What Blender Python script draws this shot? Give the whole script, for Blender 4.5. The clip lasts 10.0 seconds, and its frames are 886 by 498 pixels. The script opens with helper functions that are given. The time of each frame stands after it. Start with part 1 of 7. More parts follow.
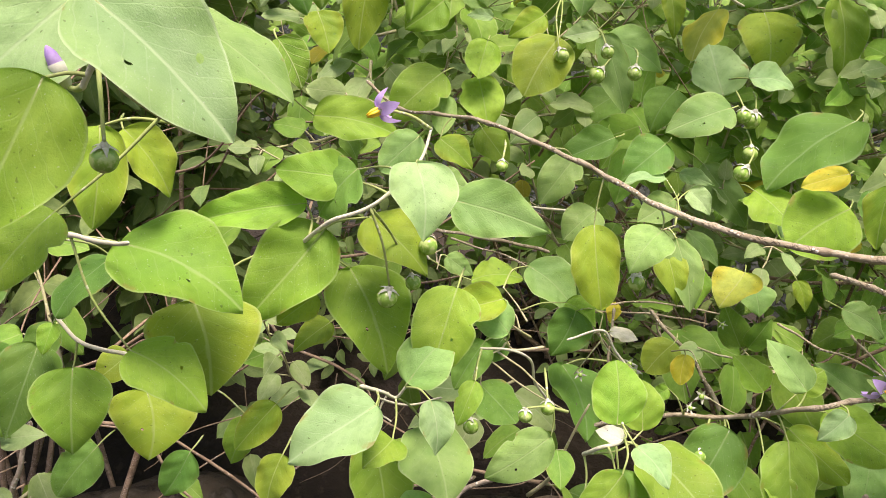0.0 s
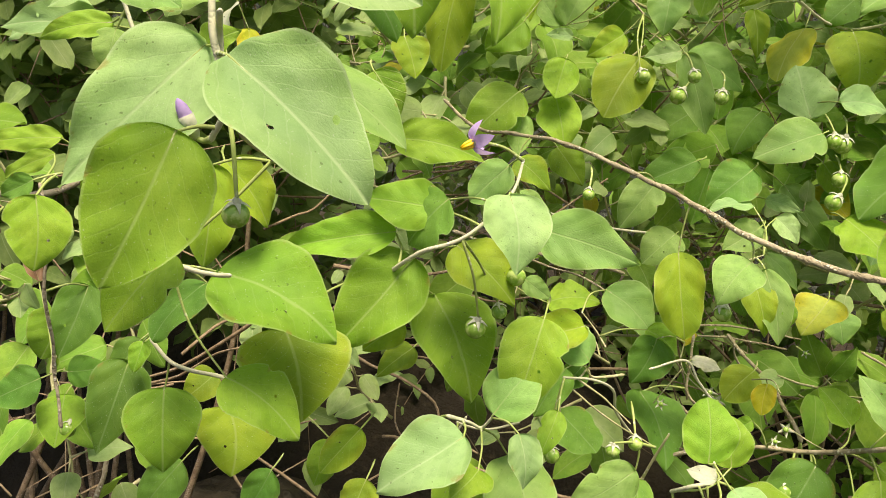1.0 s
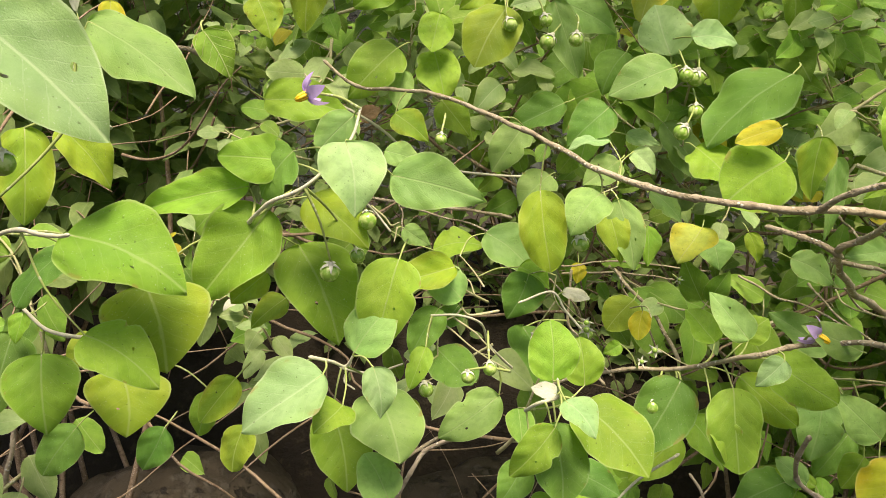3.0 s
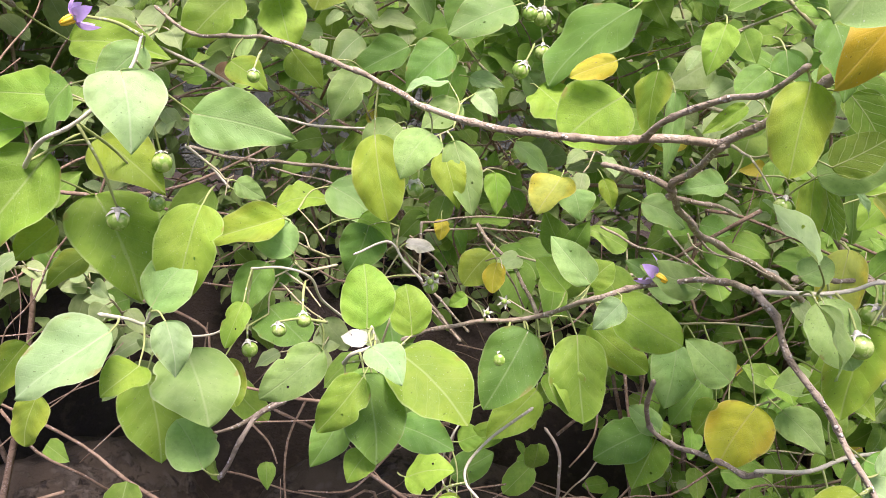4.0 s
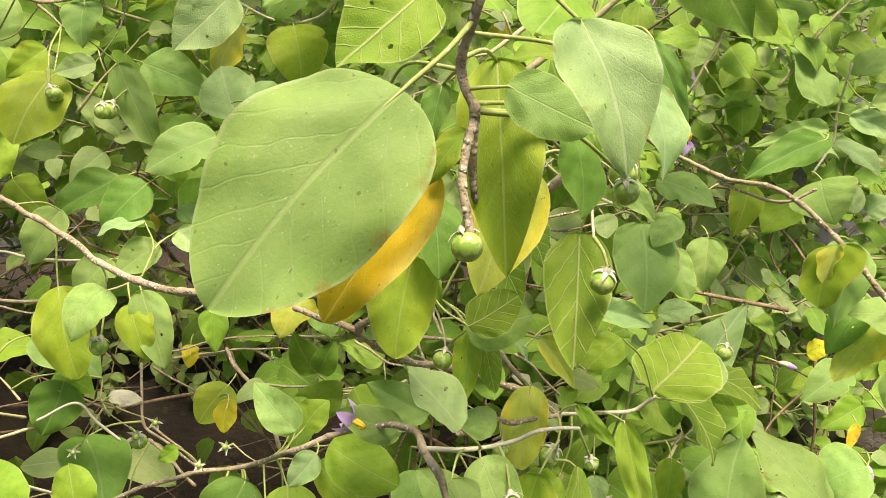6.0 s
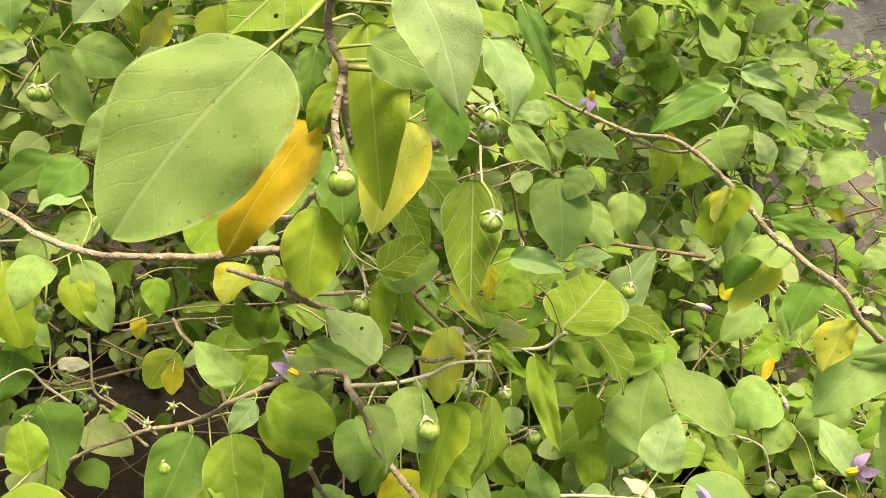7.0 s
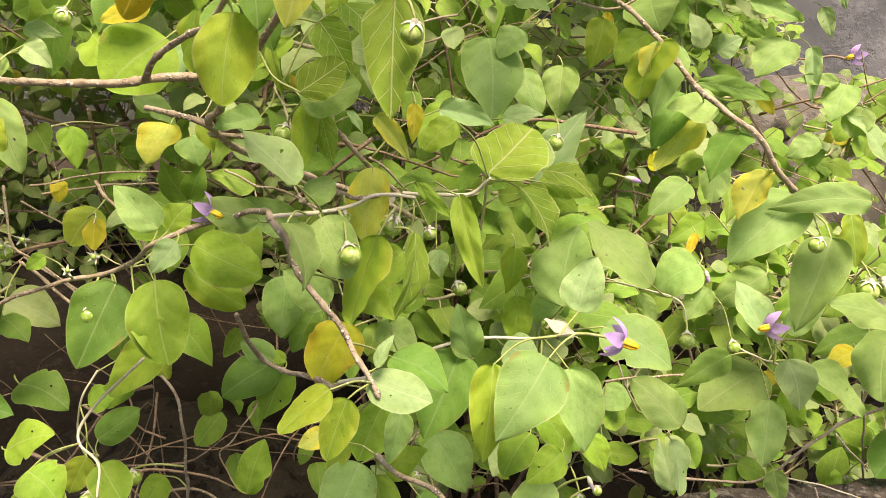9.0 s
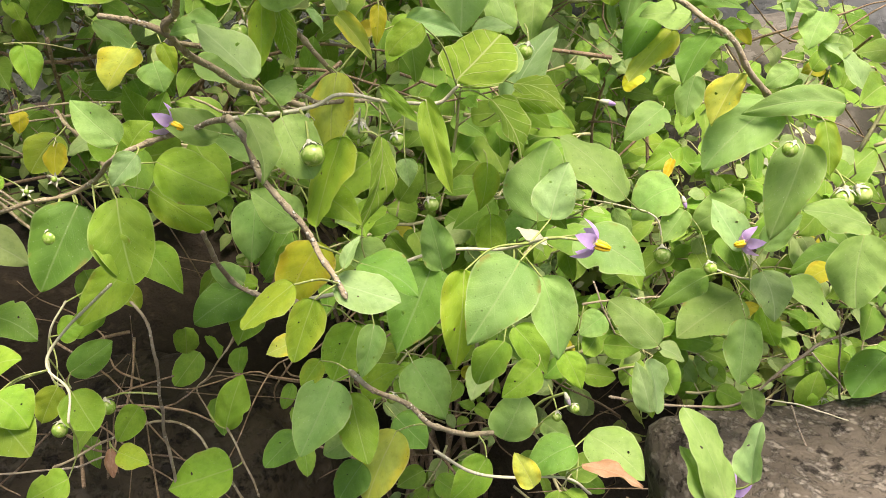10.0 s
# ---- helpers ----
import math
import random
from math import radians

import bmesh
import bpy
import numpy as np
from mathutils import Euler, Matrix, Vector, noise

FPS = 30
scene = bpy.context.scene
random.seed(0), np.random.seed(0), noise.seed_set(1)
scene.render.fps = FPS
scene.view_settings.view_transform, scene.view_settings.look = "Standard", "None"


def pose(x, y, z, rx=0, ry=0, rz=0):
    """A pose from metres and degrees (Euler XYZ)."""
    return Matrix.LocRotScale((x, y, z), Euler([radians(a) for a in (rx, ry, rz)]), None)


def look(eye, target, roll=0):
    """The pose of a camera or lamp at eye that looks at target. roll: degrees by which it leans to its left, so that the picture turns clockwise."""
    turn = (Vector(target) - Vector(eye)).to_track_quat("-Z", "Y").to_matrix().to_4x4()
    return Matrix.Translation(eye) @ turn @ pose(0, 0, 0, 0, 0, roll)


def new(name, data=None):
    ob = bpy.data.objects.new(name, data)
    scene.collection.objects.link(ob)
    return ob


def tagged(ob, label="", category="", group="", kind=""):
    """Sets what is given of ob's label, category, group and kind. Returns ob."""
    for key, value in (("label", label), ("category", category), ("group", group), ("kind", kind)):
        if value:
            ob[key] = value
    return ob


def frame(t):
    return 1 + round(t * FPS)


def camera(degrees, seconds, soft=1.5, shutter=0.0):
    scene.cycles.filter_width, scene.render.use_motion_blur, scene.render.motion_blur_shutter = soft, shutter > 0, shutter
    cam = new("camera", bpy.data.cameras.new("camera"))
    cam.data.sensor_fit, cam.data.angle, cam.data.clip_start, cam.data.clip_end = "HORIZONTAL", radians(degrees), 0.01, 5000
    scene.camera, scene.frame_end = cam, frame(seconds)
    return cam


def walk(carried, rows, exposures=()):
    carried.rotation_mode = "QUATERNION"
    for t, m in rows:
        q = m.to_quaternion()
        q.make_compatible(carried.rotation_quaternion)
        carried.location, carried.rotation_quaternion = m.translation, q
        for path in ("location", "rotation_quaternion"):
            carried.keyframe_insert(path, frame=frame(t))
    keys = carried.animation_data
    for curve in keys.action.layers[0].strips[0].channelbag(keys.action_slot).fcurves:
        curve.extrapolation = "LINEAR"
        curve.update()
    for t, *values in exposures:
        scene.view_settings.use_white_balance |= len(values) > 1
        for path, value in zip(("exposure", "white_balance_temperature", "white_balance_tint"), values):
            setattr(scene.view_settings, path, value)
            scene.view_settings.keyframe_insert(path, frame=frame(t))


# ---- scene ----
cam = camera(58.0, 10.0, soft=0.7)
EXPOSURES = [(0.0, 0.96, 6450, 34), (0.5, 0.84, 7200, 17), (2.5, 0.80, 7450, 15), (4.0, 1.15, 6000, 46), (5.0, 1.16, 6000, 46), (6.4, 0.97, 7800, 21), (7.5, 0.97, 7950, 26), (8.5, 1.07, 7250, 36), (9.0, 1.07, 7350, 34), (10.0, 1.03, 6900, 25)]
PATH = [
    (0, (0.062, 0.022, 1.013), (-0.045, 1.99, 0.673), 7.2),
    (0.5, (0.047, 0.028, 1.016), (-0.158, 1.98, 0.631), 8.2),
    (1, (0.044, 0.023, 1.023), (-0.183, 1.978, 0.667), 7.6),
    (1.5, (0.044, 0.007, 1.043), (-0.184, 1.977, 0.778), 6.9),
    (2, (0.051, -0.011, 1.054), (-0.199, 1.962, 0.842), 6.4),
    (2.5, (0.068, -0.003, 1.036), (-0.121, 1.963, 0.718), 5.6),
    (2.7, (0.079, 0.003, 1.03), (-0.086, 1.961, 0.658), 4.8),
    (3.8, (0.132, 0.027, 1.001), (0.121, 1.976, 0.552), 3.1),
    (4, (0.143, 0.033, 1.001), (0.188, 1.981, 0.551), 3.3),
    (4.5, (0.176, 0.045, 1.002), (0.325, 1.986, 0.541), 2.1),
    (5, (0.21, 0.055, 1.017), (0.418, 2.012, 0.658), 0.8),
    (5.2, (0.221, 0.058, 1.031), (0.459, 2.019, 0.718), 1.1),
    (6.3, (0.233, 0.041, 1.043), (0.582, 1.984, 0.721), 0.3),
    (6.5, (0.237, 0.035, 1.041), (0.587, 1.975, 0.705), -0.5),
    (7, (0.244, 0.015, 1.037), (0.66, 1.936, 0.668), -1.5),
    (7.5, (0.252, 0.003, 1.026), (0.7, 1.906, 0.602), -2.5),
    (8, (0.251, 0.001, 1.016), (0.733, 1.883, 0.54), -1.5),
    (8.5, (0.249, 0.005, 1.007), (0.749, 1.868, 0.48), -0.8),
    (9, (0.25, 0.006, 1.001), (0.786, 1.849, 0.439), -0.1),
    (9.5, (0.256, 0.006, 0.993), (0.809, 1.835, 0.403), -1.3),
    (10, (0.256, 0.003, 0.975), (0.82, 1.809, 0.325), -1.1),
]
walk(cam, [(t, look(eye, target, roll)) for t, eye, target, roll in PATH], EXPOSURES)

# world and sun: a bright, veiled sky
world = bpy.data.worlds.new("sky")
scene.world = world
world.use_nodes = True
wn = world.node_tree.nodes
sky = wn.new("ShaderNodeTexSky")
sky.sky_type, sky.sun_disc = "NISHITA", False
sky.sun_elevation, sky.sun_rotation = radians(69), radians(168)
sky.air_density, sky.dust_density = 1.0, 3.0
wn["Background"].inputs["Strength"].default_value = 0.083
world.node_tree.links.new(sky.outputs["Color"], wn["Background"].inputs["Color"])
sun = new("sun", bpy.data.lights.new("sun", "SUN"))
sun.data.energy, sun.data.angle, sun.data.color = 3.75, radians(25), (1.0, 0.94, 0.82)
sun.matrix_world = look((0.35, -0.3, 2.7), (0.2, 0.4, 0.8))


# ---- materials ----
def material(name):
    m = bpy.data.materials.new(name)
    m.use_nodes = True
    t = m.node_tree
    return m, t, t.nodes["Principled BSDF"], t.nodes["Material Output"]


def put(t, kind, operation="", clamp=False, uv_map="", feature="", data="", blend="", ease=""):
    n = t.nodes.new(kind)
    if operation:
        n.operation = operation
    if clamp:
        n.use_clamp = True
    if uv_map:
        n.uv_map = uv_map
    if feature:
        n.feature = feature
    if data:
        n.data_type = data
    if blend:
        n.blend_type = blend
    if ease:
        n.interpolation_type = ease
    return n


def calc(t, op, a, b=None, c=None, clamp=False):
    n = put(t, "ShaderNodeMath", operation=op, clamp=clamp)
    for i, v in enumerate((a, b, c)):
        if v is None:
            continue
        if isinstance(v, (int, float)):
            n.inputs[i].default_value = v
        else:
            t.links.new(v, n.inputs[i])
    return n.outputs[0]


def mixed(t, fac, a, b, blend="MIX"):
    n = put(t, "ShaderNodeMix", data="RGBA", blend=blend)
    for i, v in ((0, fac), (6, a), (7, b)):
        if isinstance(v, (int, float)):
            n.inputs[i].default_value = v
        elif isinstance(v, tuple):
            n.inputs[i].default_value = (*v, 1)
        else:
            t.links.new(v, n.inputs[i])
    return n.outputs[2]


def noised(t, vector, scale, detail=3.0, rough=0.55):
    n = put(t, "ShaderNodeTexNoise")
    n.inputs["Scale"].default_value, n.inputs["Detail"].default_value, n.inputs["Roughness"].default_value = scale, detail, rough
    if vector is not None:
        t.links.new(vector, n.inputs["Vector"])
    return n.outputs[0]


def ramp(t, fac, lo, hi):
    n = put(t, "ShaderNodeMapRange", ease="SMOOTHSTEP")
    n.inputs[1].default_value, n.inputs[2].default_value = lo, hi
    t.links.new(fac, n.inputs[0])
    return n.outputs[0]


def bumped(t, shader, height, strength, distance):
    n = put(t, "ShaderNodeBump")
    n.inputs["Strength"].default_value, n.inputs["Distance"].default_value = strength, distance
    t.links.new(height, n.inputs["Height"])
    t.links.new(n.outputs[0], shader.inputs["Normal"])
    return n.outputs[0]


def leaf_material(name, one, two, vein, relief=0.25, sheen=0.06, glow=0.36, veins=0.45, spots=0.5, edge=None, island=False, lanes=6.2, ribs=0.34):
    """A downy leaf blade. UV: u across the blade, v from base to tip."""
    m, t, p, out = material(name)
    uv = put(t, "ShaderNodeUVMap", uv_map="UVMap").outputs[0]
    margin = put(t, "ShaderNodeSeparateXYZ")
    t.links.new(put(t, "ShaderNodeUVMap", uv_map="Rim").outputs[0], margin.inputs[0])
    place = put(t, "ShaderNodeNewGeometry")
    chance = place.outputs["Random Per Island"] if island else put(t, "ShaderNodeObjectInfo").outputs["Random"]
    sep = put(t, "ShaderNodeSeparateXYZ")
    t.links.new(uv, sep.inputs[0])
    across = calc(t, "ABSOLUTE", calc(t, "SUBTRACT", sep.outputs[0], 0.5))
    along = sep.outputs[1]
    rib = calc(t, "SUBTRACT", 1.0, ramp(t, across, 0.004, 0.022))
    bend = calc(t, "MULTIPLY", calc(t, "POWER", across, 0.8), 0.75)
    wobble = calc(t, "MULTIPLY", noised(t, uv, 5.0, 1.0), 0.10)
    lane = calc(t, "MULTIPLY", calc(t, "ADD", calc(t, "SUBTRACT", along, bend), wobble), lanes)
    off = calc(t, "ABSOLUTE", calc(t, "SUBTRACT", calc(t, "FRACT", lane), 0.5))
    side = calc(t, "SUBTRACT", 1.0, ramp(t, off, 0.010, 0.055))
    vein_mask = calc(t, "MAXIMUM", rib, calc(t, "MULTIPLY", side, ribs))
    shift = put(t, "ShaderNodeVectorMath", operation="ADD")
    t.links.new(uv, shift.inputs[0])
    far = put(t, "ShaderNodeCombineXYZ")
    t.links.new(calc(t, "MULTIPLY", chance, 37.0), far.inputs[0])
    t.links.new(calc(t, "MULTIPLY", chance, 91.0), far.inputs[2])
    t.links.new(far.outputs[0], shift.inputs[1])
    own = shift.outputs[0]
    tone = mixed(t, ramp(t, noised(t, own, 2.2, 2.0), 0.3, 0.7), one, two)
    hsv = put(t, "ShaderNodeHueSaturation")
    t.links.new(tone, hsv.inputs["Color"])
    t.links.new(calc(t, "ADD", 0.486, calc(t, "MULTIPLY", chance, 0.026)), hsv.inputs["Hue"])
    t.links.new(calc(t, "ADD", 0.78, calc(t, "MULTIPLY", calc(t, "FRACT", calc(t, "MULTIPLY", chance, 17.3)), 0.44)), hsv.inputs["Value"])
    tone = hsv.outputs[0]
    blush = ramp(t, calc(t, "ADD", margin.outputs[0], calc(t, "MULTIPLY", noised(t, own, 2.6, 2.0), 1.3)), 0.95, 1.75)
    tone = mixed(t, calc(t, "MULTIPLY", blush, 0.38), tone, (one[0] * 1.3, one[1] * 1.2, one[2] * 0.9))
    if edge:
        rim = ramp(t, calc(t, "ADD", across, calc(t, "MULTIPLY", noised(t, own, 4.0), 0.25)), 0.35, 0.6)
        tone = mixed(t, rim, tone, edge)
    net = put(t, "ShaderNodeTexVoronoi", feature="DISTANCE_TO_EDGE")
    net.inputs["Scale"].default_value = 17.0
    t.links.new(own, net.inputs["Vector"])
    mesh_mask = calc(t, "SUBTRACT", 1.0, ramp(t, net.outputs["Distance"], 0.0, 0.10))
    tone = mixed(t, calc(t, "MULTIPLY", mesh_mask, 0.01 + 0.05 * relief), tone, vein)
    tone = mixed(t, calc(t, "MULTIPLY", ramp(t, noised(t, own, 11.0, 3.0), 0.42, 0.7), 0.28), tone, (one[0] * 0.55, one[1] * 0.62, one[2] * 0.6))
    tone = mixed(t, calc(t, "MULTIPLY", vein_mask, veins), tone, vein)
    tone = mixed(t, calc(t, "MULTIPLY", ramp(t, margin.outputs[0], 0.93, 0.985), 0.5), tone, vein)
    worn = calc(t, "MULTIPLY", ramp(t, margin.outputs[0], 0.80, 0.97), ramp(t, noised(t, own, 6.0, 2.0), 0.60, 0.68))
    tone = mixed(t, calc(t, "MULTIPLY", worn, spots * 1.3, None, True), tone, (0.30, 0.22, 0.05))
    down = calc(t, "MULTIPLY", ramp(t, noised(t, own, 150.0, 1.0), 0.5, 0.72), 0.15)
    tone = mixed(t, down, tone, vein)
    speck = noised(t, own, 34.0, 0.0)
    dark = calc(t, "MULTIPLY", ramp(t, speck, 0.80, 0.84), spots)
    tone = mixed(t, dark, tone, (0.035, 0.03, 0.012))
    light = calc(t, "MULTIPLY", ramp(t, noised(t, own, 58.0, 1.0), 0.71, 0.76), spots * 0.75)
    tone = mixed(t, light, tone, (0.62, 0.66, 0.5))
    t.links.new(tone, p.inputs["Base Color"])
    p.inputs["Roughness"].default_value = 0.58
    p.inputs["Specular IOR Level"].default_value = 0.2
    p.inputs["Sheen Weight"].default_value, p.inputs["Sheen Roughness"].default_value = sheen, 0.45
    p.inputs["Sheen Tint"].default_value = (0.85, 1.0, 0.6, 1)
    fine = noised(t, own, 60.0, 2.0)
    puff = calc(t, "MULTIPLY", ramp(t, off, 0.0, 0.5), 0.07 + 0.5 * max(0.0, relief - 0.3))
    height = calc(t, "ADD", calc(t, "ADD", calc(t, "MULTIPLY", mesh_mask, -0.04), calc(t, "ADD", calc(t, "MULTIPLY", vein_mask, relief * 3 - 1.0), puff)), calc(t, "MULTIPLY", fine, 0.35))
    normal = bumped(t, p, height, min(1.0, 0.25 + relief), 0.0006)
    glowing = put(t, "ShaderNodeBsdfTranslucent")
    t.links.new(mixed(t, 0.4, tone, (0.38, 0.62, 0.05), "MIX"), glowing.inputs[0])
    t.links.new(normal, glowing.inputs["Normal"])
    blend = put(t, "ShaderNodeMixShader")
    blend.inputs[0].default_value = glow
    t.links.new(p.outputs[0], blend.inputs[1])
    t.links.new(glowing.outputs[0], blend.inputs[2])
    t.links.new(blend.outputs[0], out.inputs["Surface"])
    return m


LEAF = {
    "green": leaf_material("leaf_green", (0.20, 0.395, 0.030), (0.265, 0.455, 0.044), (0.40, 0.53, 0.18)),
    "soft": leaf_material("leaf_soft_green", (0.225, 0.42, 0.10), (0.29, 0.48, 0.135), (0.46, 0.58, 0.26), sheen=0.09, relief=0.2, veins=0.3),
    # truly deep green leaves, and dim ones whose shade is put in the colour
    "deep": leaf_material("leaf_deep_green_shaded", (0.115, 0.28, 0.038), (0.155, 0.33, 0.05), (0.29, 0.42, 0.16)),
    "olive": leaf_material("leaf_olive", (0.265, 0.41, 0.026), (0.22, 0.385, 0.03), (0.42, 0.53, 0.17), edge=(0.32, 0.43, 0.03)),
    "pale": leaf_material("leaf_grey_green", (0.275, 0.475, 0.165), (0.345, 0.54, 0.215), (0.53, 0.66, 0.36), sheen=0.10),
    "white": leaf_material("leaf_woolly", (0.6, 0.62, 0.48), (0.56, 0.6, 0.42), (0.68, 0.68, 0.56), sheen=0.4, spots=0.0),
    "yellow": leaf_material("leaf_yellow", (0.66, 0.66, 0.03), (0.58, 0.62, 0.04), (0.68, 0.65, 0.2), edge=(0.64, 0.52, 0.025), glow=0.42),
    "orange": leaf_material("leaf_orange", (0.80, 0.53, 0.015), (0.76, 0.57, 0.03), (0.8, 0.6, 0.12), edge=(0.66, 0.54, 0.1)),
    "gold": leaf_material("leaf_turning_gold", (0.48, 0.59, 0.10), (0.54, 0.6, 0.08), (0.68, 0.7, 0.3), edge=(0.74, 0.68, 0.05), glow=0.42),
    "under": leaf_material("leaf_underside", (0.20, 0.37, 0.034), (0.26, 0.42, 0.045), (0.58, 0.67, 0.27), relief=0.5, veins=0.8, glow=0.46, lanes=4.6, ribs=0.75),
    # leaf green taken darker, with less glow, to carry the shrub's inner shade
    "inner": leaf_material("leaf_inner_shaded", (0.15, 0.32, 0.032), (0.22, 0.40, 0.046), (0.40, 0.49, 0.18), island=True, spots=0.3, glow=0.22),
    "sage": leaf_material("leaf_young_inner", (0.28, 0.43, 0.14), (0.36, 0.49, 0.19), (0.52, 0.6, 0.32), island=True, spots=0.2, sheen=0.25),
    "turning": leaf_material("leaf_turning_inner", (0.50, 0.47, 0.03), (0.42, 0.44, 0.03), (0.6, 0.57, 0.15), island=True, spots=0.5),
    "light": leaf_material("leaf_light_plant", (0.31, 0.43, 0.10), (0.39, 0.50, 0.16), (0.5, 0.58, 0.28), island=True, spots=0.0),
    "dead": leaf_material("leaf_dead_brown", (0.30, 0.17, 0.09), (0.42, 0.27, 0.16), (0.5, 0.36, 0.24), sheen=0.0, glow=0.15),
    "bush": leaf_material("leaf_background_shrub", (0.15, 0.25, 0.065), (0.24, 0.34, 0.10), (0.34, 0.42, 0.2), island=True, spots=0.0, sheen=0.05),
}


def bark_material(name, one, two, flecks, scale=1.0, bump=0.6, rough=0.85, dark=0.5):
    m, t, p, out = material(name)
    co = put(t, "ShaderNodeTexCoord").outputs["Object"]
    tone = mixed(t, ramp(t, noised(t, co, 90 * scale, 5.0, 0.65), 0.32, 0.68), one, two)
    streak = ramp(t, noised(t, co, 260 * scale, 3.0, 0.7), 0.5, 0.68)
    tone = mixed(t, calc(t, "MULTIPLY", streak, dark), tone, (one[0] * 0.4, one[1] * 0.38, one[2] * 0.36))
    dots = put(t, "ShaderNodeTexVoronoi")
    dots.inputs["Scale"].default_value = 420 * scale
    t.links.new(co, dots.inputs["Vector"])
    fleck = calc(t, "MULTIPLY", calc(t, "SUBTRACT", 1.0, ramp(t, dots.outputs["Distance"], 0.2, 0.4)), ramp(t, noised(t, co, 75 * scale), 0.44, 0.58))
    tone = mixed(t, calc(t, "MULTIPLY", fleck, 0.85), tone, flecks)
    t.links.new(tone, p.inputs["Base Color"])
    p.inputs["Roughness"].default_value = rough
    p.inputs["Specular IOR Level"].default_value = 0.2
    bumped(t, p, calc(t, "ADD", calc(t, "SUBTRACT", noised(t, co, 420 * scale, 4.0), calc(t, "MULTIPLY", streak, 0.5)), calc(t, "MULTIPLY", fleck, 0.8)), bump, 0.0009)
    return m


BARK = {
    "brown": bark_material("bark_brown", (0.28, 0.235, 0.14), (0.47, 0.41, 0.27), (0.78, 0.74, 0.58), bump=0.9, dark=0.35),
    "grey": bark_material("bark_grey", (0.30, 0.25, 0.17), (0.46, 0.40, 0.29), (0.72, 0.68, 0.58), bump=0.9, dark=0.35),
    "pale": bark_material("stem_pale", (0.52, 0.53, 0.34), (0.64, 0.62, 0.44), (0.78, 0.75, 0.58), bump=0.35, rough=0.75, dark=0.2),
    "stalk": bark_material("leaf_stalk", (0.27, 0.36, 0.09), (0.38, 0.44, 0.15), (0.58, 0.62, 0.4), bump=0.15, rough=0.65, dark=0.1),
    "shoot": bark_material("young_stem", (0.36, 0.38, 0.16), (0.48, 0.44, 0.26), (0.62, 0.6, 0.42), bump=0.3, rough=0.75, dark=0.2),
    "dry": bark_material("bark_dry_twig", (0.21, 0.15, 0.09), (0.36, 0.27, 0.165), (0.48, 0.41, 0.33)),
}


def berry_material():
    m, t, p, out = material("berry_skin")
    co = put(t, "ShaderNodeTexCoord").outputs["Object"]
    tone = mixed(t, ramp(t, noised(t, co, 1.6, 3.0), 0.42, 0.62), (0.22, 0.40, 0.05), (0.45, 0.58, 0.17))
    t.links.new(tone, p.inputs["Base Color"])
    p.inputs["Roughness"].default_value = 0.24
    p.inputs["Subsurface Weight"].default_value = 0.0
    p.inputs["Coat Weight"].default_value = 0.15
    return m


def plain_material(name, one, two, scale, rough=0.6, glow=0.0, bump=0.2):
    m, t, p, out = material(name)
    co = put(t, "ShaderNodeTexCoord").outputs["Object"]
    tone = mixed(t, ramp(t, noised(t, co, scale, 3.0), 0.3, 0.7), one, two)
    t.links.new(tone, p.inputs["Base Color"])
    p.inputs["Roughness"].default_value = rough
    bumped(t, p, noised(t, co, scale * 6), bump, 0.0004)
    if glow:
        tr = put(t, "ShaderNodeBsdfTranslucent")
        t.links.new(tone, tr.inputs[0])
        mx = put(t, "ShaderNodeMixShader")
        mx.inputs[0].default_value = glow
        t.links.new(p.outputs[0], mx.inputs[1])
        t.links.new(tr.outputs[0], mx.inputs[2])
        t.links.new(mx.outputs[0], out.inputs["Surface"])
    return m


BUD = plain_material("bud_lilac", (0.42, 0.36, 0.46), (0.52, 0.46, 0.50), 2.0, glow=0.2)
BERRY = berry_material()
PETAL = plain_material("petal_violet", (0.56, 0.37, 0.76), (0.70, 0.53, 0.87), 2.0, glow=0.35)
ANTHER = plain_material("anther_yellow", (0.85, 0.55, 0.01), (0.9, 0.65, 0.03), 3.0, rough=0.5)
CALYX = plain_material("calyx_green", (0.46, 0.48, 0.33), (0.56, 0.57, 0.43), 3.0)


def earth_material():
    m, t, p, out = material("earth")
    co = put(t, "ShaderNodeTexCoord").outputs["Object"]
    # brown earth kept very dark: shade from the shrub is part of this tone
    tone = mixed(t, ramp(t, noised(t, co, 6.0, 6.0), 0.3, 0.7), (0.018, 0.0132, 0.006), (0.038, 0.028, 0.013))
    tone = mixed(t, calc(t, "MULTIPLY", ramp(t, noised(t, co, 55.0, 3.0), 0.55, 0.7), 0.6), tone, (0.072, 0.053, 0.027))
    t.links.new(tone, p.inputs["Base Color"])
    p.inputs["Roughness"].default_value = 0.95
    bumped(t, p, noised(t, co, 38.0, 8.0, 0.65), 1.0, 0.02)
    return m


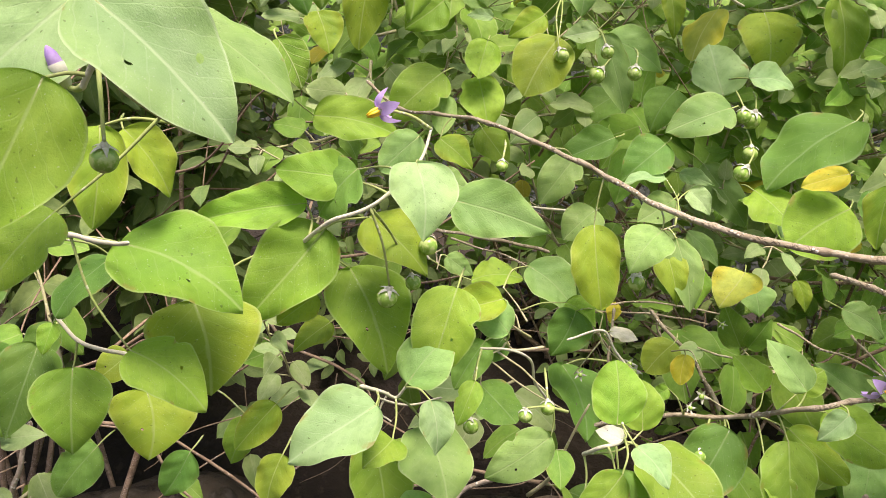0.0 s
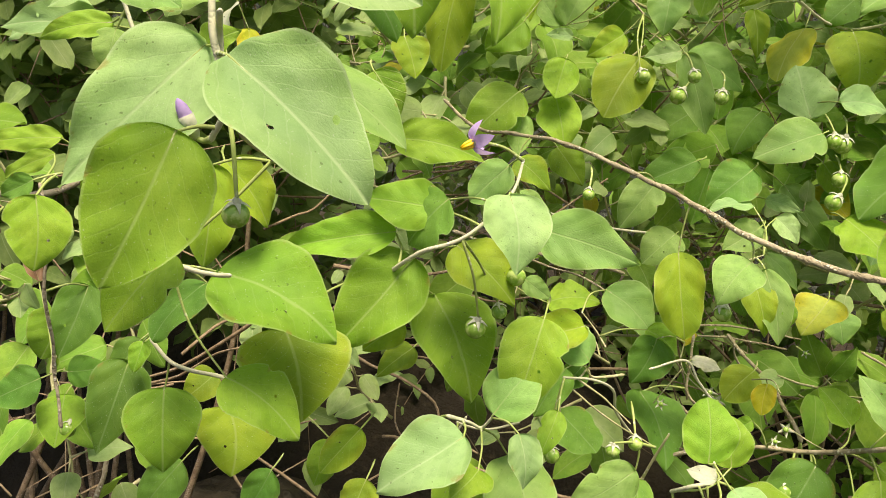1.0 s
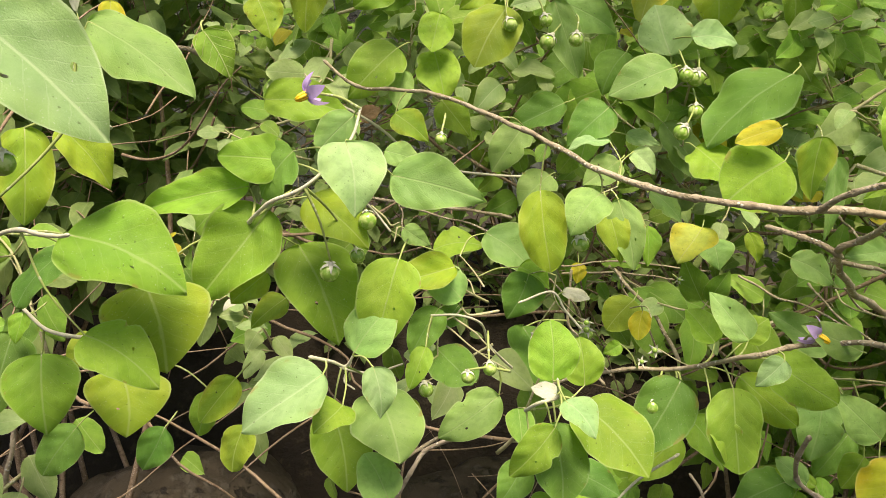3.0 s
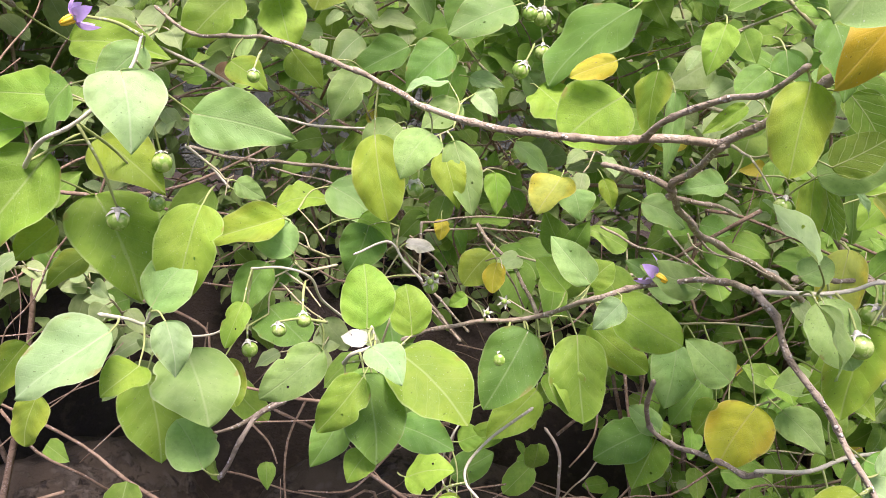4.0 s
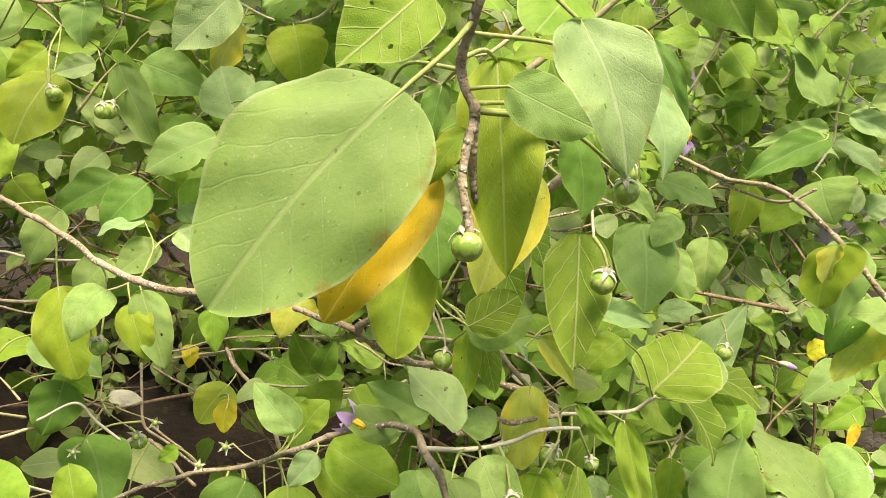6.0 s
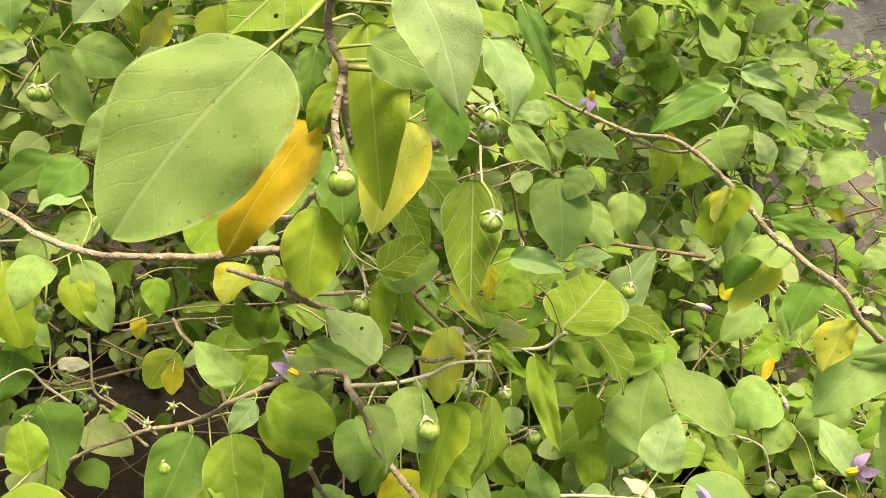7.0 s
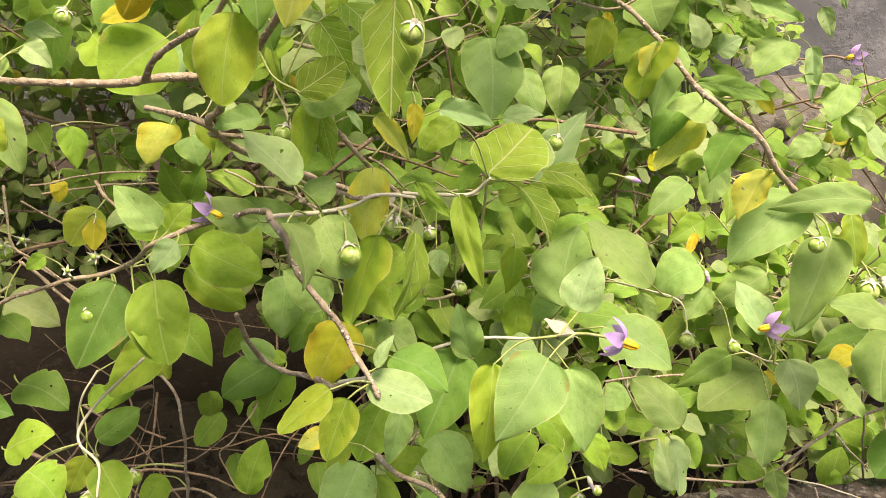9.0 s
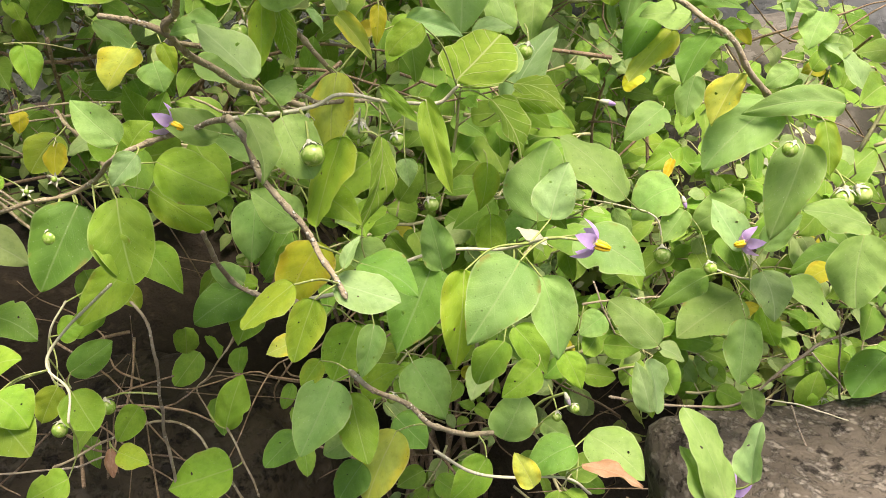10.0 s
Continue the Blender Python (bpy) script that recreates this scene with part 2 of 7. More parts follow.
def stone_material(name, one, two, chips, scale=1.0, rugged=1.0):
    m, t, p, out = material(name)
    co = put(t, "ShaderNodeTexCoord").outputs["Object"]
    tone = mixed(t, ramp(t, noised(t, co, 9.0 * scale, 8.0, 0.65), 0.32, 0.66), one, two)
    crumb = ramp(t, noised(t, co, 85.0 * scale, 5.0, 0.7), 0.5, 0.62)
    tone = mixed(t, calc(t, "MULTIPLY", crumb, 0.55), tone, chips)
    spots = put(t, "ShaderNodeTexVoronoi")
    spots.inputs["Scale"].default_value = 150 * scale
    t.links.new(co, spots.inputs["Vector"])
    chip = calc(t, "MULTIPLY", calc(t, "SUBTRACT", 1.0, ramp(t, spots.outputs["Distance"], 0.2, 0.5)), ramp(t, noised(t, co, 40.0 * scale, 3.0), 0.5, 0.6))
    tone = mixed(t, calc(t, "MULTIPLY", chip, 0.7), tone, chips)
    pits = ramp(t, noised(t, co, 60.0 * scale, 5.0, 0.7), 0.56, 0.64)
    tone = mixed(t, calc(t, "MULTIPLY", pits, 0.8 * rugged), tone, (0.03, 0.026, 0.02))
    t.links.new(tone, p.inputs["Base Color"])
    p.inputs["Roughness"].default_value = 0.92
    p.inputs["Specular IOR Level"].default_value = 0.2
    relief = calc(t, "ADD", noised(t, co, 45.0 * scale, 8.0, 0.7), calc(t, "SUBTRACT", calc(t, "MULTIPLY", crumb, 0.3), calc(t, "MULTIPLY", pits, 0.6)))
    bumped(t, p, relief, rugged, 0.012)
    return m


EARTH = earth_material()
STONE = stone_material("weathered_concrete", (0.11, 0.097, 0.07), (0.19, 0.168, 0.125), (0.42, 0.39, 0.31))
ROCK = stone_material("brown_rock", (0.095, 0.092, 0.072), (0.16, 0.152, 0.122), (0.23, 0.22, 0.185), 0.4, 0.45)
# rock for under the shrub, darkened: the shrub's shade is in its colour
SHADED_ROCK = stone_material("shaded_rock", (0.045, 0.037, 0.022), (0.085, 0.07, 0.045), (0.10, 0.09, 0.065), 0.4)
SLATE = stone_material("pale_grey_rock", (0.135, 0.15, 0.14), (0.185, 0.20, 0.188), (0.24, 0.255, 0.24), 0.2, 0.3)
GREY = stone_material("grey_rock", (0.048, 0.06, 0.044), (0.088, 0.106, 0.08), (0.14, 0.155, 0.125), 0.25)

# ---- ground: one sheet, a bank of earth rising behind the shrub ----


def bank(x, y):
    rise = min(1.0, max(0.0, (y - 0.62) / 0.85))
    h = rise * rise * (3 - 2 * rise) * (0.62 if x < 0.5 else max(0.42, 0.62 - 0.25 * (x - 0.5)))
    if y > 2.6:
        h *= max(0.0, 1 - (y - 2.6) / 3.0)
    return h + 0.035 * noise.noise((x * 3, y * 3, 0)) + 0.012 * noise.noise((x * 17, y * 17, 2))


def linked(name, bm, mat, smooth=True):
    me = bpy.data.meshes.new(name)
    bm.to_mesh(me)
    bm.free()
    me.materials.append(mat)
    if smooth:
        me.polygons.foreach_set("use_smooth", [True] * len(me.polygons))
    return new(name, me)


def grid_sheet(name, xs, ys, height, mat):
    verts = [(x, y, height(x, y)) for y in ys for x in xs]
    n = len(xs)
    faces = [(j * n + i, j * n + i + 1, (j + 1) * n + i + 1, (j + 1) * n + i) for j in range(len(ys) - 1) for i in range(n - 1)]
    me = bpy.data.meshes.new(name)
    me.from_pydata(verts, [], faces)
    me.materials.append(mat)
    me.polygons.foreach_set("use_smooth", [True] * len(me.polygons))
    return new(name, me)


XS = [-400, -80, -20, -8, -4] + [-2.5 + 0.05 * i for i in range(121)] + [5, 9, 20, 80, 400]
YS = [-400, -80, -20, -6, -3] + [-1.0 + 0.05 * i for i in range(101)] + [5, 8, 20, 80, 400]
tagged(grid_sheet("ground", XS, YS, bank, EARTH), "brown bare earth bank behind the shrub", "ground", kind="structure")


def boulder(name, centre, size, mat, seed, rough=0.16, square=0.0):
    bm = bmesh.new()
    bmesh.ops.create_icosphere(bm, subdivisions=5, radius=1.0)
    for v in bm.verts:
        d = v.co.normalized()
        if square:
            k = 1 / max(abs(c) for c in d)
            d = d.lerp(d * k, square)
        far = Vector((seed * 7.1, seed * 3.3, seed))
        k = 1 + rough * noise.noise(d * 1.3 + far) + rough * 0.5 * noise.noise(d * 3.1 + far) + rough * 0.22 * noise.noise(d * 8 + far) + rough * 0.1 * noise.noise(d * 19 + far)
        v.co = Vector((d.x * size[0], d.y * size[1], d.z * size[2])) * k
    ob = linked(name, bm, mat)
    ob.location = centre
    return ob


def block(name, centre, half, mat, seed, cell=0.014):
    """A rough-cast block with worn edges: six faces of small cells, pushed about."""
    bm = bmesh.new()
    for axis in range(3):
        u, w = (axis + 1) % 3, (axis + 2) % 3
        nu, nw = max(2, int(2 * half[u] / cell)), max(2, int(2 * half[w] / cell))
        for sign in (-1, 1):
            rows = []
            for a in range(nu + 1):
                row = []
                for b in range(nw + 1):
                    co = Vector((0, 0, 0))
                    co[axis], co[u], co[w] = sign * half[axis], half[u] * (2 * a / nu - 1), half[w] * (2 * b / nw - 1)
                    row.append(bm.verts.new(co))
                rows.append(row)
            for a in range(nu):
                for b in range(nw):
                    q = (rows[a][b], rows[a + 1][b], rows[a + 1][b + 1], rows[a][b + 1])
                    bm.faces.new(q if sign > 0 else q[::-1])
    bmesh.ops.remove_doubles(bm, verts=bm.verts, dist=0.0005)
    worn = 0.02
    for v in bm.verts:
        core = Vector([max(-h + worn, min(h - worn, c)) for c, h in zip(v.co, half)])
        off = v.co - core
        if off.length > 0:
            v.co = core + off.normalized() * worn
        far = Vector((seed, seed * 3.1, seed * 1.7))
        way = off.normalized() if off.length > 0 else Vector((0, 0, 1))
        v.co += way * (0.012 * noise.noise(v.co * 9 + far) + 0.007 * noise.noise(v.co * 28 + far) + 0.004 * noise.noise(v.co * 80 + far))
    ob = linked(name, bm, mat)
    ob.location = centre
    return ob


tagged(block("stone_block", (0.905, 0.40, 0.299), (0.345, 0.07, 0.349), STONE, 3), "weathered speckled concrete block half under the shrub", "stone")
tagged(boulder("boulder", (1.2, 1.1, 0.62), (0.34, 0.3, 0.27), ROCK, 5), "brown weathered boulder on the bank", "boulder")
# these two boulders have the shade beneath the shrub mixed into their stone
tagged(boulder("boulder", (0.16, 1.0, 0.30), (0.24, 0.2, 0.2), SHADED_ROCK, 8), "dark brown boulder under the shrub, shade in its colour", "boulder")
tagged(boulder("boulder", (-0.3, 1.0, 0.28), (0.2, 0.2, 0.2), SHADED_ROCK, 11), "dark grey boulder under the shrub, shade in its colour", "boulder")
tagged(boulder("boulder", (1.78, 1.72, 0.98), (0.72, 0.42, 0.62), SLATE, 31, 0.14, 0.5), "smooth grey boulder behind the shrub", "boulder")
wall = boulder("rock_wall", (0.6, 3.5, 0.7), (6.0, 0.7, 1.6), GREY, 21, 0.1, 0.6)
tagged(wall, "dark grey rough rock face behind the plants", "rock wall", kind="structure")

# ---- the shrub ----
def planted(x, y, label):
    root = new("nightshade_shrub")
    root.location = (x, y, bank(x, y))
    root.empty_display_size = 0.1
    return tagged(root, label, "shrub", "nightshade shrubs on the bank")


SHRUBS = [planted(0.25, 0.66, "sprawling downy green nightshade shrub with violet flowers and green berries"),
          planted(0.85, 0.75, "grey-green nightshade shrub with violet flowers beside the concrete block")]


def owner(p):
    return SHRUBS[1 if p[0] > 0.5 else 0]


def hang(name, me, parent, m=None, inverse=None, label=""):
    """One mesh as a part: m is its pose in the world, inverse undoes its parent's."""
    ob = new(name, me)
    ob.parent = parent
    inverse = inverse or Matrix.Translation(parent.location).inverted()
    ob.matrix_parent_inverse = inverse
    if m is not None:
        ob.matrix_basis = m
    if label:
        tagged(ob, label)
    return ob


def smooth_line(points, steps):
    """Points on a smooth line through those given."""
    pts = [points[0] * 2 - points[1], *points, points[-1] * 2 - points[-2]]
    line = []
    for a, b, c, d in zip(pts, pts[1:], pts[2:], pts[3:]):
        for i in range(steps):
            s = i / steps
            line.append(0.5 * ((2 * b) + (c - a) * s + (2 * a - 5 * b + 4 * c - d) * s * s + (3 * b - a - 3 * c + d) * s ** 3))
    return line + [points[-1].copy()]


def tube(points, radii, sides=7, knobs=0.0, seed=0.0):
    """Vertices and faces of a round stem along a line."""
    verts, faces = [], []
    side = Vector((0.31, 0.2, 0.93))
    n = len(points)
    for i, (p, r) in enumerate(zip(points, radii)):
        way = (points[min(i + 1, n - 1)] - points[max(i - 1, 0)]).normalized()
        side = (side - way * side.dot(way)).normalized()
        other = way.cross(side)
        for k in range(sides):
            a = 2 * math.pi * k / sides
            d = side * math.cos(a) + other * math.sin(a)
            rr = r * (1 + knobs * noise.noise((p.x * 160 + seed, p.z * 160 + p.y * 120, k * 1.7)))
            verts.append(p + d * rr)
        if i:
            for k in range(sides):
                a, b = (i - 1) * sides + k, (i - 1) * sides + (k + 1) % sides
                faces.append((a, b, b + sides, a + sides))
    faces.append(tuple(range(sides - 1, -1, -1)))
    faces.append(tuple((n - 1) * sides + k for k in range(sides)))
    return verts, faces


def solid(name, verts, faces, mat):
    me = bpy.data.meshes.new(name)
    me.from_pydata([tuple(v) for v in verts], [], faces)
    me.materials.append(mat)
    me.polygons.foreach_set("use_smooth", [True] * len(me.polygons))
    return me


NODES = []  # points on the branches, where stalks join
LABEL = {"brown": "brown woody branch with pale flecks", "grey": "grey dry leafless branch", "pale": "pale downy green-tan young stem", "shoot": "thin tan-green young shoot"}


def branch(kind, first, last, *points):
    """A branch through the points; first and last: its radius in millimetres at the ends."""
    seed = len(NODES) * 0.37
    line = smooth_line([Vector(p) for p in points], 9)
    n = len(line)
    young = kind in ("pale", "shoot")
    wild = 0.0006 if young else 0.0014
    for i, p in enumerate(line):
        q = p * 55
        p += Vector((noise.noise(q), noise.noise(q + Vector((5, 0, seed))), noise.noise(q + Vector((0, 9, seed))))) * wild
    swell = 0.12 if young else 0.3
    radii = []
    for i in range(n):
        r = (first + (last - first) * i / (n - 1)) * (0.00064 if young else 0.00076)
        bud = max(0.0, noise.noise(line[i] * 130) - 0.15)
        step = (line[i] - line[i - 1 if i else 1]).length
        radii.append(r * (1.0 + swell * (i % 9 == 0) * min(1.0, step / 0.002) + 1.2 * swell * bud))
    way = (line[-1] - line[-2]).normalized()
    back = (line[0] - line[1]).normalized()
    line = [line[0] + back * radii[0] * 1.6, line[0] + back * radii[0] * 0.9] + line + [line[-1] + way * radii[-1] * 0.9, line[-1] + way * radii[-1] * 1.6]
    radii = [radii[0] * 0.3, radii[0] * 0.75] + radii + [radii[-1] * 0.75, radii[-1] * 0.3]
    me = solid("branch", *tube(line, radii, 10, 0.12 if young else 0.24, seed), BARK[kind])
    hang("branch", me, owner(points[len(points) // 2]), label=LABEL[kind])
    NODES.extend(line[2:-2:3])


def half_width(v, blunt):
    a, b = 0.46, blunt
    top = (a / (a + b)) ** a * (b / (a + b)) ** b
    return 0.5 * (max(v, 0.0) ** a) * (max(1 - v, 0.0) ** b) / top


def blade(shape, rows, cols, seed):
    """A leaf blade 1 long and 1 wide, base at the origin, tip along y, face up. shape: tip bluntness, arch, fold, curl, bites, holes."""
    blunt, arch, fold, curl, bites, holes = shape
    rng = random.Random(seed)
    eaten = [(rng.uniform(0.3, 0.9), rng.choice((-1, 1)), rng.uniform(0.06, 0.12), rng.uniform(0.1, 0.3)) for _ in range(bites)]
    sway = rng.uniform(-0.05, 0.05)
    wave = rng.uniform(7.0, 12.0)
    verts, uvs, rims, faces = [], [], [], []
    n = cols + 1
    for j in range(rows + 1):
        v = 0.5 - 0.5 * math.cos(math.pi * j / rows)
        for i in range(n):
            s = 2 * i / cols - 1
            side = 1 if s > 0 else 4
            w = half_width(v, blunt) * (1 + 0.06 * noise.noise((v * 3, seed, side)) + 0.025 * noise.noise((v * 13, seed, side)))
            for at, half, size, deep in eaten:
                if half * s > 0 and abs(v - at) < size:
                    w *= 1 - deep * (1 - ((v - at) / size) ** 2) ** 1.2
            x = s * w
            z = arch * 4 * v * (1 - v) * 0.25 + fold * abs(x) - curl * (2 * x) ** 2 * 0.25
            z += 0.05 * noise.noise((x * 4, v * 4, seed)) * (0.3 + abs(s)) + 0.052 * abs(s) ** 2.2 * math.sin(v * wave + seed + (0 if s > 0 else 2))
            z += 0.020 * math.sin((v - 0.55 * abs(x)) * 24 + seed) * min(1.0, 2.2 * abs(s)) * (1 - v)
            z -= 0.07 * v * v * v * arch * 4
            verts.append((x + 0.03 * arch * math.sin(v * 3 + seed) + sway * math.sin(math.pi * v), v, z))
            uvs.append((0.5 + x, v))
            rims.append((abs(s), v))
    gone = set()
    for _ in range(holes):
        j, i = rng.randrange(rows // 3, rows * 2 // 3), rng.choice((3, 4, cols - 4, cols - 3))
        cx, cy = verts[j * n + i][:2]
        size = rng.uniform(0.014, 0.026)
        for dj in (-1, 0, 1):
            for di in (-1, 0, 1):
                if dj or di:
                    at = (j + dj) * n + i + di
                    far = math.hypot(dj, di)
                    x, y, z = cx + size * 1.4 * di / far, cy + size * dj / far, verts[at][2]
                    verts[at] = (x, y, z)
                    uvs[at] = (0.5 + x, y)
        gone |= {(j, i), (j - 1, i), (j, i - 1), (j - 1, i - 1)}
    for j in range(rows):
        for i in range(cols):
            if (j, i) not in gone:
                faces.append((j * n + i, j * n + i + 1, (j + 1) * n + i + 1, (j + 1) * n + i))
    return verts, np.hstack([uvs, rims]), faces


def blade_mesh(name, verts, uvs, faces, mat):
    me = solid(name, verts, faces, mat)
    layer = me.uv_layers.new(name="UVMap")
    spots = np.empty(len(me.loops), dtype=np.int32)
    me.loops.foreach_get("vertex_index", spots)
    uvs = np.array(uvs, dtype=np.float32)
    layer.data.foreach_set("uv", uvs[spots, :2].ravel())
    rim = me.uv_layers.new(name="Rim")
    rim.data.foreach_set("uv", uvs[spots, 2:].ravel())
    return me


SHAPES = [
    (0.81, 0.25, 0.10, 0.10, 0, 0), (0.90, 0.35, 0.18, 0.0, 0, 1), (0.62, 0.2, 0.05, 0.25, 0, 0), (0.97, 0.4, 0.22, 0.1, 0, 0), (0.78, 0.3, 0.12, 0.3, 1, 1),
    (0.87, 0.15, 0.25, 0.0, 0, 2), (0.68, 0.3, 0.08, 0.2, 1, 0), (1.04, 0.3, 0.15, 0.15, 0, 0), (0.81, 0.45, 0.2, 0.2, 1, 1),
    (0.87, 0.28, 0.3, 0.05, 0, 0), (0.72, 0.1, 0.14, 0.35, 0, 1), (0.94, 0.5, 0.08, 0.12, 0, 0), (0.75, 0.22, 0.2, 0.28, 0, 0),
]
BLADES = {}
TINT = {"soft": "soft grey-green velvety leaf", "green": "soft green downy leaf", "deep": "deep green leaf, some with shade put in the colour", "olive": "olive green leaf turning yellow", "pale": "pale grey-green downy young leaf",
        "white": "tiny whitish woolly young leaf", "yellow": "yellow ageing leaf", "orange": "bright orange-yellow withering leaf with holes", "gold": "green leaf with golden yellow margin",
        "dead": "curled dead brown leaf", "under": "green leaf showing its raised veins underneath"}
LEAVES = []


def stalk_line(start, away, length, radius, name, parent, inverse, mat="stalk", reach=0.048, rib=()):
    """A thin stalk from start that joins the nearest branch, or ends among the leaves."""
    near = min(NODES, key=lambda q: (q - start).length - 0.4 * (q - start).dot(away))
    gap = (near - start).length
    joins = gap < reach and (near - start).dot(away) > -0.5 * gap
    end = near if joins else start + (away * 0.7 + Vector((0, 1.0, -0.1))).normalized() * length
    span = (end - start).length
    loose = Vector((noise.noise(start * 90), noise.noise(start * 90 + Vector((7, 0, 0))), noise.noise(start * 90 + Vector((0, 9, 0)))))
    mid = start.lerp(end, 0.45) + away * span * 0.10 + loose * 0.07 * span
    line = smooth_line([start, mid, end], 5)
    n = len(line)
    radii = [radius * (0.75 + 0.45 * i / n) * (1.0 if joins or i < n - 2 else 0.6) for i in range(n)]
    k = len(rib)
    if k:
        line = list(rib) + line[1:]
        radii = [radius * (0.15 + 0.6 * i / k) for i in range(k)] + radii[1:]
    me = solid(name, *tube(line, radii, 6), BARK[mat])
    return hang(name, me, parent, None, inverse)


def leaf(kind, base, tip, width, normal, form=None):
    """One leaf: base and tip of its blade, its width, the way its upper side faces, and its form among SHAPES."""
    base, tip, up = Vector(base), Vector(tip), Vector(normal)
    k = len(LEAVES)
    rng = random.Random(k * 7 + 1)
    way = tip - base
    length = way.length
    way /= length
    up = (up - way * up.dot(way)).normalized()
    pick = rng.randrange(len(SHAPES))
    if length > 0.045 and SHAPES[pick][4]:
        pick = (pick + 1) % 4 + 9
    if kind == "pale":
        pick = (1, 3, 7, 9, 11, 5)[pick % 6]
    if form is not None:
        pick = form
    if (kind, pick) not in BLADES:
        BLADES[kind, pick] = blade_mesh("leaf", *blade(SHAPES[pick], 32, 12, pick * 1.9 + 0.4), LEAF[kind])
    m = Matrix.Translation(base) @ Matrix((way.cross(up), way, up)).transposed().to_4x4() @ Matrix.Diagonal((width, length, length * 0.8, 1))
    ob = hang("leaf", BLADES[kind, pick], owner(base), m, label=TINT[kind])
    LEAVES.append((base + tip) / 2)
    thick = 0.0004 + 0.003 * min(length, 0.06)
    spine = [m @ BLADES[kind, pick].vertices[j * 13 + 6].co for j in (13, 10, 8, 6, 4, 2)]
    rib = [p - up * thick * (0.35 - 0.02 * i) for i, p in enumerate(spine)]
    stalk_line(base + way * length * 0.01 - up * thick * 0.3, -way, max(0.012, length * 0.42), thick, "petiole", ob, m.inverted(), rib=rib)


def ball(name, radius, squash, mat, segs=18, rings=12):
    bm = bmesh.new()
    bmesh.ops.create_uvsphere(bm, u_segments=segs, v_segments=rings, radius=1.0)
    for v in bm.verts:
        v.co.z *= squash
        v.co.z *= 1 - 0.12 * max(0.0, v.co.z) ** 8
        v.co *= radius
    me = bpy.data.meshes.new(name)
    bm.to_mesh(me)
    bm.free()
    me.materials.append(mat)
    me.polygons.foreach_set("use_smooth", [True] * len(me.polygons))
    return me


def star(name, petals, inner, reach, lift, width, mat, cup=0.15):
    """Sepals: a small cup with pointed lobes that lie on what is under them."""
    verts, faces = [], []
    for k in range(petals):
        a = 2 * math.pi * k / petals
        d, s = Vector((math.cos(a), math.sin(a), 0)), Vector((-math.sin(a), math.cos(a), 0))
        at = len(verts)
        for v in (0.0, 0.25, 0.5, 0.75, 1.0):
            r = inner + (reach - inner) * v
            w = width * (1 - v ** 1.6) + 0.02
            z = lift * (1 - v * v) + cup * v * v
            verts += [d * r - s * w + Vector((0, 0, z)), d * r + Vector((0, 0, z + 0.08)), d * r + s * w + Vector((0, 0, z))]
        for j in range(4):
            b = at + 3 * j
            faces += [(b, b + 1, b + 4, b + 3), (b + 1, b + 2, b + 5, b + 4)]
    n = 10
    at = len(verts)
    for z, r in ((lift - 0.1, inner * 1.1), (lift + 0.15, inner), (lift + 0.4, inner * 0.45)):
        verts += [Vector((math.cos(2 * math.pi * i / n) * r, math.sin(2 * math.pi * i / n) * r, z)) for i in range(n)]
    for j in range(2):
        for i in range(n):
            a, b = at + j * n + i, at + j * n + (i + 1) % n
            faces.append((a, b, b + n, a + n))
    return solid(name, verts, faces, mat)


BERRY_MESH = ball("berry", 1.0, 0.96, BERRY)
CALYX_MESH = star("calyx", 5, 0.32, 1.05, 1.0, 0.2, CALYX, 0.55)
COUNT = [0]


def berry(place, radius):
    """A round green berry, hanging from its stalk."""
    COUNT[0] += 1
    rng = random.Random(COUNT[0] * 13)
    m = Matrix.Translation(place) @ Euler((rng.uniform(-0.5, 0.5), rng.uniform(-0.5, 0.5), rng.uniform(0, 6))).to_matrix().to_4x4() @ Matrix.Diagonal((radius, radius, radius, 1))
    ob = hang("berry", BERRY_MESH, owner(place), m, label="glossy green berry with pale mottling")
    hang("calyx", CALYX_MESH, ob, m, m.inverted())
    top = m @ Vector((0, 0, 1.25))
    away = (top - Vector(place)).normalized()
    stalk_line(top, away, 0.018, 0.0006, "stalk", ob, m.inverted(), reach=0.06)


def petal_mesh():
    verts, faces = [], []
    for j in range(9):
        v = j / 8
        for i in range(5):
            s = i / 2 - 1
            w = 0.30 * math.sin(math.pi * min(1, 0.18 + v * 0.82)) ** 0.7
            verts.append((0.12 + 0.95 * v * (1 - 0.25 * v), s * w, -0.75 * v * v + 0.1 * v + 0.12 * abs(s) * (1 - v)))
    for j in range(8):
        for i in range(4):
            a = j * 5 + i
            faces.append((a, a + 1, a + 6, a + 5))
    return solid("petal", verts, faces, PETAL)


def anther_mesh():
    line = [Vector((0.09, 0, 0)), Vector((0.13, 0, 0.2)), Vector((0.12, 0, 0.45)), Vector((0.06, 0, 0.68))]
    return solid("stamen", *tube(line, [0.05, 0.085, 0.075, 0.035], 8), ANTHER)


PETAL_MESH, ANTHER_MESH = petal_mesh(), anther_mesh()
CUP_MESH = ball("flower", 1.0, 1.1, CALYX, 10, 8)


def facing(place, face, radius):
    turn = Vector(face).to_track_quat("Z", "Y").to_matrix().to_4x4()
    return Matrix.Translation(place) @ turn @ Matrix.Diagonal((radius, radius, radius, 1))


